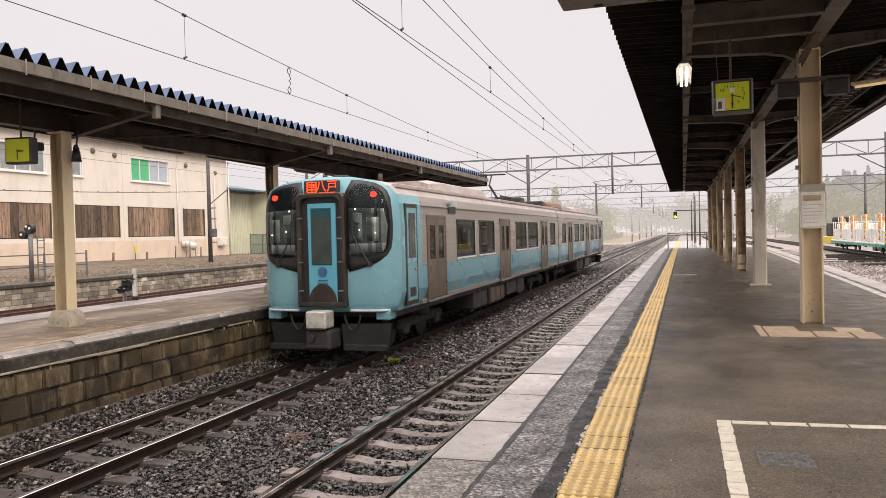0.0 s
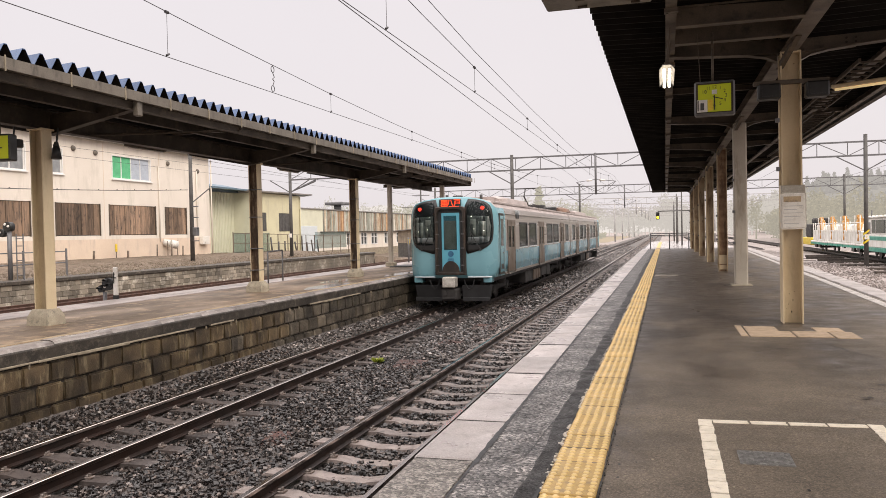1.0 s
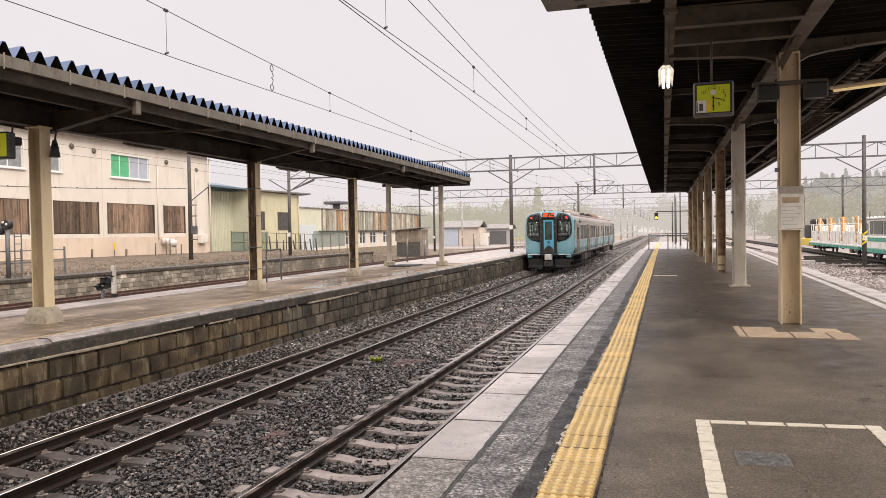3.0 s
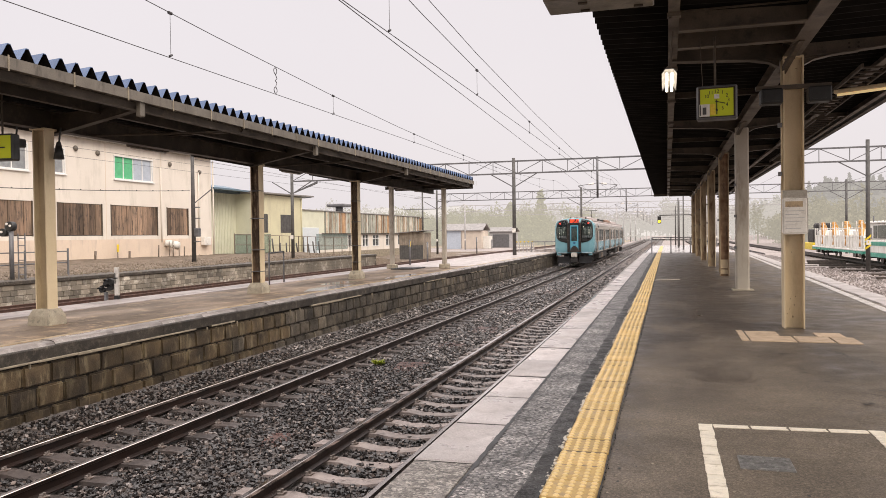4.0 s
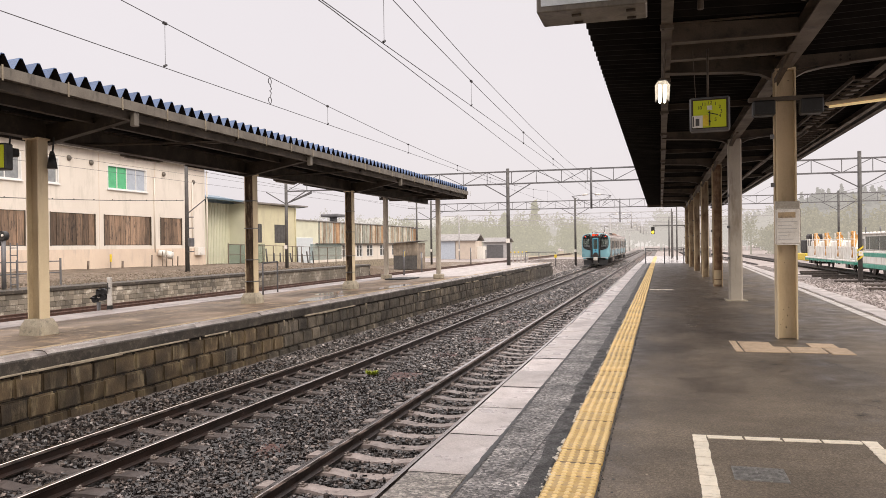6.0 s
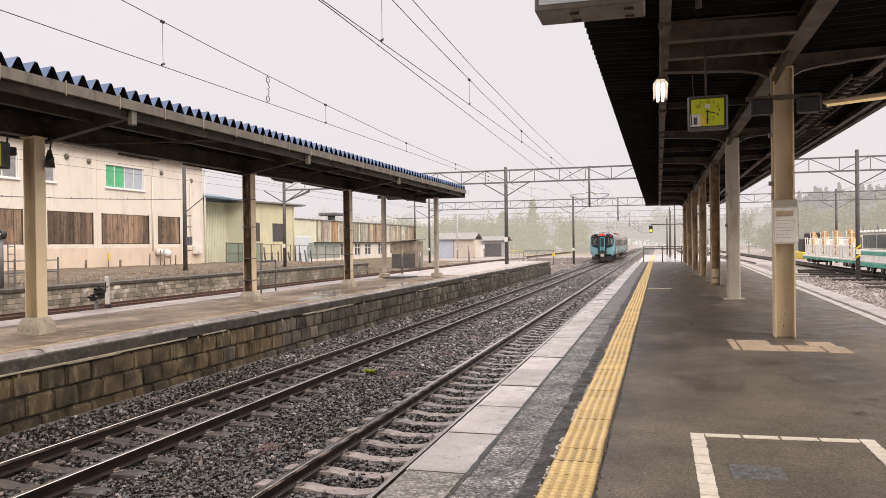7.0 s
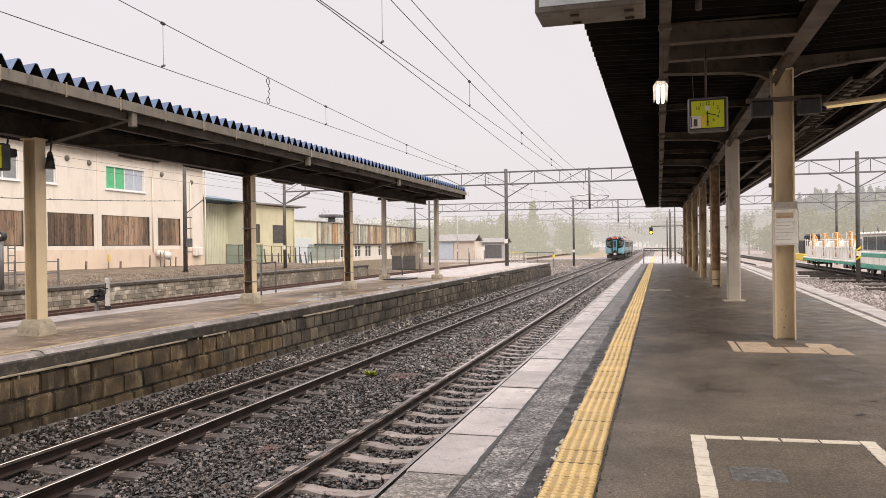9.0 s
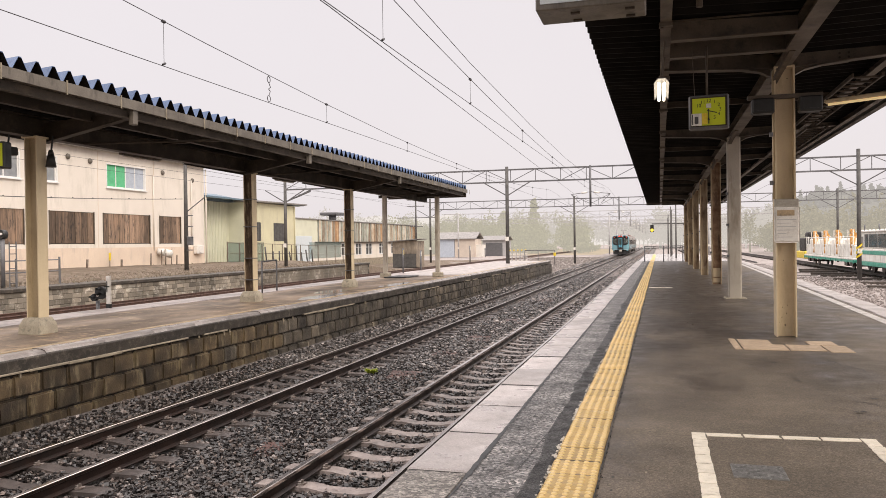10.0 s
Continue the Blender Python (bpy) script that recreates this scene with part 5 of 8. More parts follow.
        part("bumper_strip", bm, M_PALE, body, "pale bumper strip")
        bm = B()
        box(bm, s * 1.02 if s > 0 else -1.30, s * 1.30 if s > 0 else -1.02, nose(1.2, 0.9) - 0.02, 0.5, 0.79, 0.96, 0.02)
        part("step", bm, M_TBLUE, body, "light-blue corner step")
        bm = B()
        v = [bm.verts.new(q) for q in ((s * 0.35, 0.10, 0.22), (s * 1.22, 0.24, 0.22), (s * 1.30, 0.2, 0.72), (s * 0.35, 0.02, 0.72))]
        w = [bm.verts.new(q.co + Vector((0, 0.05, 0))) for q in v]
        bm.faces.new(v)
        bm.faces.new(w[::-1])
        for i in range(4):
            bm.faces.new((v[i], w[i], w[(i + 1) % 4], v[(i + 1) % 4]))
        box(bm, min(s * 0.35, s * 1.24), max(s * 0.35, s * 1.24), 0.06, 0.14, 0.2, 0.32, 0.01)
        part("plough_plate", bm, M_TGREY, body, "dark grey plough plate")
    # gangway
    bm = B()

    def arch(w, zb, zt, r, y):
        """A doorway outline with rounded upper corners."""
        pts = [(-w, zb), (w, zb)] + [(w - r + r * math.cos(a), zt - r + r * math.sin(a)) for a in np.linspace(0, math.pi / 2, 6)]
        pts += [(-w + r - r * math.sin(a), zt - r + r * math.cos(a)) for a in np.linspace(0, math.pi / 2, 6)]
        return [bm.verts.new((x, y, z)) for x, z in pts]

    loops = [arch(0.51, 1.05, 3.25, 0.10, 0.1), arch(0.51, 1.05, 3.25, 0.10, -0.09), arch(0.49, 1.07, 3.23, 0.10, -0.12), arch(0.435, 1.13, 3.17, 0.16, -0.12), arch(0.42, 1.15, 3.15, 0.16, -0.09), arch(0.42, 1.15, 3.15, 0.16, 0.1)]
    for a, b in zip(loops, loops[1:]):
        for i in range(len(a)):
            bm.faces.new((a[i], a[(i + 1) % len(a)], b[(i + 1) % len(a)], b[i]))
    part("gangway_frame", bm, M_TFRAME, body, "brown gangway frame with rounded upper corners")
    bm = B()
    box(bm, -0.43, 0.43, -0.03, 0.06, 1.12, 3.18)
    part("gangway_back", bm, M_BLACK, body)
    bm = B()
    box(bm, -0.29, 0.31, -0.05, 0.02, 1.15, 3.05, 0.012)
    gdoor = part("gangway_door", bm, M_TDOORBLUE, body, "bright blue gangway door")
    bm = B()
    box(bm, -0.21, 0.22, -0.066, -0.058, 1.86, 2.96, 0.003)
    part("door_window", bm, M_TSCREEN, gdoor)
    bm = B()
    box(bm, -0.20, 0.21, -0.056, -0.0515, 1.88, 2.80)
    part("door_blind", bm, M_CABWIN, gdoor, "pale corridor behind the door's glass")
    bm = B()
    bar(bm, (0.012, -0.07, 1.73), (0.012, -0.05, 1.73), 0.095, 16)
    box(bm, -0.09, 0.115, -0.06, -0.048, 1.55, 1.58)
    box(bm, -0.1, 0.12, -0.06, -0.048, 1.48, 1.52)
    part("emblem", bm, M_BLUEPRINT, gdoor, "small dark-blue round emblem above two bars")
    bm = B()
    bm.faces.new([bm.verts.new((0.012 + 0.29 * math.cos(a), -0.09, 1.14 + 0.36 * math.sin(a))) for a in np.linspace(0, math.pi, 14)])
    r = bmesh.ops.extrude_face_region(bm, geom=bm.faces[:])
    for v in r["geom"]:
        if isinstance(v, bmesh.types.BMVert):
            v.co.y += 0.04
    part("foot_plate", bm, M_TFRAME, body, "brown half-round foot plate")
    bm = B()
    box(bm, -0.36, 0.34, -0.03, 0.16, 3.22, 3.50, 0.02)
    sign = part("destination_sign", bm, M_BLACK, body, "black destination display with orange letters")
    lettering("sign_letters", "八戸", 0.235, pose(0.13, -0.034, 3.365, 90, 0, 0), M_LED, sign, "orange lit letters")
    bm = B()
    for x0, x1, z0, z1 in ((-0.29, -0.27, 3.26, 3.47), (-0.10, -0.08, 3.26, 3.47), (-0.29, -0.08, 3.45, 3.47), (-0.29, -0.08, 3.26, 3.28), (-0.26, -0.11, 3.40, 3.425), (-0.26, -0.11, 3.36, 3.38), (-0.26, -0.11, 3.31, 3.335), (-0.195, -0.175, 3.29, 3.44), (-0.03, 0.31, 3.245, 3.262)):
        box(bm, x0, x1, -0.037, -0.028, z0, z1)
    part("sign_bars", bm, M_LED, sign, "orange lit bars")
    for x in (-0.42, 0.42):
        for z in (1.35, 1.9, 2.35, 2.75):
            bm = B()
            box(bm, x - 0.05, x + 0.05, -0.125, -0.1, z, z + 0.03, 0.006)
            part("gangway_catch", bm, M_STEELGREY, body)
    # coupler with its white box
    bm = B()
    box(bm, -0.20, 0.22, -0.42, -0.02, 0.66, 1.0, 0.03)
    part("jumper_box", bm, M_JUMPER, body, "dented dirty-white box over the coupler")
    bm = B()
    box(bm, -0.26, 0.26, -0.34, 0.2, 0.24, 0.63, 0.05)
    box(bm, -0.22, 0.22, -0.38, -0.3, 0.30, 0.36, 0.01)
    box(bm, -0.13, 0.13, 0.0, 1.2, 0.45, 0.6, 0.02)
    bar(bm, (-0.1, -0.44, 0.49), (-0.1, -0.36, 0.49), 0.07, 10)
    part("coupler", bm, M_TDARK, body, "dark steel coupler")
    for x in (-0.55, 0.6):
        pts = [Vector((x + (k - 6) * 0.028, -0.02, 0.90 - 0.30 * math.sin(k / 12 * math.pi) ** 0.7)) for k in range(13)]
        bm = B()
        rings = []
        for k, q in enumerate(pts):
            d = (pts[min(k + 1, 12)] - pts[max(k - 1, 0)]).normalized()
            side = Vector((-d.z, 0, d.x))
            rings.append([bm.verts.new(q + (side * math.cos(a) + Vector((0, 1, 0)) * math.sin(a)) * 0.02) for a in np.arange(6) * math.pi / 3])
        for a, b in zip(rings, rings[1:]):
            for i in range(6):
                bm.faces.new((a[i], a[(i + 1) % 6], b[(i + 1) % 6], b[i]))
        part("brake_hose", bm, M_BLACK, body)
    # sides
    for s in (-1, 1):
        for y0, y1 in DOORS:
            bm = B()
            for a, b, c, e in ((y0 - 0.03, y0 + 0.04, 1.0, 2.82), (y1 - 0.04, y1 + 0.03, 1.0, 2.82), (y0 + 0.04, y1 - 0.04, 2.76, 2.82)):
                side_box(bm, s, a, b, c, e, 0.018, 0.02)
            d = part("door", bm, M_TDOOR, body, "brown-tinted steel sliding door")
            ym = (y0 + y1) / 2
            for a, b in ((y0 + 0.04, ym - 0.008), (ym + 0.008, y1 - 0.04)):
                bm = B()
                side_box(bm, s, a, b, 1.03, 1.87, 0.010, 0.005)
                side_box(bm, s, a, b, 2.60, 2.76, 0.010, 0.005)
                side_box(bm, s, a, a + 0.11, 1.87, 2.60, 0.010, 0.005)
                side_box(bm, s, b - 0.11, b, 1.87, 2.60, 0.010, 0.005)
                part("door_leaf", bm, M_TDOOR, d)
                bm = B()
                side_box(bm, s, a + 0.11, b - 0.11, 1.87, 2.60, -0.006, 0.012)
                part("door_glass", bm, M_TGLASS, d)
            bm = B()
            side_box(bm, s, ym - 0.008, ym + 0.008, 1.03, 2.76, 0.004, 0.005)
            part("door_seal", bm, M_BLACK, d)
            bm = B()
            side_box(bm, s, y0, y1, 0.97, 1.01, 0.05)
            part("door_sill", bm, M_TSTEEL, d)
        for y0, y1 in WINDOWS:
            bm = B()
            for a, b, c, e in ((y0 - 0.035, y0 + 0.02, 1.84, 2.75), (y1 - 0.02, y1 + 0.035, 1.84, 2.75), (y0 + 0.02, y1 - 0.02, 2.70, 2.75), (y0 + 0.02, y1 - 0.02, 1.84, 1.89)):
                side_box(bm, s, a, b, c, e, 0.010, 0.06)
            w = part("window", bm, M_BLACK, body, "side window in a black rubber frame")
            bm = B()
            side_box(bm, s, y0 + 0.02, y1 - 0.02, 1.89, 2.70, -0.004, 0.012)
            part("pane", bm, M_TGLASS, w)
            bm = B()
            side_box(bm, s, y0 - 0.06, y1 + 0.06, 1.80, 1.838, 0.022)
            side_box(bm, s, y1 + 0.036, y1 + 0.062, 1.838, 2.75, 0.012)
            part("window_sill", bm, M_PALE, w, "bright metal sill")
        # driver's door
        bm = B()
        side_box(bm, s, 0.62, 1.32, 1.02, 3.02, 0.006)
        cd = part("cab_door", bm, M_TFRAME, body, "narrow cab door in a brown frame")
        bm = B()
        side_box(bm, s, 0.70, 1.24, 1.10, 2.94, 0.014)
        part("door_leaf", bm, M_TBLUE, cd)
        bm = B()
        side_box(bm, s, 0.78, 1.16, 1.95, 2.84, 0.02)
        part("door_glass", bm, M_DARKWIN, cd)
        bm = B()
        side_box(bm, s, 0.80, 1.14, 1.18, 1.36, 0.02)
        part("vent", bm, M_TDARK, cd)
        bm = B()
        side_box(bm, s, 1.10, 1.18, 1.7, 1.74, 0.04)
        part("door_handle", bm, M_TSTEEL, cd)
        # trim, mountain line and lettering-sized bars
        bm = B()
        side_box(bm, s, 1.63, LENGTH, 1.775, 1.795, 0.005)
        side_box(bm, s, 1.63, LENGTH, 3.0, 3.015, 0.004)
        part("trim_line", bm, M_TSTEEL, body, "thin steel trim line")
        bm = B()
        for a, b in zip((1.63, 3.29, 10.08, 16.95), (1.93, 8.69, 15.55, LENGTH)):
            side_box(bm, s, a, b, 0.965, 1.05, -0.02, 0.06)
        part("sole_bar", bm, M_TSTEEL, body, "steel strip along the foot of the side")
        bm = B()
        y, z = 3.4, 1.45
        while y < 15.4:
            if not any(a - 0.3 < y < b + 0.1 for a, b in DOORS):
                z2 = 1.42 + 0.09 * math.sin(y * 1.3) + 0.05 * math.sin(y * 4.1)
                x = s * 1.482
                bar(bm, (x, y, z - 0.14), (x, y + 0.22, z2 - 0.14), 0.0035, 4)
                z = z2
            y += 0.22
        tagged(part("mountain_line", bm, M_BLUEBLIND, body, "pale painted mountain line"), kind="stuff")
        for y0, y1, z0, z1 in ((10.28, 10.46, 1.42, 1.72), (8.35, 8.53, 1.38, 1.70), (15.2, 15.38, 1.4, 1.72)):
            bm = B()
            side_box(bm, s, y0, y1, z0, z1, 0.006, bevel=0.003)
            part("printed_panel", bm, M_BLUEPRINT, body, "small dark-blue printed panel")
        bm = B()
        side_box(bm, s, 3.55, 4.1, 2.88, 3.1, 0.008)
        part("side_display", bm, M_TGREY, body, "grey louvred side panel")
        bm = B()
        for k in range(6):
            side_box(bm, s, 3.5, 4.2, 3.04 + k * 0.025, 3.05 + k * 0.025, 0.014)
        part("louvre", bm, M_PALE, body)
    # roof
    for x in (-1.27, 1.27):
        bm = B()
        box(bm, x - 0.05, x + 0.05, 0.6, LENGTH - 0.05, 3.34, 3.42, 0.012)
        part("roof_rail", bm, M_TROOF, body)
    bm = B()
    pr = [(-0.9, 0), (-0.84, 0.18), (-0.5, 0.27), (0.5, 0.27), (0.84, 0.18), (0.9, 0)]
    sweep(bm, pr, [((0, 4.6, 3.47), (0.75, 0, 0)), ((0, 5.0, 3.5), (1, 0, 0)), ((0, 9.4, 3.5), (1, 0, 0)), ((0, 9.9, 3.47), (0.75, 0, 0))])
    part("air_conditioner", bm, M_TROOF, body, "long rounded grey roof unit")
    bm = B()
    box(bm, -0.4, 0.4, 17.2, 17.9, 3.54, 3.82, 0.04)
    part("roof_box", bm, M_TGREY, body, "grey roof equipment box")
    bm = B()
    box(bm, -0.1, 0.2, 0.7, 0.95, 3.55, 3.64, 0.02)
    part("roof_horn", bm, M_TDARK, body)
    for hx, hy in ((-0.35, 0.9), (0.75, 1.2)):
        bm = B()
        bar(bm, (hx, hy, 3.46), (hx, hy, 3.67), 0.05, 8)
        part("roof_aerial", bm, M_TDARK, body)
    # underframe
    bm = B()
    box(bm, -1.3, 1.3, 0.4, LENGTH - 0.1, 0.82, 0.97)
    for y0, y1, z0 in ((6.2, 7.6, 0.38), (7.9, 9.6, 0.34), (10.2, 11.6, 0.42), (11.8, 12.9, 0.36)):
        for s in (-1, 1):
            x0, x1 = sorted((s * 1.32, s * 0.5))
            box(bm, x0, x1, y0, y1, z0, 0.85, 0.03)
    part("underframe", bm, M_TDARK, body, "dark underframe with equipment boxes")
    for y0 in (7.95, 8.55, 9.15):
        for s in (-1, 1):
            bm = B()
            x0, x1 = sorted((s * 1.36, s * 1.3))
            box(bm, x0, x1, y0, y0 + 0.5, 0.4, 0.82, 0.02)
            part("equipment_lid", bm, M_TDOOR, body)
    for yc in (2.9, LENGTH - 3.0):
        bm = B()
        for s in (-1, 1):
            x0, x1 = sorted((s * 1.0, s * 0.88))
            box(bm, x0, x1, yc - 1.5, yc + 1.5, 0.42, 0.62, 0.04)
            bar(bm, (s * 0.94, yc, 0.6), (s * 0.94, yc, 0.88), 0.22, 12)
            for dy in (-1.05, 1.05):
                box(bm, x0 - 0.03, x1 + 0.03, yc + dy - 0.16, yc + dy + 0.16, 0.3, 0.58, 0.04)
        box(bm, -0.9, 0.9, yc - 0.3, yc + 0.3, 0.4, 0.7)
        bogie = part("bogie", bm, M_TDARK, body, "dark steel bogie")
        for dy in (-1.05, 1.05):
            bm = B()
            bar(bm, (-0.6, yc + dy, 0.43), (0.6, yc + dy, 0.43), 0.09, 10)
            for s in (-1, 1):
                bar(bm, (s * 0.50, yc + dy, 0.43), (s * 0.60, yc + dy, 0.43), 0.43, 24)
            part("wheelset", bm, M_RUST, bogie)
    # inside: floor, ceiling and seats that show through the panes
    bm = B()
    box(bm, -1.40, 1.40, 1.7, LENGTH - 0.1, 1.1, 1.15)
    for s in (-1, 1):
        for y0, y1 in ((3.5, 8.4), (10.3, 15.3)):
            x0, x1 = sorted((s * 1.42, s * 0.95))
            box(bm, x0, x1, y0, y1, 1.15, 1.55, 0.03)
            box(bm, *sorted((s * 1.42, s * 1.30)), y0, y1, 1.55, 2.0, 0.03)
    box(bm, -1.44, 1.44, 1.66, 1.72, 1.1, 3.1)
    box(bm, -1.44, 1.44, LENGTH - 0.12, LENGTH - 0.06, 1.1, 3.1)
    part("interior", bm, M_SEATIN, body, "grey seats and partitions inside")
    bm = B()
    box(bm, -1.42, 1.42, 1.72, LENGTH - 0.12, 3.06, 3.10)
    ceil = part("inner_lining", bm, M_WHITE, body, "white lining over the seats")
    for x in (-0.75, 0.75):
        bm = B()
        box(bm, x - 0.07, x + 0.07, 2.2, LENGTH - 0.6, 3.035, 3.058)
        part("strip_lamp", bm, M_CARLAMP, ceil, "lit strip lamp")
    for s in (-1, 1):
        bm = B()
        for y0, y1 in ((3.5, 8.4), (10.3, 15.3)):
            bar(bm, (s * 1.1, y0, 2.78), (s * 1.1, y1, 2.78), 0.018, 6)
            for y in (y0, y1):
                bar(bm, (s * 0.95, y, 1.15), (s * 0.95, y, 3.06), 0.018, 6)
        part("grab_rail", bm, M_TSTEEL, body)
    return body


train = thing("train", "light-blue and stainless two-car electric train", "train", at=(-6.653, 13.4, -1.0))
first = car(train)
second = copy_thing(first, pose(0, 2 * LENGTH + 0.2, 0, 0, 0, 180))
second.parent = train
bm = B()
for k in range(9):
    y = LENGTH + 0.0 + k * 0.025
    w = 0.62 if k % 2 else 0.55
    box(bm, -w, w, y, y + 0.022, 1.0, 3.2)
part("gangway_bellows", bm, M_BLACK, train, "black gangway bellows between the cars")
# current collector on the first car
bm = B()
for s in (-0.5, 0.5):
    bar(bm, (s, 13.20, 3.70), (s, 14.80, 3.70), 0.03)
    for y in (13.20, 14.80):
        bar(bm, (s, y, 3.5), (s, y, 3.72), 0.05, 8)
bar(bm, (-0.5, 14.70, 3.70), (0.5, 14.70, 3.70), 0.04)
bar(bm, (0, 14.70, 3.70), (0, 13.50, 4.12), 0.04)
bar(bm, (0, 13.50, 4.12), (0, 13.90, 4.52), 0.03)
for y in (13.82, 13.98):
    bar(bm, (-0.5, y, 4.52), (0.5, y, 4.52), 0.022)
bar(bm, (-0.2, 13.82, 4.52), (-0.2, 13.98, 4.52), 0.015)
bar(bm, (0.2, 13.82, 4.52), (0.2, 13.98, 4.52), 0.015)
part("pantograph", bm, M_TDARK, train, "dark half-raised current collector")
bm = B()
sweep(bm, [(-0.8, 0), (-0.7, 0.2), (-0.4, 0.3), (0.4, 0.3), (0.7, 0.2), (0.8, 0)], [((0.3, 22.2, 3.48), (0.4, 0, 0)), ((0.3, 22.9, 3.52), (0.8, 0, 0)), ((0.3, 24.6, 3.52), (0.8, 0, 0)), ((0.3, 25.2, 3.48), (0.4, 0, 0))])
part("roof_cover", bm, pbr("brown_dusty_cover", (0.21, 0.125, 0.085), (0.15, 0.09, 0.065), 0.6, scale=2, bump=0.1), train, "rust-brown rounded roof cover")


# ---- overhead line ----
def rod(bm, a, b, w, mi=0):
    """A square bar, thin and cheap."""
    return bar(bm, a, b, w, 4, mi=mi)


def portal(y, x0, x1, zt, zb, posts, drops, label, bay=1.7):
    """A lattice beam over the tracks, on posts, with struts below and drop posts."""
    p = thing("catenary_portal", label, "railway gantry", "gantries over the tracks", at=(0, y, 0))
    # Past y = 100 haze is painted in: beams and posts turn pale grey.
    steel, dark = (M_STEELGREY, M_POLE) if y < 100 else (M_PALEGREY, M_PALEGREY)
    for z in (zt, zb):
        bm = B()
        box(bm, x0, x1, -0.05, 0.05, z - 0.05, z + 0.05)
        part("beam_chord", bm, steel, p)
    n = max(2, round((x1 - x0) / bay))
    for k in range(n + 1):
        x = x0 + (x1 - x0) * k / n
        bm = B()
        rod(bm, (x, 0, zb), (x, 0, zt), 0.03)
        if k < n:
            nx = x0 + (x1 - x0) * (k + 1) / n
            if k % 2:
                rod(bm, (x, 0, zt), (nx, 0, zb), 0.03)
            else:
                rod(bm, (x, 0, zb), (nx, 0, zt), 0.03)
        part("lattice_bay", bm, steel, p)
    for x, base, top in posts:
        bm = B()
        bar(bm, (x, 0, base), (x, 0, top), 0.135, 12, 0.11)
        q = part("gantry_post", bm, dark, p, "dark tapered gantry post")
        for s in (-1, 1):
            bm = B()
            rod(bm, (x, 0, zb - 0.95), (x + s * 1.65, 0, zb), 0.045)
            part("strut", bm, steel, q)
        bm = B()
        box(bm, x - 0.12, x + 0.12, -0.17, -0.13, base + 1.6, base + 1.9)
        part("number_plate", bm, M_WHITE, q, "small white plate")
    for x, bot in drops:
        bm = B()
        bar(bm, (x, 0, bot), (x, 0, zt + 0.1), 0.07, 8)
        q = part("drop_post", bm, steel, p)
        for s in (-1, 1):
            bm = B()
            rod(bm, (x, 0, bot + 1.0), (x + s * 1.3, 0.1, bot + 0.85), 0.025)
            rod(bm, (x, 0, bot + 0.2), (x + s * 1.3, 0.1, bot + 0.85), 0.022)
            rod(bm, (x + s * 1.3, 0.1, bot + 0.85), (x + s * 0.7, 0.2, bot + 0.25), 0.018)
            part("registration_arm", bm, steel, q)
            bm = B()
            bar(bm, (x + s * 0.25, 0.02, bot + 0.97), (x + s * 0.6, 0.05, bot + 0.93), 0.06, 8)
            part("insulator", bm, M_WHITE, q)
    return p


portal(52, -27, 24.5, 6.46, 5.62, ((-10.1, -0.05, 6.68), (11.75, -1.1, 6.9), (-27, -0.3, 6.7), (24.3, -1.1, 6.9)), ((-4.43, 3.78),), "grey lattice gantry on dark posts over the tracks")
portal(91, -27.4, 24, 6.55, 5.66, ((-9.65, -1.1, 6.85), (18.5, -1.1, 6.85), (-27.4, -0.9, 7.05)), ((-4.5, 3.9),), "second lattice gantry over the tracks")
for y, zt in ((128, 6.5), (158, 6.5), (186, 6.5), (220, 6.6), (256, 6.6), (300, 6.7)):
    portal(y, -36 if y < 180 else -22, 17, zt, zt - 1.0, ((-9.8 if y != 128 else -33.5, -1.1, zt + 0.3), (7.5, -1.1, zt + 0.3)), ((-4.5, 3.9),), "distant lattice gantry over the line", bay=2.2)


def wire_run(name, x, pts, r, label, kind="wire"):
    bm = B()
    for a, b in zip(pts, pts[1:]):
        bar(bm, (x, *a), (x, *b), r, 5)
    return tagged(part(name, bm, M_WIRE), label, kind, "overhead wires")


SPANS = ((2.0, 52.0), (52.0, 91.0), (91.0, 128.0), (128.0, 158.0), (158.0, 186.0), (186.0, 220.0), (220, 256), (256, 300))
for x, zc, zs, hang in ((-6.65, 3.965, 4.14, (9.26, 14.7, 20.0, 25.3, 30.5, 36, 41.5, 47)), (-3.25, 3.92, 4.11, (8.88, 13.4, 18.85, 24.3, 29.7, 35, 41, 47))):
    wire_run("contact_wire", x, [(-20, zc - 0.05), (6, zc - 0.03), (14, zc), (24, zc + 0.03), (52, zc + 0.05), (300, zc + 0.05)], 0.0055, "dark copper contact wire above the track")
    line = []
    for a, b in SPANS:
        m, h = (a + b) / 2, (b - a) / 2
        line += [(a + (b - a) * k / 12, zs + 0.86 * ((a + (b - a) * k / 12 - m) / h) ** 2 * (h / 25) ** 2) for k in range(12)]
    line = [(-24 + 2.0 * k, zs + 0.86 * ((-24 + 2.0 * k + 23) / 25) ** 2) for k in range(13)] + line
    wire_run("messenger_wire", x, line, 0.006, "dark messenger wire sagging between gantries")
    for y in hang:
        zt = zs + 0.86 * ((y - 27) / 25) ** 2
        bm = B()
        bar(bm, (x, y, zc), (x, y, zt), 0.0035, 5)
        bar(bm, (x, y - 0.03, zt), (x, y + 0.03, zt), 0.024, 8)
        bar(bm, (x, y - 0.03, zc), (x, y + 0.03, zc + 0.03), 0.016, 6)
        tagged(part("wire_hanger", bm, M_WIRE), "thin hanger between the two wires", "wire hanger", "wire hangers")
bm = B()
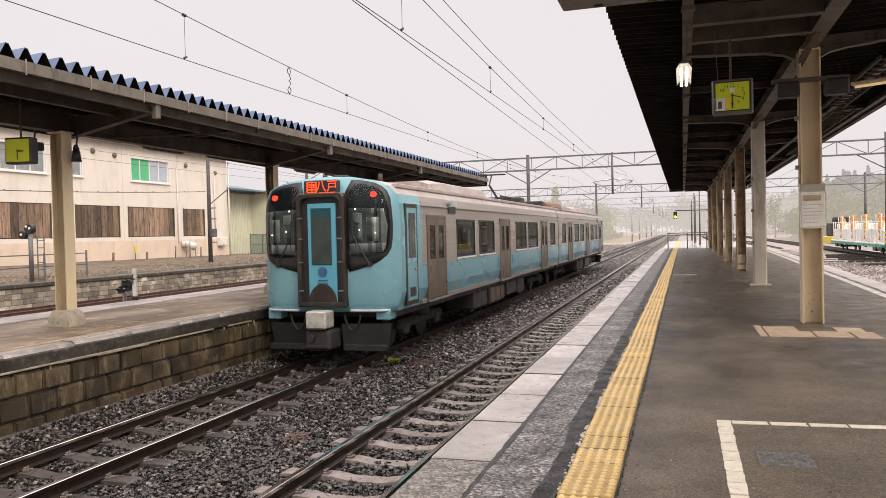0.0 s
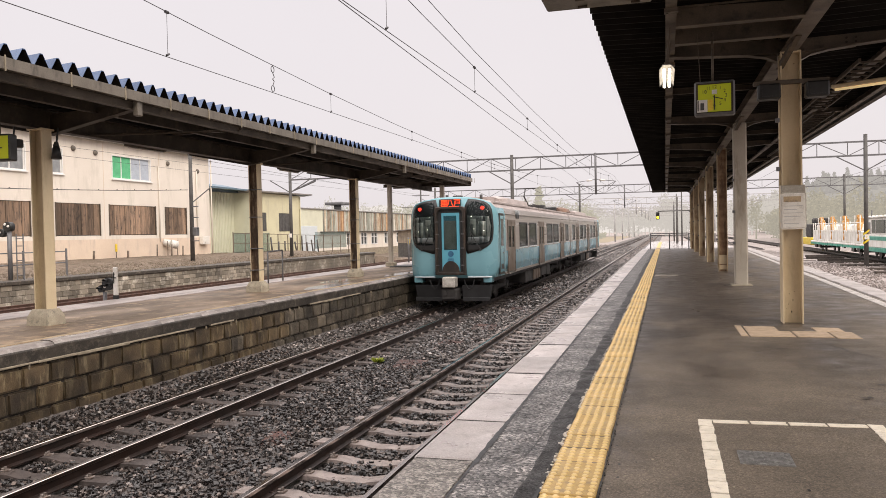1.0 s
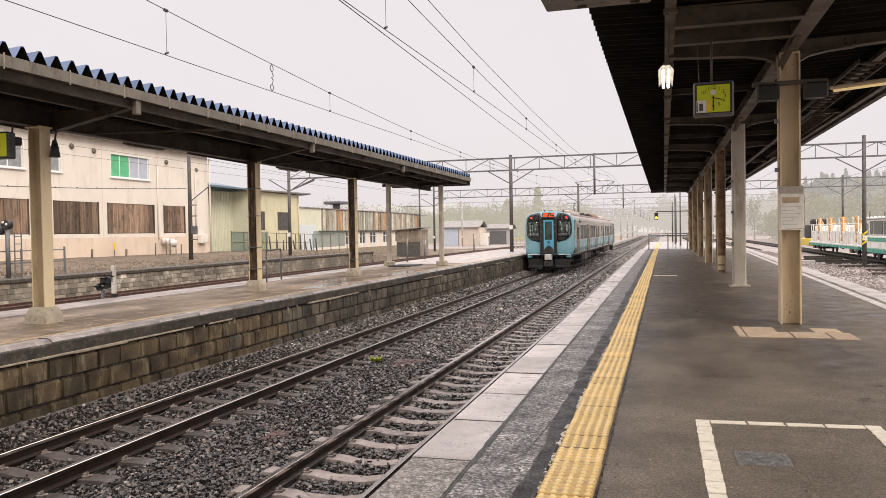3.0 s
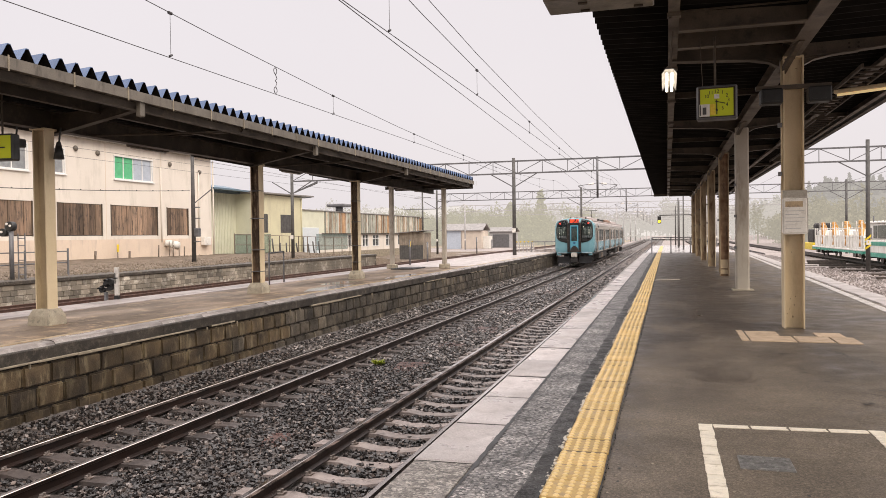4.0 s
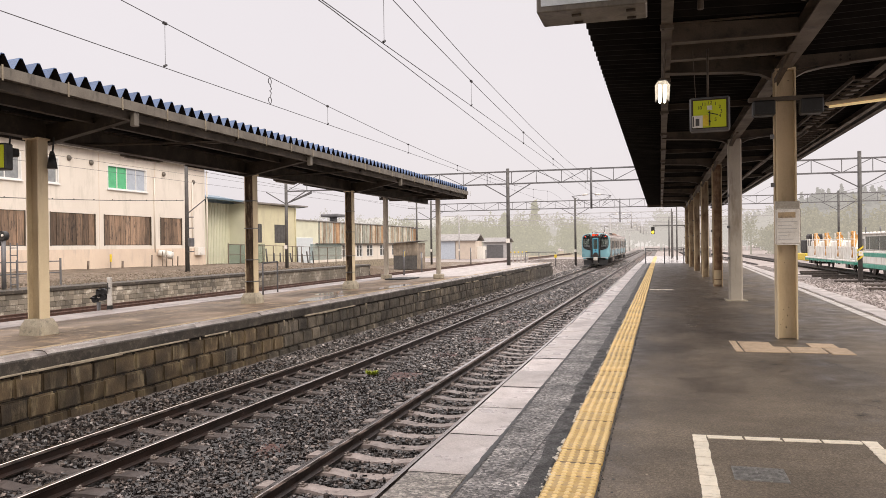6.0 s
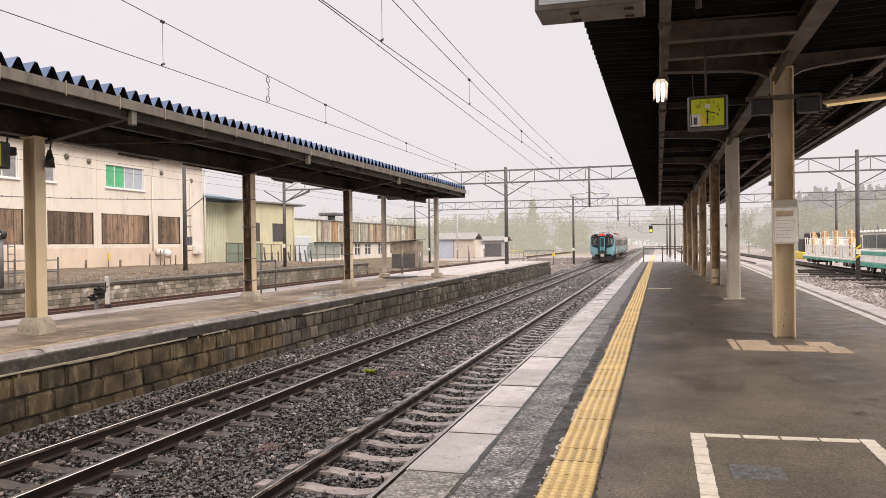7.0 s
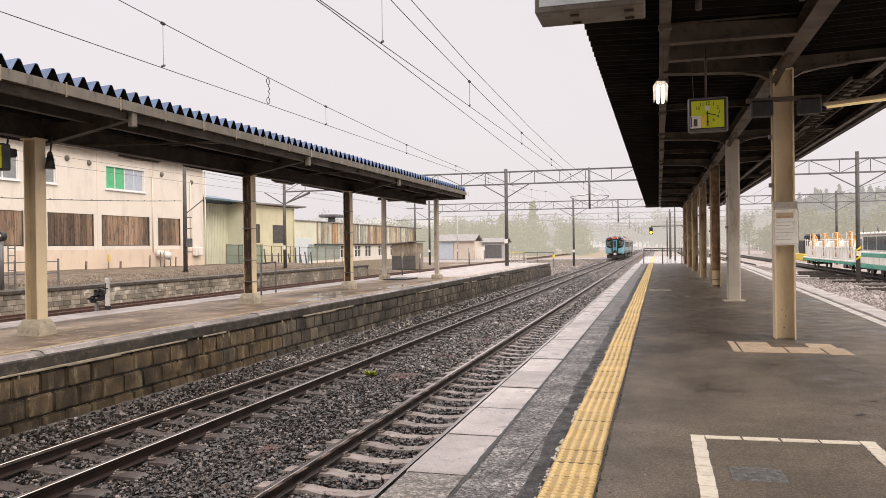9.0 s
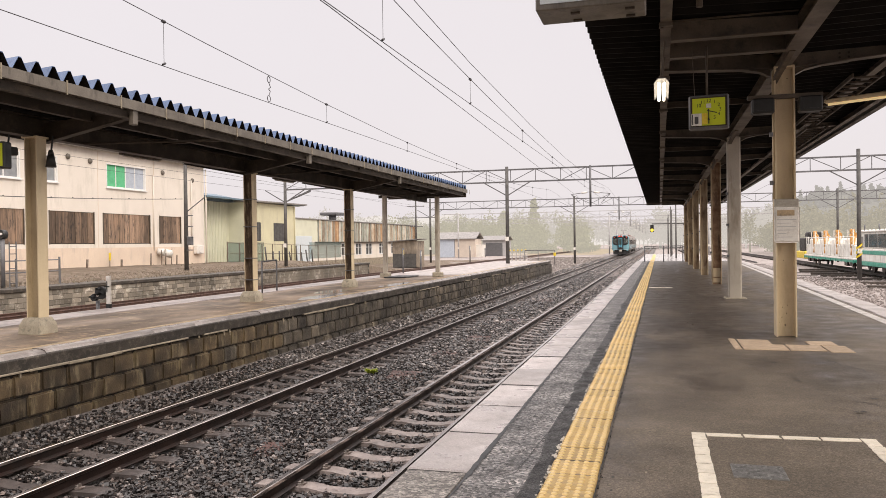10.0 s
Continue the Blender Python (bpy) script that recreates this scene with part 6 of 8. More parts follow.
bar(bm, (-3.2, -20, 3.84), (-3.25, 7.3, 3.87), 0.0055, 5)
bar(bm, (-3.25, 7.3, 3.87), (-3.74, 23.7, 3.87), 0.0055, 5)
bar(bm, (-3.74, 23.7, 3.87), (-4.6, 52, 3.95), 0.0055, 5)
tagged(part("contact_wire", bm, M_WIRE), "dark second contact wire drawing aside over the near track", "wire", "overhead wires")
# looped jumper between the wires
bm = B()
for zc in (4.03, 4.37):
    ring = [Vector((-6.65, 12.25 + 0.055 * math.cos(a), zc + 0.055 * math.sin(a))) for a in np.linspace(0, 2 * math.pi, 15)]
    for p, q in zip(ring, ring[1:]):
        bar(bm, p, q, 0.007, 5)
for (ya, za), (yb, zb_) in (((12.25, 3.97), (12.25, 3.98)), ((12.25, 4.085), (12.30, 4.17)), ((12.30, 4.17), (12.24, 4.20)), ((12.24, 4.20), (12.31, 4.24)), ((12.31, 4.24), (12.25, 4.315)), ((12.25, 4.425), (12.25, 4.45))):
    bar(bm, (-6.65, ya, za), (-6.65, yb, zb_), 0.007, 5)
tagged(part("jumper_wire", bm, M_WIRE), "looped jumper wire joining two wires", "wire")
wire_run("feeder_wire", -3.25, [(-20, 5.5), (4, 5.0), (10, 4.81), (13.4, 4.66), (20, 4.52), (28, 4.46), (40, 4.6), (52, 5.0), (72, 4.6), (91, 5.1), (128, 5.1)], 0.006, "dark feeder wire above the near track")
for a, b in (((-22.1, -20, 4.6), (-22.1, 52, 4.7)), ((5.9, 40, 4.5), (5.9, 200, 4.6)), ((10.2, 30, 4.2), (10.2, 200, 4.6)), ((15.2, 30, 4.5), (15.2, 200, 4.6)), ((-24, -10, 5.3), (-24, 91, 5.4))):
    bm = B()
    bar(bm, a, b, 0.007, 5)
    tagged(part("contact_wire", bm, M_WIRE), "dark wire above a yard track", "wire", "overhead wires")

# ---- low stone wall, bank and old siding platform ----
wall2 = thing("stone_wall", "low wall of pale weathered stone blocks along the siding", "wall", kind="structure", at=(-25, 0, 0))
M_WALL2 = pbr("pale_wall_block", (0.34, 0.295, 0.235), (0.17, 0.145, 0.115), 0.8, scale=0.9, fine=40, bump=0.4, c3=(0.62, 0.57, 0.49), pieces=0.5, stain=(0.45, 0.45, 1.3))
bm = B()
box(bm, -1.2, -0.06, -10, 64, -1.32, -0.33)
part("wall_core", bm, M_JOINT, wall2)
bm = B()
box(bm, -1.6, 0.05, -10, 64, -0.33, -0.17, 0.02)
part("wall_coping", bm, M_COPING, wall2, "dark flat coping along the wall")
STONES2 = []
for wd in (0.34, 0.45, 0.56):
    bm = B()
    box(bm, -0.10, -0.02, 0.006, wd - 0.006, 0.006, 0.219, 0.012)
    STONES2.append((wd, mesh_of(bm, M_WALL2)))
rest = B()
for row in range(4):
    y, k = 11.5 - 0.2 * (row % 2), 0
    while y < 63.5:
        wd, me = random.choice(STONES2)
        if k < 75:
            ob = new("wall_stone", me)
            ob.parent = wall2
            ob.matrix_basis = pose(random.uniform(-0.012, 0.0), y, -0.555 - 0.225 * row)
        else:
            box(rest, -0.1, -0.025, y + 0.006, y + wd - 0.006, -0.549 - 0.225 * row, -0.336 - 0.225 * row)
        y += wd
        k += 1
tagged(part("far_wall_stones", rest, M_WALL2, wall2), kind="stuff")
bm = B()
rows = []
for j in range(90):
    y = -10 + j * 1.5
    rows.append([bm.verts.new((x, y, (z + 1.3) * min(1, max(0.0, (76 - y) / 14)) - 1.3 + 0.10 * noise.noise(Vector((x * 0.5, y * 0.5, 3))))) for x, z in ((-25.15, -1.4), (-25.5, -0.24), (-27, -0.16), (-29, -0.05), (-31.5, 0.12), (-34.0, 0.25 - 0.006 * max(0, y - 35)), (-60, 0.3 - 0.012 * max(0, y - 35)))])
for r, s in zip(rows, rows[1:]):
    for i in range(len(r) - 1):
        bm.faces.new((r[i], r[i + 1], s[i + 1], s[i]))
tagged(part("earth_bank", bm, M_EARTH), "bare brown earth bank with sparse grass", "ground", kind="structure")
bm = B()
for k in range(3500):
    y = random.uniform(16, 62)
    x = random.choice((random.uniform(-34.5, -32.5), random.uniform(-34, -26), random.uniform(-26.8, -25.9)))
    z = -0.1 + (-25.7 - x) * 0.04
    h = random.uniform(0.03, 0.10)
    a = random.uniform(0, 3.14)
    w = Vector((math.cos(a), math.sin(a), 0)) * random.uniform(0.006, 0.018)
    p = Vector((x, y, z - 0.08))
    q = p + Vector((random.uniform(-0.1, 0.1), random.uniform(-0.1, 0.1), h))
    bm.faces.new([bm.verts.new(v) for v in (p - w, p + w, q)])
M_GRASS = pbr("dry_grass", (0.13, 0.10, 0.055), (0.075, 0.07, 0.032), 0.8, scale=2, bump=0.1)
tagged(part("bank_grass", bm, M_GRASS), "sparse dry grass on the bank", "grass", kind="stuff")
bm = B()
for k in range(2600):
    x, y = random.uniform(-32, -25.8), random.uniform(18, 62)
    s = random.uniform(0.010, 0.034)
    z = -0.15 + (-25.7 - x) * 0.038
    chip(bm, x, y, s * 1.7, z + s * 0.9, z - 0.06)
tagged(part("bank_stones", bm, pbr("bank_stone", (0.25, 0.20, 0.155), (0.12, 0.095, 0.07), 0.85, scale=0.5, bump=0.3)), "scattered stones on the bank", "stones", kind="stuff")


# ---- buildings ----
def wall_with_holes(bm, x0, x1, ys, zs, holes):
    """A wall of thickness x0..x1 cut by openings (y0, y1, z0, z1)."""
    ys = sorted({*ys, *[h[0] for h in holes], *[h[1] for h in holes]})
    zs = sorted({*zs, *[h[2] for h in holes], *[h[3] for h in holes]})
    for a, b in zip(ys, ys[1:]):
        for c, d in zip(zs, zs[1:]):
            if not any(h[0] <= a and b <= h[1] and h[2] <= c and d <= h[3] for h in holes):
                box(bm, x0, x1, a, b, c, d)
    bmesh.ops.remove_doubles(bm, verts=bm.verts[:], dist=0.0005)


FX = -35.0
house = thing("station_office", "two-storey cream rendered building with boarded lower windows", "building", at=(0, 0, 0))
BOARDS = ((30.6, 35.55), (37.45, 41.2), (42.05, 46.8), (47.9, 50.45))
UPPER = ((31.2, 35.35, (M_GREYWIN, M_GREYWIN, M_GREYWIN, M_GREYWIN)), (36.4, 38.15, (M_GREYWIN, M_GREYWIN)), (42.4, 46.4, (M_GREENBLIND, M_GREENBLIND, M_BLUEBLIND, M_BLUEBLIND)))
holes = [(a, b, 1.70, 3.72) for a, b in BOARDS] + [(a, b, 5.44, 7.03) for a, b, _ in UPPER]
bm = B()
wall_with_holes(bm, FX - 0.25, FX, (8, 53.6), (1.45, 7.8), holes)
part("front_wall", bm, M_PUTTY, house, "cream rendered wall with faint stains")
bm = B()
box(bm, FX - 0.25, FX + 0.03, 8, 53.6, -0.4, 1.45)
part("plinth", bm, M_PINK, house, "peach-coloured lower wall")
bm = B()
box(bm, FX - 12, FX - 0.25, 8, 8.2, -0.4, 7.8)
box(bm, FX - 12, FX - 0.25, 53.4, 53.6, -0.4, 7.8)
box(bm, FX - 12.2, FX - 12, 8, 53.6, -0.4, 7.8)
part("side_walls", bm, M_PUTTY, house)
bm = B()
box(bm, FX - 12.5, FX + 0.35, 7.6, 53.9, 7.8, 8.0, 0.03)
part("roof", bm, M_OLDROOF, house, "flat grey roof with a thin edge")
bm = B()
box(bm, FX + 0.35, FX + 0.45, 7.6, 53.9, 7.72, 7.86, 0.02)
part("roof_gutter", bm, M_GUTTER, house)
for a, b in BOARDS:
    bm = B()
    box(bm, FX - 0.2, FX - 0.12, a, b, 1.70, 3.72)
    w = part("boarded_window", bm, M_BLACK, house, "window boarded up with weathered brown planks")
    n = max(3, round((b - a) / 0.55))
    for k in range(n):
        bm = B()
        ya, yb = a + (b - a) * k / n, a + (b - a) * (k + 1) / n
        box(bm, FX - 0.12, FX - 0.05 + random.uniform(0, 0.03), ya + 0.02, yb - 0.012, 1.74, 3.70, 0.008)
        part("plank", bm, M_PLANK, w)
    for y in (a - 0.03, b - 0.03):
        bm = B()
        box(bm, FX - 0.12, FX + 0.04, y, y + 0.07, 1.68, 3.74)
        part("window_frame", bm, M_BEAM, w)
for a, b, blinds in UPPER:
    bm = B()
    for y0, y1, z0, z1 in ((a, b, 5.44, 5.52), (a, b, 6.96, 7.03), (a, a + 0.07, 5.52, 6.96), (b - 0.07, b, 5.52, 6.96)):
        box(bm, FX - 0.14, FX + 0.03, y0, y1, z0, z1)
    w = part("window", bm, M_WHITEFRAME, house, "white-framed upper window with drawn blinds")
    n = len(blinds)
    for k, m in enumerate(blinds):
        ya, yb = a + 0.07 + (b - a - 0.14) * k / n, a + 0.07 + (b - a - 0.14) * (k + 1) / n
        bm = B()
        box(bm, FX - 0.13, FX - 0.09, ya, yb - 0.05, 5.52, 6.96)
        part("pane", bm, m, w)
        bm = B()
        box(bm, FX - 0.12, FX - 0.05, yb - 0.06, yb, 5.52, 6.96)
        part("mullion", bm, M_WHITEFRAME, w)
    bm = B()
    box(bm, FX, FX + 0.12, a - 0.05, b + 0.05, 5.36, 5.44, 0.01)
    part("window_sill", bm, M_WHITEFRAME, w)
for y, z in ((39.0, 7.1), (40.9, 7.0), (48.3, 6.9), (52.0, 6.6)):
    bm = B()
    bmesh.ops.create_uvsphere(bm, u_segments=12, v_segments=8, radius=0.18)
    for v in bm.verts:
        v.co = Vector((FX + 0.02 + max(0, v.co.x) * 0.9, y + v.co.y, z + v.co.z))
    part("vent_hood", bm, M_GUTTER, house, "grey domed vent hood")
for y in (47.2, 51.8):
    bm = B()
    bar(bm, (FX + 0.06, y, 1.2 if y < 50 else 2.0), (FX + 0.06, y, 6.6), 0.05, 8)
    part("downpipe", bm, M_PUTTY, house)
for y in (28, 30.3, 36.4, 41.6, 47.3):
    bm = B()
    box(bm, FX, FX + 0.012, y, y + 0.03, 1.45, 7.7)
    part("wall_joint", bm, M_PINK, house)
bm = B()
box(bm, FX + 0.05, FX + 0.4, 52.0, 52.9, 0.9, 1.55, 0.03)
bar(bm, (FX + 0.4, 52.45, 1.22), (FX + 0.43, 52.45, 1.22), 0.24, 16)
tagged(part("air_conditioner", bm, M_WHITE), "white outdoor air-conditioner unit on the wall", "air conditioner")
duct = thing("exhaust_duct", "short white exhaust duct on thin legs at the wall's foot", "duct", at=(FX + 0.35, 47.9, 0.95))
bm = B()
bar(bm, (-0.3, -0.35, 0.2), (0.1, -0.1, 0.12), 0.22, 14, 0.26)
bar(bm, (0.1, -0.1, 0.12), (0.32, 0.35, -0.02), 0.26, 14, 0.30)
part("elbow", bm, M_WHITE, duct)
# Black disc over the closed end, for the shade inside the duct.
bm = B()
bar(bm, (0.32, 0.35, -0.02), (0.33, 0.37, -0.026), 0.25, 14)
part("mouth", bm, M_BLACK, duct, "black disc for the shade in the open mouth")
for y in (-0.55, 0.6):
    bm = B()
    bar(bm, (0.2, y, -1.0), (0.2, y, 0.3), 0.03, 6)
    part("leg", bm, M_FENCE, duct)

bm = B()
bar(bm, (FX + 0.6, 41.9, -0.1), (FX + 0.6, 41.9, 0.75), 0.03, 6)
box(bm, FX + 0.55, FX + 0.65, 41.84, 41.98, 0.62, 1.12, 0.02, 1)
tagged(part("marker_stake", bm, [M_FENCE, M_AMBER]), "thin stake with a yellow sleeve before the wall", "stake")

annex = thing("annex", "single-storey pale yellow annex with a slate-blue roof", "building")
bm = B()
wall_with_holes(bm, FX - 0.2, FX, (60.0, 69.3), (-1.35, 5.35), [(61.4, 62.6, 1.9, 3.6), (65.0, 67.4, 1.87, 3.6)])
part("front_wall", bm, M_LIME, annex, "pale yellow clad wall")
bm = B()
box(bm, FX - 9, FX - 0.2, 69.1, 69.3, -0.5, 5.35)
part("end_wall", bm, M_LIME, annex)
bm = B()
box(bm, FX - 1.9, FX - 1.7, 53.6, 60, -0.4, 5.3)
box(bm, FX - 1.7, FX, 59.85, 60.0, -0.4, 5.3)
part("recessed_wall", bm, M_LIME2, annex, "pale green ribbed cladding")
for k in range(26):
    bm = B()
    y = 53.75 + k * 0.24
    box(bm, FX - 1.7, FX - 1.66, y, y + 0.1, -0.3, 5.3)
    part("cladding_rib", bm, M_LIME2, annex)
for a, b in ((61.4, 62.6), (65.0, 67.4)):
    bm = B()
    box(bm, FX - 0.18, FX - 0.06, a, b, 1.87, 3.6)
    w = part("boarded_window", bm, M_BLACK, annex, "dark boarded window")
    for k in range(4):
        bm = B()
        box(bm, FX - 0.06, FX + 0.02, a + (b - a) * k / 4 + 0.02, a + (b - a) * (k + 1) / 4 - 0.01, 1.9, 3.57)
        part("plank", bm, M_POLE, w)
bm = B()
sweep(bm, [(-0.6, 5.28), (0.5, 5.38), (0.5, 5.5), (-0.6, 5.4)], [((FX, 59, 0), (1, 0, 0)), ((FX, 71.2, 0.12), (1, 0, 0))])
part("eave", bm, M_OLDROOF, annex, "thin grey eave")
bm = B()
sweep(bm, [(-9.5, 6.0), (0.2, 5.42), (0.2, 5.55), (-9.5, 6.2)], [((FX, 53.7, 0), (1, 0, 0)), ((FX, 71, 0), (1, 0, 0))])
sweep(bm, [(-3.0, 5.35), (-1.4, 5.35), (-1.4, 5.75), (-3.0, 6.1)], [((FX, 53.7, 0), (1, 0, 0)), ((FX, 60.2, 0), (1, 0, 0))])
part("roof", bm, M_SLATEROOF, annex, "slate-blue metal roof")
bm = B()
bar(bm, (FX + 0.08, 69.2, -0.3), (FX + 0.08, 69.2, 5.3), 0.06, 8)
part("downpipe", bm, M_LIME, annex)
bm = B()
bar(bm, (FX + 0.08, 53.75, -0.1), (FX + 0.08, 53.75, 7.6), 0.06, 8)
part("downpipe", bm, M_PUTTY, annex)

shop = thing("warehouse", "long low warehouse with rust-streaked corrugated upper wall", "building")
WX = -38.0
bm = B()
wall_with_holes(bm, WX - 0.2, WX, (74.5, 118.3), (-1.2, 1.9), [(87.7, 90.0, 0.1, 1.7), (92.4, 94.5, 0.1, 1.7), (96.0, 98.3, 0.1, 1.7), (101, 103.4, 0.1, 1.7), (106, 108.2, 0.1, 1.7)])
part("lower_wall", bm, M_PUTTY, shop, "pinkish-cream lower wall")
bm = B()
box(bm, WX - 0.15, WX + 0.03, 74.5, 118.3, -1.35, -0.35)
part("plinth", bm, M_LEDGE, shop)
bm = B()
box(bm, WX - 0.2, WX, 74.5, 81, 1.9, 4.5)
part("upper_wall", bm, M_LIME2, shop, "pale cladding")
bm = B()
box(bm, WX - 14, WX - 0.2, 118.1, 118.3, -1.2, 4.3)
part("end_wall", bm, M_LIME2, shop, "pale cladding")
bm = B()
box(bm, WX - 0.02, WX + 0.06, 75.4, 79.4, -0.9, 2.5, 0.02)
part("shutter", bm, M_PALE, shop, "pale roller shutter")
for k in range(92):
    bm = B()
    y = 81.0 + k * 0.405
    box(bm, WX - 0.1, WX + 0.02 + 0.03 * (k % 2), y, y + 0.38, 1.86, 4.36)
    part("corrugated_sheet", bm, M_CORRS[random.choice((0, 0, 1, 1, 1, 2, 3))], shop)
bm = B()
box(bm, WX - 0.2, WX + 0.35, 80.2, 118.5, 1.74, 1.86, 0.02)
part("canopy_strip", bm, M_BEAMDARK, shop, "dark thin ledge over the windows")
bm = B()
sweep(bm, [(-14, 4.9), (0.15, 4.38), (0.15, 4.48), (-14, 5.0)], [((WX, 74.3, 0), (1, 0, 0)), ((WX, 118.5, 0), (1, 0, 0))])
part("roof", bm, M_OLDROOF, shop)
bm = B()
bar(bm, (WX - 3, 92, 4.4), (WX - 3, 92, 5.5), 0.5, 10)
box(bm, WX - 4.2, WX - 1.8, 90.6, 93.4, 5.3, 5.7, 0.1)
part("roof_ventilator", bm, M_STEELGREY, shop)
for a, b in ((87.7, 90.0), (92.4, 94.5), (96.0, 98.3), (101, 103.4), (106, 108.2)):
    bm = B()
    box(bm, WX - 0.15, WX - 0.1, a, b, 0.1, 1.7)
    w = part("window", bm, M_DARKWIN, shop, "dark window with white glazing bars")
    m = (a + b) / 2
    for y0, y1, z0, z1 in ((a, b, 0.1, 0.2), (a, b, 1.6, 1.7), (a, a + 0.1, 0.2, 1.6), (b - 0.1, b, 0.2, 1.6), (m - 0.05, m + 0.05, 0.2, 1.6), (a + 0.1, m - 0.05, 1.1, 1.16), (m + 0.05, b - 0.1, 1.1, 1.16)):
        bm = B()
        box(bm, WX - 0.12, WX + 0.03, y0, y1, z0, z1)
        part("glazing_bar", bm, M_WHITEFRAME, w)

shed = thing("shed", "small dark board shed with a sloping roof", "shed", at=(-29.9, 84, 0))
bm = B()
box(bm, 0, 2.9, 0, 3, -1.25, 1.8)
part("shed_core", bm, M_SHEDWOOD, shed)
for k in range(11):
    bm = B()
    box(bm, 0.0 + k * 0.262, 0.252 + k * 0.262, -0.05, 0, 0.35, 1.85)
    part("board", bm, M_SHEDWOOD, shed)
    bm = B()
    box(bm, 0.0 + k * 0.262, 0.252 + k * 0.262, -0.03, 0, -1.25, 0.33)
    part("board", bm, M_POLE, shed, "charred dark board")
bm = B()
sweep(bm, [(-0.4, 1.72), (3.2, 1.98), (3.2, 2.06), (-0.4, 1.80)], [((0, -0.4, 0), (1, 0, 0)), ((0, 3.3, 0), (1, 0, 0))])
part("roof", bm, M_OLDROOF, shed)

# Far walls: peach dulled and grey paled, the haze before them painted in.
for name, x0, x1, y, zb, ze, zr, m, lab in (("small_house", -43.3, -35.4, 148, -1.3, 2.3, 3.6, M_FARPEACH, "small low house with peach and blue-grey walls and a grey roof"), ("far_shed", -36.5, -31.5, 160, -1.3, 2.0, 2.9, M_PALEGREY, "distant grey open-fronted shed")):
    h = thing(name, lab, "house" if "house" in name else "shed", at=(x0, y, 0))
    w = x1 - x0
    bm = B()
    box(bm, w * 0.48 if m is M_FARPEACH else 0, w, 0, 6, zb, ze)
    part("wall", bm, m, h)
    if m is M_FARPEACH:
        bm = B()
        box(bm, 0, w * 0.47, 0, 6, zb, ze)
        part("garage_wall", bm, M_BLUEBLIND, h, "blue-grey shutter wall")
        bm = B()
        box(bm, w, w + 1.3, 1, 4, zb, 1.2)
        part("lean_to", bm, M_WHITE, h)
    else:
        # Darker sheet on the wall stands for the shade inside the open front.
        bm = B()
        box(bm, 0.7, w - 0.7, -0.02, 0.0, zb, 1.5)
        part("opening", bm, M_STEELGREY, h)
    bm = B()
    sweep(bm, [(-0.4, ze), (3.0, zr), (6.4, ze), (6.4, ze + 0.14), (3.0, zr + 0.16), (-0.4, ze + 0.14)], [((-0.4, 0, 0), (0, 1, 0)), ((w + 0.4, 0, 0), (0, 1, 0))])
    part("roof", bm, M_OLDROOF, h)


# ---- poles, fences and signals ----
def utility_pole(x, y, z0, z1, arms, label, r=0.17):
    p = thing("utility_pole", label, "pole", "poles", at=(x, y, z0))
    h = z1 - z0
    bm = B()
    bar(bm, (0, 0, -0.2), (0, 0, h), r, 12, r * 0.65)
    part("pole", bm, M_POLE, p)
    for z, w in arms:
        bm = B()
        box(bm, -w, w, -0.05, 0.05, z - z0 - 0.05, z - z0 + 0.05)
        a = part("crossarm", bm, M_STEELGREY, p)
        for s in (-0.9, -0.3, 0.3, 0.9):
            bm = B()
            bar(bm, (s * w, 0, z - z0 + 0.05), (s * w, 0, z - z0 + 0.2), 0.04, 6)
            part("insulator", bm, M_WHITE, a)
    return p


pp = utility_pole(-29.15, 42.6, 0.0, 9.0, (), "dark wooden pole with steps and small boxes", r=0.145)
for z in (1.2, 2.0, 2.7, 3.4):
    bm = B()
    box(bm, 0.1, 0.45, -0.1, 0.1, z, z + 0.06)
    part("step_bracket", bm, M_STEELGREY, pp)
bm = B()
box(bm, 0.12, 0.45, -0.15, 0.15, 1.55, 2.1, 0.03)
part("pole_box", bm, M_STEELGREY, pp)
bm = B()
bar(bm, (0.1, 0, 3.7), (1.2, 0.3, 4.6), 0.035)
part("stay", bm, M_STEELGREY, pp)
q = utility_pole(-37, 115, -1.0, 8.9, ((8.4, 1.4), (7.4, 1.4), (5.6, 3.2), (4.2, 1.2)), "dark utility pole with several crossarms")
bm = B()
for s in (-0.6, 0, 0.6):
    bar(bm, (-27, 52 + s * 0.02, 4.7), (-24.9, 52 + s * 0.02, 5.5 + s * 0.1), 0.04)
tagged(part("line_bracket", bm, M_STEELGREY), "steel bracket arm on a gantry post", "bracket")
# low wire on the pole, with bird-like clips
bm = B()
prev = None
for k in range(40):
    y = 14 + k * 0.73
    q = Vector((-29.3, y, 4.03 + 0.03 * (y - 33) + 0.0012 * (y - 30) ** 2))
    if prev:
        bar(bm, prev, q, 0.02, 5)
    if k % 2 == 0:
        bar(bm, q, q + Vector((0, 0, 0.05)), 0.035, 5)
    prev = q
tagged(part("cable", bm, M_POLE), "sagging dark cable with clips across the building", "cable")
for za, zb_ in ((6.55, 7.1),):
    bm = B()
    bar(bm, (-29.22, 42.6, za), (-37 + (za - 6.4), 115, zb_), 0.012, 5)
    tagged(part("power_line", bm, M_WIRE), "thin dark power line past the buildings", "wire")


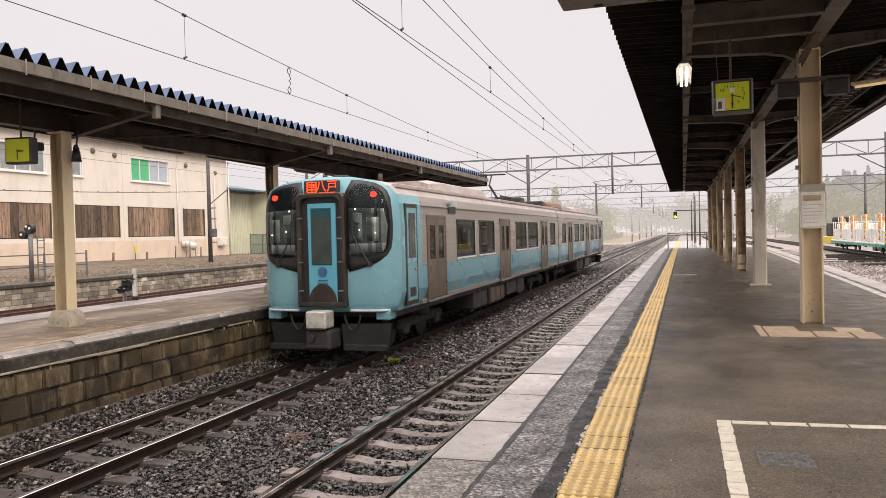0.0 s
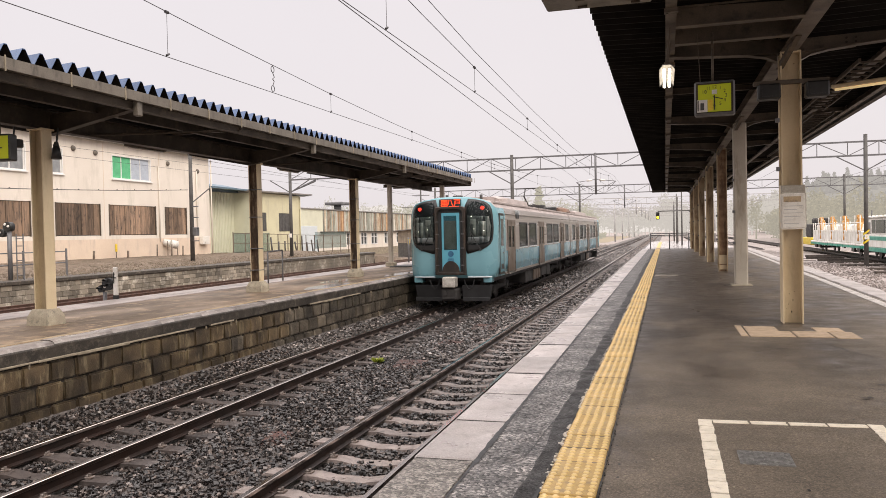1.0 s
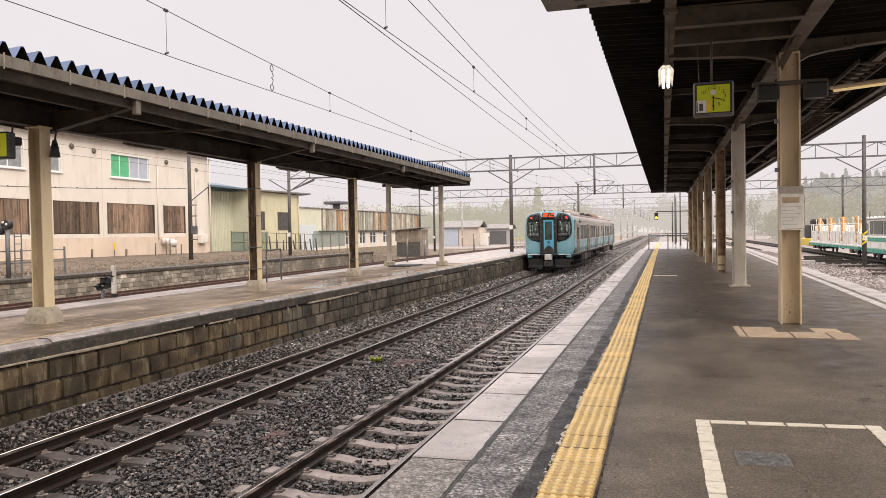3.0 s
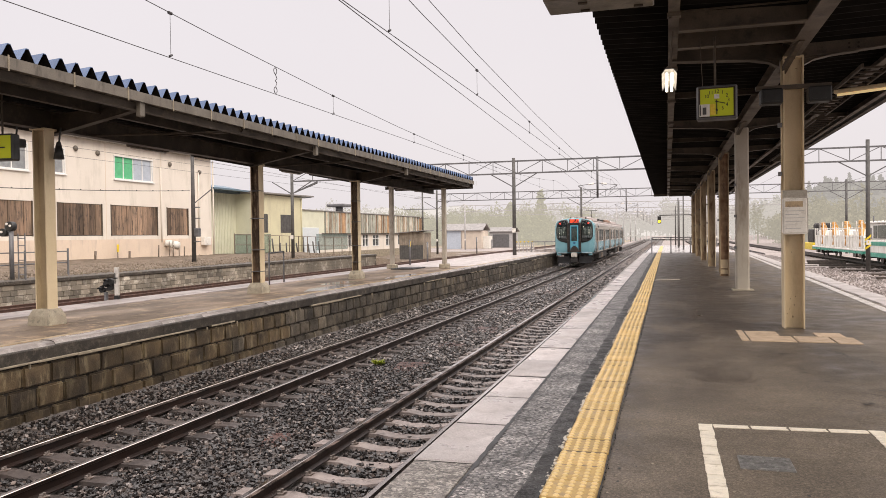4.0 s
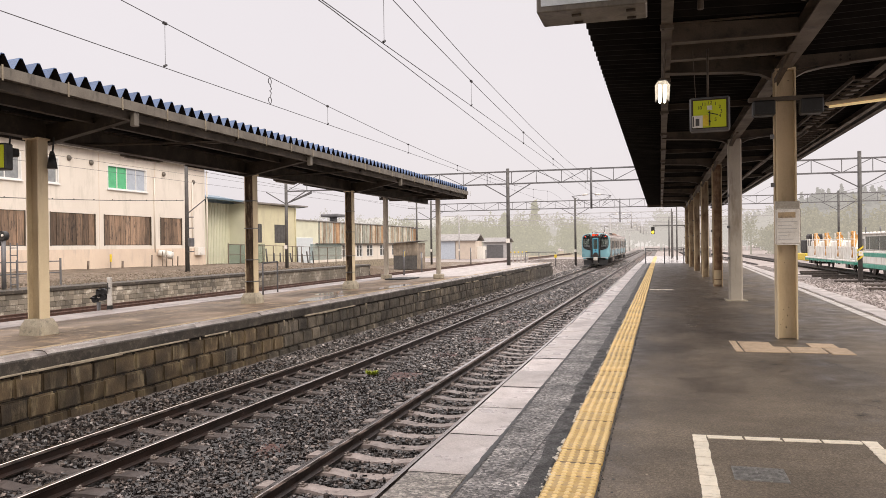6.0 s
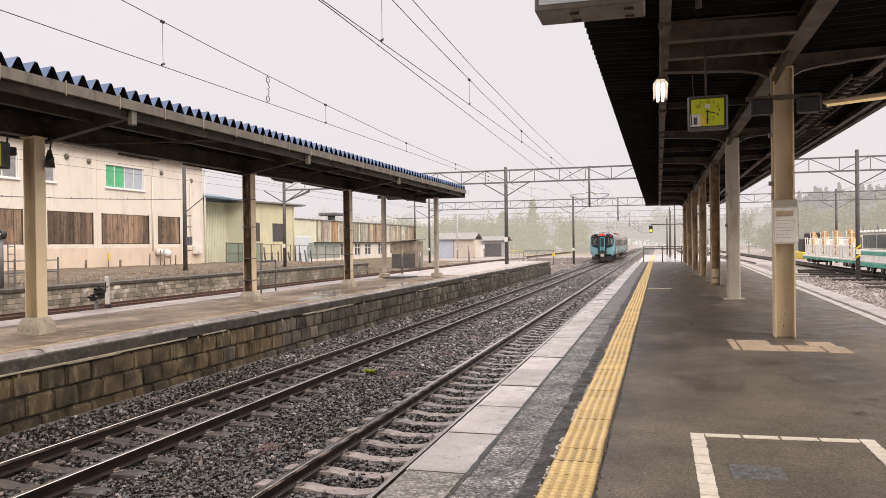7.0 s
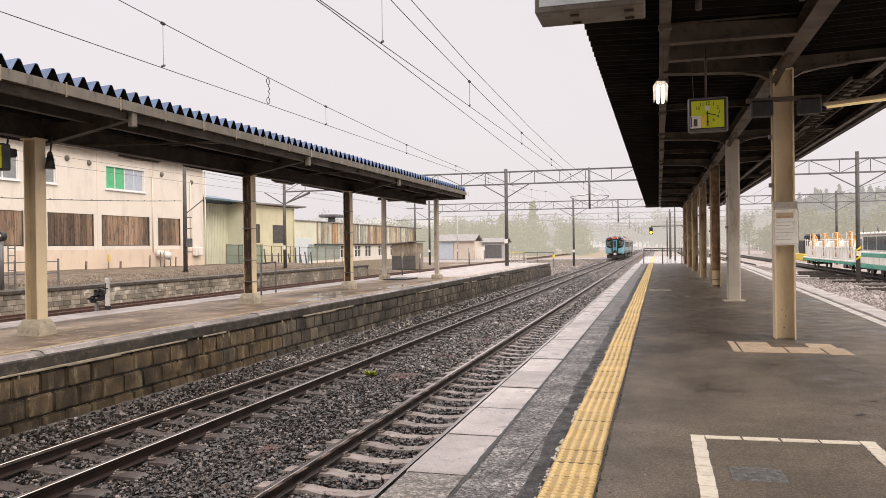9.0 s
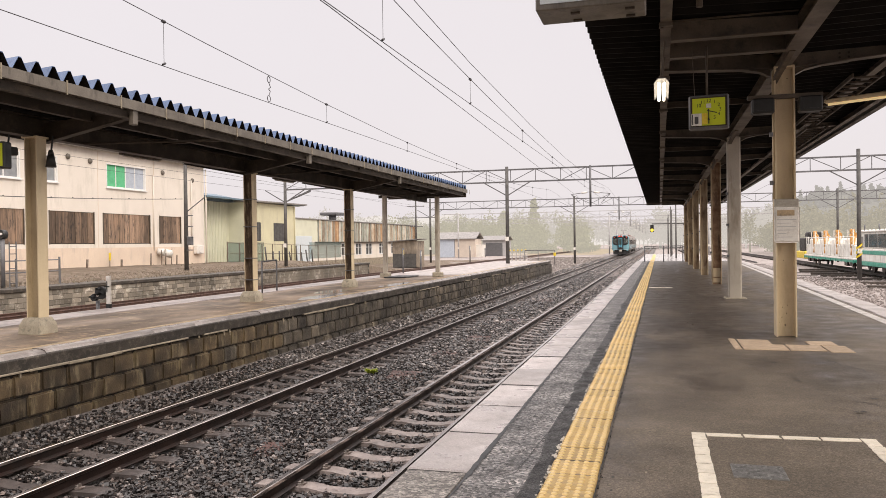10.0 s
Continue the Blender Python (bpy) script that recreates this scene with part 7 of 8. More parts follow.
def fence(points, h, rails, step, material, name, label):
    f = thing(name, label, "fence")
    for a, b in zip(points, points[1:]):
        a, b = Vector(a), Vector(b)
        n = max(1, round((b - a).length / step))
        for k in range(n + 1):
            p = a + (b - a) * k / n
            bm = B()
            bar(bm, p - Vector((0, 0, 0.15)), p + Vector((0, 0, h * random.uniform(0.96, 1.04))), 0.045, 6)
            part("fence_post", bm, material, f)
        for r in rails:
            bm = B()
            bar(bm, a + Vector((0, 0, r)), b + Vector((0, 0, r)), 0.025, 6)
            part("fence_rail", bm, material, f)
    return f


for y, z, h in ((38.9, 0.3, 0.45), (42.0, 0.22, 0.46), (44.98, 0.16, 0.86), (46.6, 0.12, 0.88), (47.9, 0.12, 0.76), (35.6, 0.3, 0.5)):
    bm = B()
    bar(bm, (-33.6, y, z - 0.25), (-33.58, y + 0.02, z + h), 0.07 if h < 0.6 else 0.045, 7)
    tagged(part("fence_stake", bm, M_FENCE), "short rusty steel stake of an old fence", "stake", "stakes before the building")
fence([(-26.1, 14, -0.17), (-26.1, 28.5, -0.17)], 1.2, (1.1, 0.6), 2.4, M_STEELGREY, "pipe_railing", "grey pipe railing along the low wall")
mf = fence([(-33.8, 55, 0.1), (-33.8, 70, -0.2), (-33.5, 80, -0.4)], 1.7, (1.65, 0.8), 1.9, M_FENCE, "mesh_fence", "rusty post fence before the annex")
M_MESH = glassy("green_wire_mesh", (0.20, 0.27, 0.25), 0.6, 0.82)
for a, b in ((55, 61), (70.2, 78)):
    bm = B()
    box(bm, -33.84, -33.82, a, b, 0.1, 1.75)
    part("mesh_panel", bm, M_MESH, mf, "pale green wire-mesh fence panel")
for k in range(9):
    bm = B()
    y = 60.4 + k * 1.15
    bar(bm, (-33.2, y, -0.3), (-33.2 + random.uniform(-0.1, 0.1), y + random.uniform(-0.25, 0.25), 1.0 + random.uniform(-0.3, 0.5)), 0.07, 7)
    tagged(part("old_stake", bm, M_POLE), "leaning dark wooden stake", "stake", "stakes before the annex")

# dwarf signal and white marker on the far platform's edge
sg_ = thing("dwarf_signal", "black dwarf signal with round lamps on a short pole", "signal", at=(-12.60, 15.1, -0.07))
bm = B()
bar(bm, (-0.15, 0, -0.4), (-0.15, 0, 0.25), 0.045, 8)
part("stem", bm, M_STEELGREY, sg_)
for x, z, r in ((-0.06, 0.43, 0.15), (-0.25, 0.32, 0.085)):
    bm = B()
    bar(bm, (x, -0.03, z), (x, 0.06, z), r, 20)
    head = part("lamp_head", bm, M_BLACK, sg_, "round black lamp housing")
    for a in (100, 220, 340) if r > 0.1 else (90,):
        cx, cz = x + 0.55 * r * math.cos(radians(a)) * (r > 0.1), z + 0.55 * r * math.sin(radians(a)) * (r > 0.1)
        bm = B()
        n = 10
        for k in range(n):
            t0, t1 = math.pi * k / n, math.pi * (k + 1) / n
            bm.faces.new([bm.verts.new((cx + 0.05 * math.cos(t), y, cz + 0.05 * math.sin(t))) for t, y in ((t0, -0.03), (t1, -0.03), (t1, -0.13), (t0, -0.13))])
        part("lamp_hood", bm, M_BLACK, head)
        bm = B()
        bar(bm, (cx, -0.045, cz), (cx, -0.03, cz), 0.035, 12)
        part("lens", bm, M_WHITE if a == 220 else M_DARKWIN, head)
mk = thing("marker_post", "white marker post with a black cross and black foot", "marker", at=(-12.44, 15.1, -0.02))
bm = B()
box(bm, -0.055, 0.055, -0.03, 0.03, 0.12, 0.78, 0.008)
part("board", bm, M_WHITE, mk)
bm = B()
box(bm, -0.06, 0.06, -0.035, 0.035, 0.0, 0.12)
box(bm, -0.09, 0.045, -0.04, -0.03, 0.52, 0.545)
box(bm, -0.035, -0.015, -0.04, -0.03, 0.4, 0.66)
part("foot", bm, M_BLACK, mk)
cs = thing("colour_signal", "black railway signal with lit lamps on a ladder post", "signal", at=(-26.0, 25.3, -0.17))
bm = B()
bar(bm, (0, 0, -0.1), (0, 0, 2.2), 0.09, 10)
part("post", bm, M_STEELGREY, cs)
bm = B()
bar(bm, (0, -0.12, 2.2), (0, 0.12, 2.2), 0.2, 20)
part("signal_head", bm, M_BLACK, cs)
bm = B()
bar(bm, (-0.35, -0.12, 1.95), (-0.35, 0.12, 1.95), 0.17, 20)
bar(bm, (-0.35, 0, 1.95), (0, 0, 1.95), 0.04, 8)
part("signal_head", bm, M_BLACK, cs)
for x, z in ((-0.08, 2.3), (0.09, 2.22), (-0.36, 1.97)):
    bm = B()
    bar(bm, (x, -0.16, z), (x, -0.12, z), 0.05, 12)
    part("lens", bm, M_WHITE, cs)
bm = B()
for s in (0.35, 0.7):
    bar(bm, (s, 0, 0), (s, 0, 1.9), 0.025)
for k in range(6):
    bar(bm, (0.35, 0, 0.2 + 0.3 * k), (0.7, 0, 0.2 + 0.3 * k), 0.018)
part("ladder", bm, M_STEELGREY, cs)
# rails, pit and small posts on the far platform
hr = thing("handrail", "grey bent-pipe handrail on the far platform", "handrail", at=(-11.5, 20.6, 0))
bm = B()
bar(bm, (0, 0, 0), (0, 0, 0.95), 0.025, 8)
bar(bm, (0, 0, 0.95), (-0.1, 1.1, 0.97), 0.025, 8)
bar(bm, (-0.1, 1.1, 0.97), (-0.1, 1.1, 0), 0.025, 8)
part("pipe", bm, M_STEELGREY, hr)
bm = B()
box(bm, -11.2, -10.2, 30.3, 32.0, -0.01, 0.05, 0.01)
box(bm, -11.1, -10.3, 30.4, 31.9, 0.05, 0.055)
tagged(part("pit_frame", bm, M_BLACK), "dark low pit cover on the platform", "cover")
for x, y, h, col in ((-12.0, 35.2, 1.25, M_AMBER), (-12.3, 39, 1.1, M_WHITE), (-26.8, 109, 2.4, M_WHITE), (-34.2, 152, 2.6, M_AMBER), (-33.3, 148, 1.8, M_STEELGREY)):
    p = thing("trackside_post", "thin trackside post with a small coloured head", "post", "trackside posts", at=(x, y, -0.02 if y < 60 else -1.3))
    bm = B()
    bar(bm, (0, 0, 0), (0, 0, h), 0.045 if y < 60 else 0.09, 8)
    part("stem", bm, M_STEELGREY, p)
    bm = B()
    r = 0.05 if y < 60 else 0.10
    box(bm, -r, r, -r * 0.5, r * 0.5, h * 0.72, h * 0.95, 0.02)
    part("head", bm, col, p)
# barrier and stacked trestles by the line beyond the far platform
br = thing("barrier_rail", "grey pipe barrier with a square lamp at its end", "barrier", at=(-15.75, 92, -1.25))
for x in (0, 1.6, 3.6):
    bm = B()
    bar(bm, (x, 0, 0), (x, 0, 1.75), 0.05, 8)
    part("post", bm, M_STEELGREY, br)
bm = B()
bar(bm, (0, 0, 1.75), (3.6, 0, 1.75), 0.05, 8)
part("rail", bm, M_STEELGREY, br)
bm = B()
box(bm, 3.46, 3.74, -0.1, 0.1, 1.05, 1.45, 0.04)
part("lamp_box", bm, M_AMBER, br)
for k in range(5):
    tr = thing("trestle", "grey and white striped trestle with a yellow top", "trestle", "trestles by the line", at=(-17.75 + 0.40 * k, 92 + 0.5 * k, -1.25))
    for s in (0, 0.34):
        bm = B()
        bar(bm, (s, 0, 0), (s * 0.8, 0, 1.75), 0.045, 6)
        part("leg", bm, M_PALEGREY, tr)
    for z in (0.45, 0.85, 1.25):
        bm = B()
        box(bm, -0.04, 0.36, -0.03, 0.03, z, z + 0.13)
        part("board", bm, M_WHITE, tr)
    bm = B()
    box(bm, 0.03, 0.24, -0.05, 0.05, 1.68, 1.85, 0.03)
    part("top_bar", bm, M_AMBER, tr)
# fence at the end of the near platform, and the hanging signal
gf = thing("end_barrier", "grey steel pipe barrier across the platform's end", "barrier", at=(-1.0, 54.2, 0))
for x in (0, 1.25, 2.5):
    bm = B()
    bar(bm, (x, 0, 0), (x, 0, 1.08), 0.035, 8)
    part("post", bm, M_STEELGREY, gf)
for z in (1.07, 0.95):
    bm = B()
    bar(bm, (0, 0, z), (2.5, 0, z), 0.028, 8)
    part("rail", bm, M_STEELGREY, gf)
hs = thing("hanging_signal", "small hanging signal showing yellow", "signal", at=(-0.55, 60, 0))
bm = B()
bar(bm, (2.5, 0, -0.4), (2.5, 0, 2.75), 0.06, 8)
bar(bm, (0, 0, 2.72), (2.5, 0, 2.72), 0.04, 8)
part("arm", bm, M_POLE, hs)
bm = B()
box(bm, -0.13, 0.13, -0.1, 0.1, 2.1, 2.65, 0.03)
part("signal_head", bm, M_BLACK, hs)
bm = B()
bar(bm, (0, -0.14, 2.25), (0, -0.1, 2.25), 0.10, 14)
part("yellow_lamp", bm, glow("signal_yellow", (1.0, 0.75, 0.05), 2.0), hs, "glowing yellow lamp")
for y, x in ((66, 1.3), (74, 1.0), (82, 1.2), (95, 1.0), (110, 1.1)):
    utility_pole(x, y, -0.4 if y < 84 else -1.2, 4.6, (), "dark slim pole beyond the platform's end", r=0.075)

# ---- fittings under the near canopy ----
ck = thing("platform_clock", "square double-faced clock with a glowing yellow-green dial", "clock", at=(0.625, 10.4, 3.05), rz=-4)
bm = B()
box(bm, -0.245, 0.245, -0.10, 0.10, -0.215, 0.215, 0.02)
part("case", bm, M_STEELGREY, ck, "grey metal case")
bm = B()
box(bm, -0.215, 0.215, -0.106, -0.098, -0.185, 0.185, 0.003)
M_DIAL = glow("dial_lit", (0.44, 0.48, 0.01), 0.07)
part("dial", bm, M_DIAL, ck, "yellow-green dial")
# Dark strips added round the dial for the dim rim of its backlight.
for x0, x1, z0, z1 in ((-0.218, -0.198, -0.188, 0.188), (0.198, 0.218, -0.188, 0.188), (-0.198, 0.198, 0.170, 0.188), (-0.198, 0.198, -0.188, -0.176)):
    bm = B()
    box(bm, x0, x1, -0.110, -0.104, z0, z1)
    part("bezel", bm, M_BEAMDARK, ck, "dark strip for the backlit dial's dim rim")
for k in range(12):
    a = radians(90 - 30 * (k + 1))
    if k + 1 in (7, 8, 9):
        continue
    lettering("numeral", str(k + 1), 0.062, pose(0.140 * math.cos(a), -0.108, 0.02 + 0.115 * math.sin(a), 90, 0, 0), M_BLACK, ck)
bm = B()
box(bm, -0.21, -0.085, -0.112, -0.107, -0.175, -0.02)
part("sticker", bm, M_WHITE, ck, "pale sticker with an emblem")
bm = B()
box(bm, -0.17, -0.125, -0.115, -0.112, -0.15, -0.06)
box(bm, -0.205, -0.19, -0.115, -0.112, -0.16, -0.03)
part("sticker_mark", bm, M_POLE, ck)
bm = B()
box(bm, -0.082, -0.015, -0.112, -0.107, -0.16, -0.02)
part("sticker_yellow", bm, M_AMBER, ck)
bm = B()
box(bm, -0.03, 0.03, -0.112, -0.107, 0.045, 0.10)
part("dial_mark", bm, M_WHITE, ck)
bm = B()
box(bm, -0.006, 0.006, -0.118, -0.112, -0.155, 0.03)
part("minute_hand", bm, M_BLACK, ck)
bm = B()
v = [bm.verts.new((x, -0.117, z)) for x, z in ((-0.02, 0.006), (0.10, -0.028), (0.10, -0.016), (-0.02, 0.018))]
bm.faces.new(v)
part("hour_hand", bm, M_BLACK, ck)
bm = B()
bar(bm, (-0.02, 0, 0.21), (-0.02, 0, 0.85), 0.014, 8)
bar(bm, (-0.17, 0, 0.21), (-0.2, 0, 0.85), 0.004, 6)
part("hanger", bm, M_BEAM, ck)

lf = thing("tube_lamp", "hanging twin-tube lamp with a grey reflector, lit", "lamp", at=(0.045, 10.2, 3.44))
for x in (-0.033, 0.033):
    bm = B()
    bar(bm, (x, 0.02, -0.01), (x, 1.22, -0.01), 0.019, 12)
    part("tube", bm, glow("tube_light", (1.0, 0.90, 0.72), 5.0), lf, "glowing fluorescent tube")
bm = B()
for pts in (((-0.095, -0.01), (-0.05, 0.05), (0.05, 0.05), (0.095, -0.01), (0.095, 0.0), (0.055, 0.06), (-0.055, 0.06), (-0.095, 0.0)),):
    along_y(bm, list(pts), 0, 0.0, 1.24, 0)
part("reflector", bm, M_STEELGREY, lf, "grey sheet-metal reflector")
bm = B()
box(bm, -0.035, 0.035, 0.1, 1.1, 0.06, 0.11, 0.01)
for y in (0.15, 1.05):
    bar(bm, (0, y, 0.1), (0.05, y, 0.56), 0.012, 6)
part("housing", bm, M_BEAM, lf)

sb = thing("sign_box", "hanging illuminated sign box, its pale underside stained", "sign", at=(-0.77, 5.02, 2.93), rz=0)
bm = B()
box(bm, 0, 0.70, 0, 0.34, 0, 0.42, 0.008)
part("case", bm, M_GUTTER, sb)
bm = B()
box(bm, 0.03, 0.67, -0.006, 0.0, 0.04, 0.39)
part("face", bm, M_PALE, sb)
bm = B()
for x in (0.25, 0.6):
    for y in (0.1, 0.27):
        box(bm, x - 0.03, x + 0.03, y - 0.012, y + 0.012, -0.012, 0.0)
part("catch", bm, M_BEAMDARK, sb)
bm = B()
for x in (0.1, 0.6):
    bar(bm, (x, 0.17, 0.42), (x, 0.17, 1.3), 0.015, 6)
part("hanger", bm, M_BEAM, sb)

nb = thing("notice_board", "pale grey notice plate with a yellow heading, fixed to a post", "notice", at=(1.76, 11.90, 1.36))
bm = B()
box(bm, -0.17, 0.17, 0.0, 0.03, 0.0, 0.53, 0.025)
part("plate", bm, M_WHITE, nb)
bm = B()
box(bm, -0.16, 0.16, 0.01, 0.05, 0.50, 0.63, 0.006)
part("backing", bm, pbr("grey_tape", (0.36, 0.33, 0.28), (0.3, 0.27, 0.23), 0.5, scale=5, bump=0.05), nb)
bm = B()
box(bm, -0.13, 0.10, -0.004, 0.0, 0.39, 0.47)
part("heading", bm, M_FADEDY, nb)
for k, w in enumerate((0.25, 0.18, 0.25, 0.22, 0.12, 0.2)):
    bm = B()
    box(bm, -0.13, -0.13 + w, -0.003, 0.0, 0.33 - 0.05 * k, 0.337 - 0.05 * k)
    part("text_bar", bm, M_PALEGREY, nb)
for x, s in ((1.45, -1), (2.08, 1)):
    sp = thing("loudspeaker", "black horn loudspeaker box on a bar", "loudspeaker", "loudspeakers", at=(x, 11.9, 3.36))
    bm = B()
    box(bm, -0.15, 0.15, -0.1, 0.12, -0.14, 0.08, 0.02)
    part("case", bm, M_BLACK, sp)
    bm = B()
    box(bm, -0.1, 0.1, -0.106, -0.1, -0.1, 0.04)
    part("grille", bm, M_BLACK, sp)
bm = B()
box(bm, 1.25, 2.25, 11.93, 11.99, 3.44, 3.50)
tagged(part("speaker_bar", bm, M_BEAM), "steel bar across the post carrying loudspeakers", "bar")
yb = thing("side_lamp", "lit tube lamp on the far side under the canopy", "lamp", at=(2.75, 14.4, 3.72), rz=-31)
bm = B()
box(bm, 0, 1.6, -0.05, 0.05, 0.0, 0.07, 0.015)
part("housing", bm, M_CREAM, yb)
bm = B()
bar(bm, (0.05, 0, -0.02), (1.55, 0, -0.02), 0.022, 10)
part("tube", bm, glow("tube_warm", (1.0, 0.78, 0.42), 0.35), yb)
# ladder-like cable tray along the canopy's far half
for k0 in range(3):
    tray = thing("cable_tray", "ladder-shaped steel cable tray under the canopy", "cable tray", "cable trays", at=(2.75 + 0.32 * k0, 12.5 + 5.5 * k0, 3.78))
    for x in (0, 0.4):
        bm = B()
        box(bm, x, x + 0.03, 0, 5.0, 0, 0.06)
        part("side_rail", bm, M_BEAMDARK, tray)
    for k in range(14):
        bm = B()
        box(bm, 0.03, 0.4, 0.15 + 0.35 * k, 0.18 + 0.35 * k, 0.01, 0.04)
        part("rung", bm, M_BEAMDARK, tray)
# fittings of the far canopy
fc = thing("platform_clock", "square yellow-green clock hanging from the far canopy", "clock", at=(-9.57, 9.2, 2.82), rz=10)
bm = B()
box(bm, -0.22, 0.22, -0.09, 0.09, -0.2, 0.2, 0.02)
part("case", bm, M_BLACK, fc)
bm = B()
box(bm, -0.19, 0.19, -0.096, -0.088, -0.17, 0.17)
part("dial", bm, M_DIAL, fc)
bm = B()
box(bm, -0.006, 0.006, -0.104, -0.098, -0.14, 0.02)
box(bm, 0.0, 0.1, -0.104, -0.098, -0.02, 0.0)
part("clock_pointers", bm, M_BLACK, fc)
bm = B()
bar(bm, (0, 0, 0.2), (0, 0, 0.85), 0.015, 6)
part("hanger", bm, M_BEAMDARK, fc)
for x, y, z, tall in ((-10.24, 10.1, 3.02, False), (-9.80, 10.55, 2.95, True)):
    sp = thing("loudspeaker", "black drop-shaped loudspeaker under the far canopy" if tall else "black box loudspeaker under the far canopy", "loudspeaker", "loudspeakers", at=(x, y, z))
    bm = B()
    if tall:
        bar(bm, (0, 0, -0.17), (0, 0, 0.05), 0.085, 12, 0.05)
        bar(bm, (0, 0, 0.05), (0, 0, 0.12), 0.05, 12, 0.03)
    else:
        box(bm, -0.11, 0.11, -0.1, 0.12, -0.07, 0.07, 0.02)
        bar(bm, (0, -0.13, 0), (0, -0.1, 0), 0.055, 12)
    part("horn", bm, M_BLACK, sp)
    bm = B()
    bar(bm, (0, 0.0, 0.05), (0, 0.05, 0.36), 0.015, 6)
    part("bracket", bm, M_BLACK, sp)
bm = B()
box(bm, LC - 0.06, LC + 0.06, 10.52, 10.6, 1.75, 1.92, 0.02)
tagged(part("switch_box", bm, M_STEELGREY), "small grey switch box on a post", "switch box")
for y in (13.8, 20.5):
    fl = thing("canopy_lamp", "unlit dark strip lamp under the far canopy", "lamp", "strip lamps", at=(-11.0, y, 3.40))
    bm = B()
    box(bm, -0.07, 0.07, 0, 1.3, 0, 0.07, 0.015)
    part("housing", bm, M_BEAMDARK, fl)
    bm = B()
    bar(bm, (0, 0.05, -0.02), (0, 1.25, -0.02), 0.018, 8)
    part("tube", bm, M_WHITE, fl)

# ---- yard on the right ----
M_TEAL = pbr("teal_paint", (0.05, 0.33, 0.24), (0.04, 0.27, 0.20), 0.45, scale=2, bump=0.05)
M_YWHITE = pbr("wagon_white", (0.84, 0.83, 0.79), (0.74, 0.72, 0.67), 0.45, scale=1.5, bump=0.05, c3=(0.58, 0.53, 0.45), streak=1)
M_ORANGE = pbr("orange_hopper", (0.60, 0.30, 0.07), (0.45, 0.21, 0.05), 0.5, scale=3, bump=0.1, c3=(0.62, 0.5, 0.34))
cabv = thing("works_vehicle", "white and teal railway works vehicle with a glazed cab", "works vehicle", at=(15.2, 50, -1.05))
bm = B()
box(bm, -1.35, 1.35, 0, 12, 0.84, 1.75, 0.05)
box(bm, -1.3, 1.3, 4.0, 11.8, 1.75, 2.9, 0.06)
part("body", bm, M_YWHITE, cabv)
bm = B()
box(bm, -1.37, 1.37, -0.02, 12.02, 0.55, 0.84, 0.03)
part("stripe", bm, M_TEAL, cabv, "teal frame and stripe")
bm = B()
box(bm, -1.375, 1.375, -0.03, 12.03, 1.35, 1.62, 0.02)
part("stripe", bm, M_TEAL, cabv, "teal stripe below the windows")
bm = B()
for y in (4.6, 7.4, 11.2):
    bar(bm, (-1.0, y, 3.0), (-1.0, y, 3.45), 0.05, 8)
part("exhaust", bm, M_STEELGREY, cabv)
for y0, y1 in ((4.2, 6.4), (6.6, 8.8), (9.0, 9.9)):
    bm = B()
    box(bm, -1.33, -1.28, y0, y1, 1.85, 2.75, 0.01)
    part("window", bm, M_DARKWIN, cabv)
bm = B()
box(bm, -1.33, -1.28, 10.3, 11.3, 1.8, 2.6, 0.01)
part("cab_door", bm, M_OLDROOF, cabv)
bm = B()
box(bm, -1.4, 1.4, 3.8, 12, 2.9, 3.0, 0.02)
for k in range(8):
    box(bm, -1.2, -1.05, 4.2 + k, 4.35 + k, 3.0, 3.08)
part("roof", bm, M_YWHITE, cabv)
for y in (1.6, 4.2, 8.0, 10.6):
    bm = B()
    for s in (-0.6, 0.5):
        bar(bm, (s, y, 0.43), (s + 0.1, y, 0.43), 0.43, 20)
    bar(bm, (-0.6, y, 0.43), (0.6, y, 0.43), 0.08, 10)
    part("wheelset", bm, M_RUST, cabv)
wg = thing("hopper_wagon", "long teal flat wagon carrying white hoppers with orange chutes", "wagon", at=(15.2, 63, -1.05))
bm = B()
box(bm, -1.3, 1.3, 0, 20.4, 0.66, 0.86, 0.03)
for k in range(11):
    box(bm, -1.33, -1.3, 0.2 + 2 * k, 0.35 + 2 * k, 0.6, 0.86)
part("frame", bm, M_TEAL, wg)
bm = B()
box(bm, -1.32, 1.32, 0, 20.4, 0.86, 1.0, 0.03)
part("deck", bm, M_YWHITE, wg)
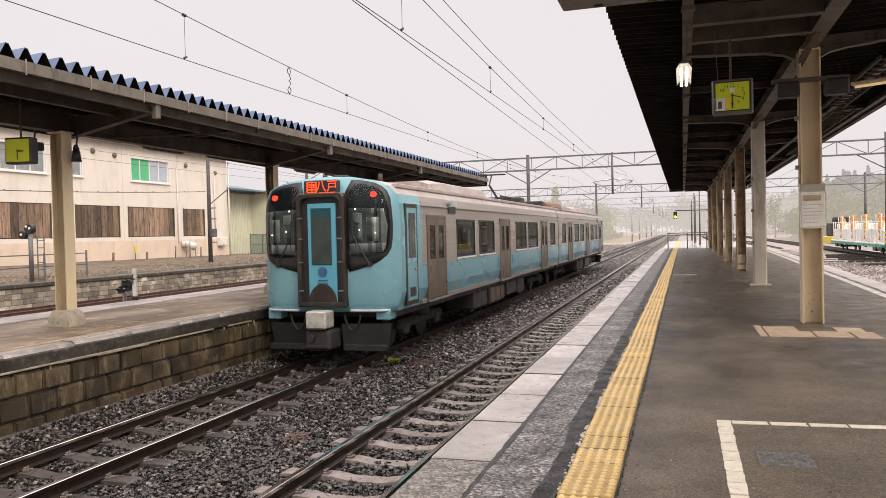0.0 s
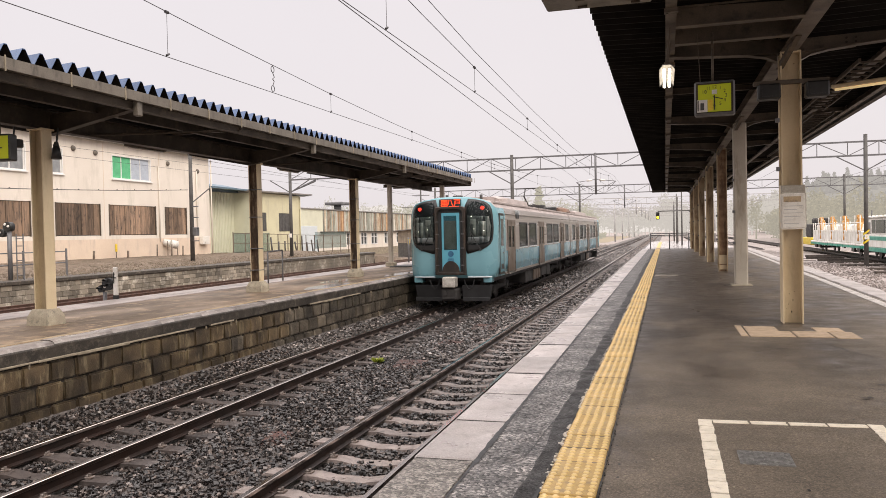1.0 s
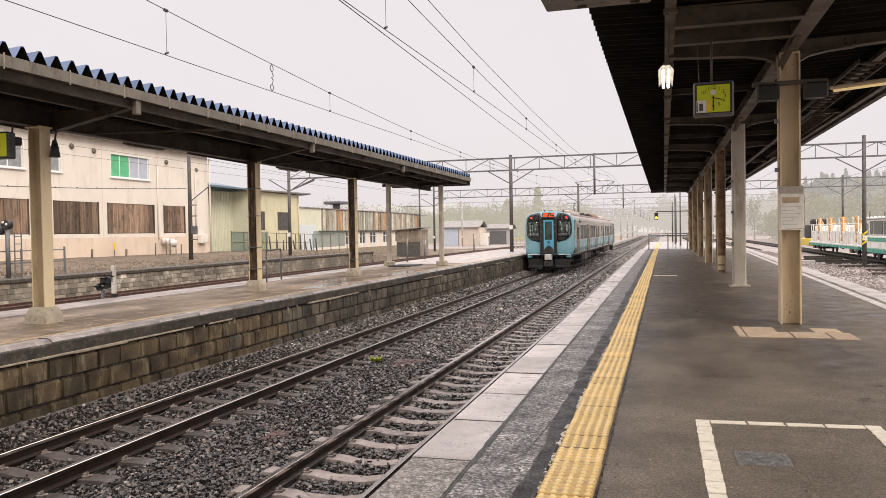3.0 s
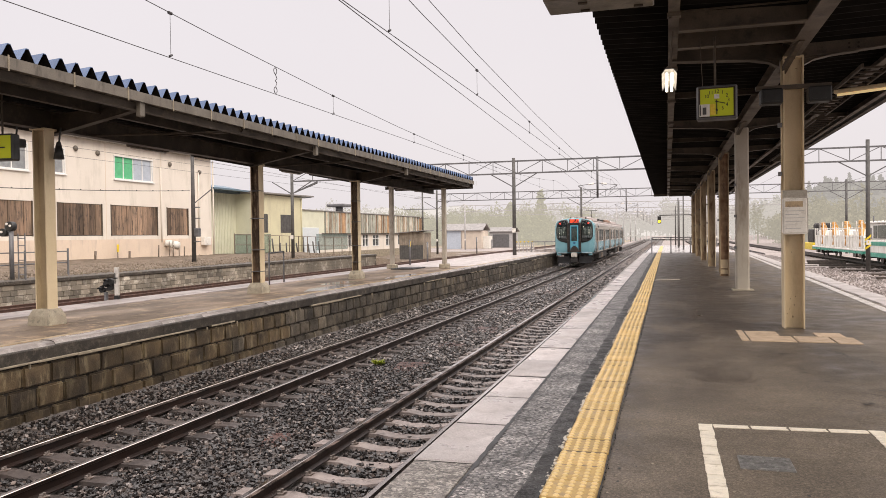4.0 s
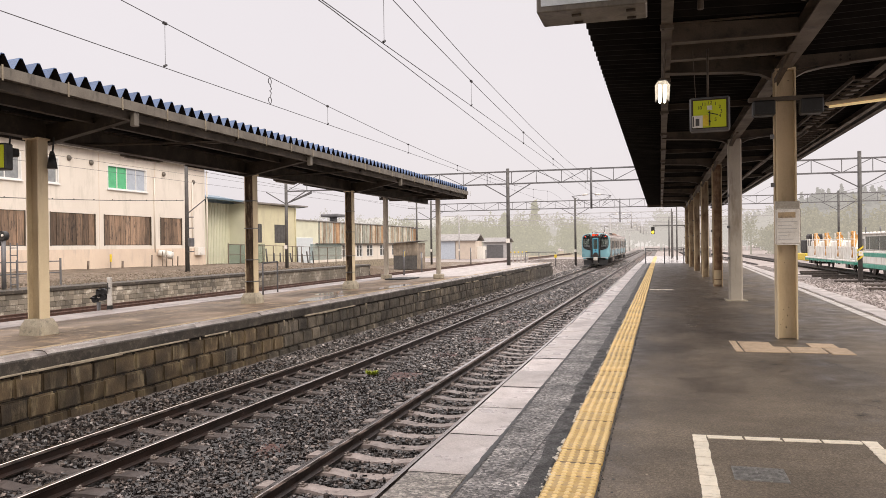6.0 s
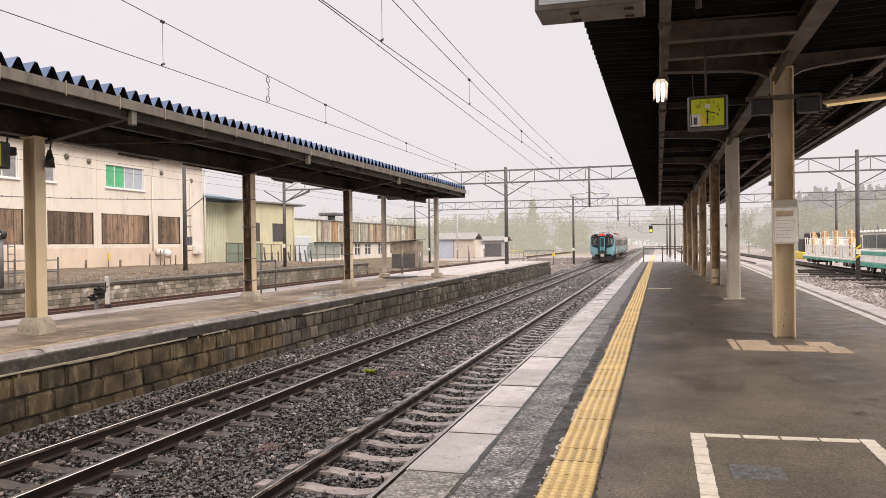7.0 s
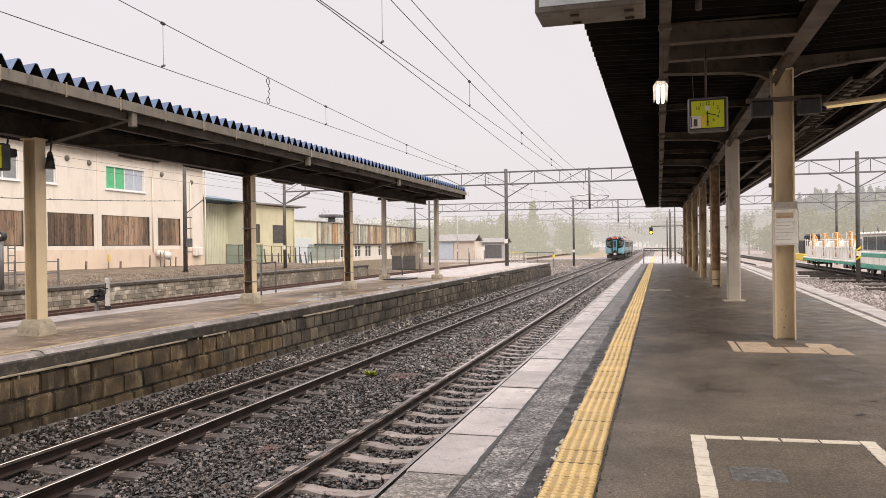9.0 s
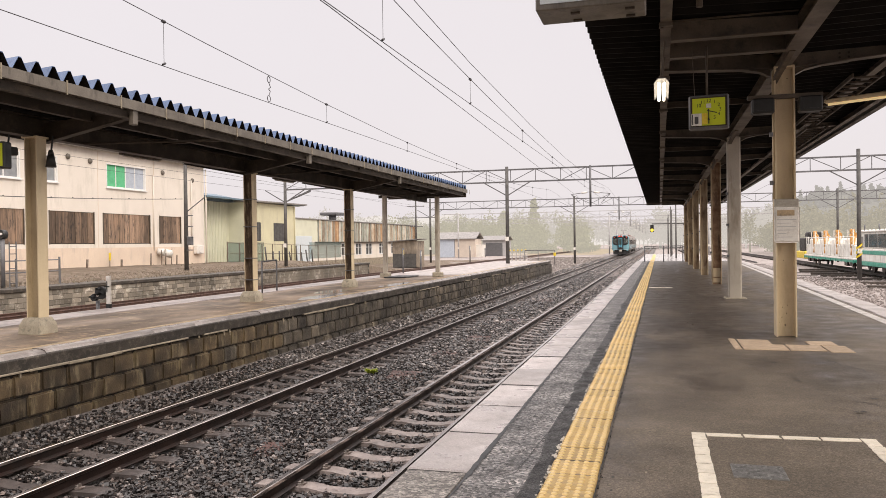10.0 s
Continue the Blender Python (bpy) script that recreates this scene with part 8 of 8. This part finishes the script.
for k in range(4):
    y0 = 0.3 + 4.85 * k
    bm = B()
    box(bm, -1.2, 1.2, y0, y0 + 4.5, 1.0, 1.95, 0.06)
    box(bm, -1.23, -1.2, y0 + 0.1, y0 + 4.4, 1.9, 2.02, 0.01)
    box(bm, -1.0, 1.0, y0 + 2.3, y0 + 4.3, 1.95, 2.5, 0.1)
    hop = part("hopper", bm, M_YWHITE, wg)
    bm = B()
    bar(bm, (-1.15, y0 + 1.0, 1.75), (-1.0, y0 + 1.3, 2.75), 0.12, 10, 0.27)
    bar(bm, (-1.0, y0 + 1.0, 2.78), (-1.0, y0 + 1.75, 2.95), 0.20, 8, 0.16)
    box(bm, -1.22, -0.9, y0 + 1.25, y0 + 1.5, 2.9, 3.2, 0.04)
    bar(bm, (-1.25, y0 + 0.9, 1.2), (-1.15, y0 + 1.0, 1.8), 0.07, 8)
    part("chute", bm, M_ORANGE, hop, "orange chute")
    bm = B()
    for d in (0.2, 1.9, 3.4, 4.4):
        bar(bm, (-1.25, y0 + d, 1.0), (-1.25, y0 + d, 3.15 if d < 2 else 2.7), 0.035, 6)
    bar(bm, (-1.25, y0 + 0.2, 2.6), (-1.25, y0 + 4.4, 2.6), 0.03, 6)
    part("rail", bm, M_YWHITE, hop)
for y in (1.6, 3.4, 17.0, 18.8):
    bm = B()
    for s in (-0.6, 0.5):
        bar(bm, (s, y, 0.4), (s + 0.1, y, 0.4), 0.4, 16)
    bar(bm, (-1.1, y, 0.4), (0.6, y, 0.4), 0.08, 10)
    box(bm, -1.15, -1.0, y - 0.5, y + 0.5, 0.35, 0.66, 0.03)
    part("wheelset", bm, M_RUST, wg)
yl = thing("yellow_vehicle", "small yellow works trolley at the wagons' end", "works vehicle", at=(15.2, 84.0, -1.05))
bm = B()
box(bm, -1.2, 1.2, 0, 5, 0.5, 1.25, 0.08)
part("body", bm, M_AMBER, yl)
bm = B()
box(bm, -1.1, 1.1, 0.3, 3.4, 1.25, 2.6, 0.1)
box(bm, -0.7, 0.7, 0.8, 2.6, 2.6, 3.2, 0.15)
part("engine", bm, M_TDARK, yl, "dark engine and crane of the trolley")
# black-and-yellow guard on the gantry post in the yard
for k in range(3):
    bm = B()
    z = 0.33 + 0.27 * k
    v = []
    for zz, t in ((z, 0.0), (z + 0.14, 0.0)):
        v.append([bm.verts.new((11.75 + 0.175 * math.cos(a), 52 + 0.175 * math.sin(a), zz + 0.14 * math.cos(a))) for a in np.arange(16) * math.pi / 8])
    for i in range(16):
        bm.faces.new((v[0][i], v[0][(i + 1) % 16], v[1][(i + 1) % 16], v[1][i]))
    tagged(part("warning_stripe", bm, M_AMBER), "yellow warning stripe round a dark post", "stripe", "stripes round the post")
# old sleepers lying in the gravel
for k, (x, y, rz, l) in enumerate(((13.1, 72.4, 90, 3.0), (12.6, 64.0, 91, 3.0), (12.9, 60.0, 90, 3.7), (12.6, 55.0, 89, 3.4), (12.8, 50.1, 90, 2.8), (12.2, 46.5, 91, 2.6), (12.4, 68.2, 88, 2.8))):
    bm = B()
    box(bm, -0.12, 0.12, -l / 2, l / 2, 0, 0.16, 0.015)
    ob = tagged(part("loose_sleeper", bm, M_SLEEPERW), "dark old wooden sleeper lying in the gravel", "sleeper", "sleepers in the yard")
    ob.matrix_basis = pose(x, y, -1.31, 0, 0, rz)
stones("yard_gravel_stones", 5.0, 14.5, ((18, 34, 26, 0.05), (34, 60, 12, 0.07)), lambda x: -1.3 + 0 * x, M_GRAVEL, "pale loose gravel of the yard")


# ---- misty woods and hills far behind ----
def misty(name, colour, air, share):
    """Foliage with mist painted in: own colour, plus glow for pale air before it."""
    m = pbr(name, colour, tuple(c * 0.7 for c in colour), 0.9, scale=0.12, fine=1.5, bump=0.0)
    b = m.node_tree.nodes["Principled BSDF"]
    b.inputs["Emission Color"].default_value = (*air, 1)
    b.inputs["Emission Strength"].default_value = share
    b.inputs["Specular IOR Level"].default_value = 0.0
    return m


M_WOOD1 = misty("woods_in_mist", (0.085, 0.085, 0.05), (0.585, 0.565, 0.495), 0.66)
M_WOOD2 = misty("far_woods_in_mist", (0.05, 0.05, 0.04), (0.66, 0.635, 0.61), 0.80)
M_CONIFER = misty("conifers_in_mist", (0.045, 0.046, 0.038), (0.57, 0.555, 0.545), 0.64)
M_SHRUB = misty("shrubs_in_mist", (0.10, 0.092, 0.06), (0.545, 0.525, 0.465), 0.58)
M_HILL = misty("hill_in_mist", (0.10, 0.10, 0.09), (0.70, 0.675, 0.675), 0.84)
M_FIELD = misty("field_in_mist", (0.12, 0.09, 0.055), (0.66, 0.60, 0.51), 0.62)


def woods(name, spots, material, label, conifer=False, leaf=0.6, n=90):
    """Trees of many small leaf clumps round short trunks; spots of (x, y, z, height, width)."""
    rng = np.random.default_rng(11)
    vs, fs = [], []
    base = 0
    for x, y, z, h, w in spots:
        if conifer:
            t = rng.uniform(0.05, 1, n) ** 0.8
            r = w * (1 - t) * rng.uniform(0.3, 1.0, n)
            a = rng.uniform(0, 6.28, n)
            c = np.stack([x + r * np.cos(a), y + r * np.sin(a), z + t * h], 1)
        else:
            d = rng.normal(size=(n, 3))
            d /= np.linalg.norm(d, axis=1)[:, None]
            d *= rng.uniform(0.35, 1.0, (n, 1)) * np.array([w, w, h * 0.42])
            lobes = rng.normal(size=(5, 3)) * np.array([w * 0.5, w * 0.5, h * 0.14])
            c = d * 0.7 + lobes[rng.integers(0, 5, n)] + np.array([x, y, z + h * 0.58])
        s = leaf * rng.uniform(0.5, 1.5, (n, 1, 1))
        q = rng.normal(size=(n, 4, 3)) * s
        vs.append((c[:, None] + q).reshape(-1, 3))
        i = base + 4 * np.arange(n)
        fs += [np.stack([i, i + 1, i + 2], 1), np.stack([i, i + 2, i + 3], 1), np.stack([i, i + 1, i + 3], 1)]
        base += 4 * n
        k = 0.02 * h
        tr = np.array([(x - k, y, z), (x + k, y, z), (x + k * 0.5, y, z + h * 0.6), (x - k * 0.5, y, z + h * 0.6)])
        vs.append(tr)
        fs += [np.array([[base, base + 1, base + 2], [base, base + 2, base + 3]])]
        base += 4
    me = bpy.data.meshes.new("mesh")
    me.from_pydata(np.concatenate(vs).tolist(), [], np.concatenate(fs).tolist())
    me.materials.append(material)
    return tagged(new(name, me), label, "woods", kind="stuff")


rw = random.Random(5)
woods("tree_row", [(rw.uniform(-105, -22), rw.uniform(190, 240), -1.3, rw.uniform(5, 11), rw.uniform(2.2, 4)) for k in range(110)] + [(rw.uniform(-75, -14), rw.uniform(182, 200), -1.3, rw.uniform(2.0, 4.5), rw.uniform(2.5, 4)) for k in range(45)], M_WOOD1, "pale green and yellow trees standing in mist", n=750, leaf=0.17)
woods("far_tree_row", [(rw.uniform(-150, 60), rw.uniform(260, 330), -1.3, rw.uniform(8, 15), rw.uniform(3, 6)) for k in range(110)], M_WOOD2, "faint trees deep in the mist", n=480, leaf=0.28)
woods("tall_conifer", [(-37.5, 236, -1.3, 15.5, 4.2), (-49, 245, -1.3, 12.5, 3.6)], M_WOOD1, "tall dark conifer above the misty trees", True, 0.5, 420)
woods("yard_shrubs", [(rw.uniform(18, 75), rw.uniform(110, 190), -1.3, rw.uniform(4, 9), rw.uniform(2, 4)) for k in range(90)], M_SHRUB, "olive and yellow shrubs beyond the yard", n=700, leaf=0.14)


def hill(name, x0, x1, y, heights, material, label, depth=60):
    bm = B()
    n = 60
    rows = []
    for d, f in ((0, 0.0), (depth * 0.4, 0.62), (depth, 1.0)):
        rows.append([bm.verts.new((x0 + (x1 - x0) * i / n, y + d, -1.4 + f * float(np.interp(i / n, np.linspace(0, 1, len(heights)), heights)) * (1 + 0.06 * noise.noise(Vector((i * 0.3, d, 1)))))) for i in range(n + 1)])
    for r, s in zip(rows, rows[1:]):
        for i in range(n):
            bm.faces.new((r[i], r[i + 1], s[i + 1], s[i]))
    return tagged(part(name, bm, material), label, "hill", kind="structure")


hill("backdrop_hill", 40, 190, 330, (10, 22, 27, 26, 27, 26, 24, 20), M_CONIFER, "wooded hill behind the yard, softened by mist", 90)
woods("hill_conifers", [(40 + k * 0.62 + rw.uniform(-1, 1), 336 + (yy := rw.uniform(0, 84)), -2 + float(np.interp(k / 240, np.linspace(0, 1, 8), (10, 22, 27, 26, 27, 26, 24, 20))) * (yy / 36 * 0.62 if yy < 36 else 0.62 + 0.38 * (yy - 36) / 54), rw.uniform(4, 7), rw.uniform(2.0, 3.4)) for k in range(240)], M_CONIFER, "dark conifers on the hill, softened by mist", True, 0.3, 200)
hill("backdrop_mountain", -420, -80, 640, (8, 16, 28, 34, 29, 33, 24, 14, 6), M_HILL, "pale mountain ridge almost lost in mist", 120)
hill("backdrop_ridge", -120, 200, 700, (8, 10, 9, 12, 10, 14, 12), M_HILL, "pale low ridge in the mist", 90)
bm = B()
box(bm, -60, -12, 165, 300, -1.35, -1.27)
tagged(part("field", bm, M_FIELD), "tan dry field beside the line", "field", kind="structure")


# ---- what moves ----
def motions():
    """The train draws away down the line, gathering speed."""
    walk(train, [(t, pose(-6.653, 13.4 + 10.1 * t + 0.235 * t * t, -1.0)) for t in (0, 0.5, 1, 1.5, 2, 2.5, 3, 3.5, 4, 4.5, 5, 5.5, 6, 6.5, 7, 7.5, 8, 8.5, 9, 9.5, 10)])


motions()
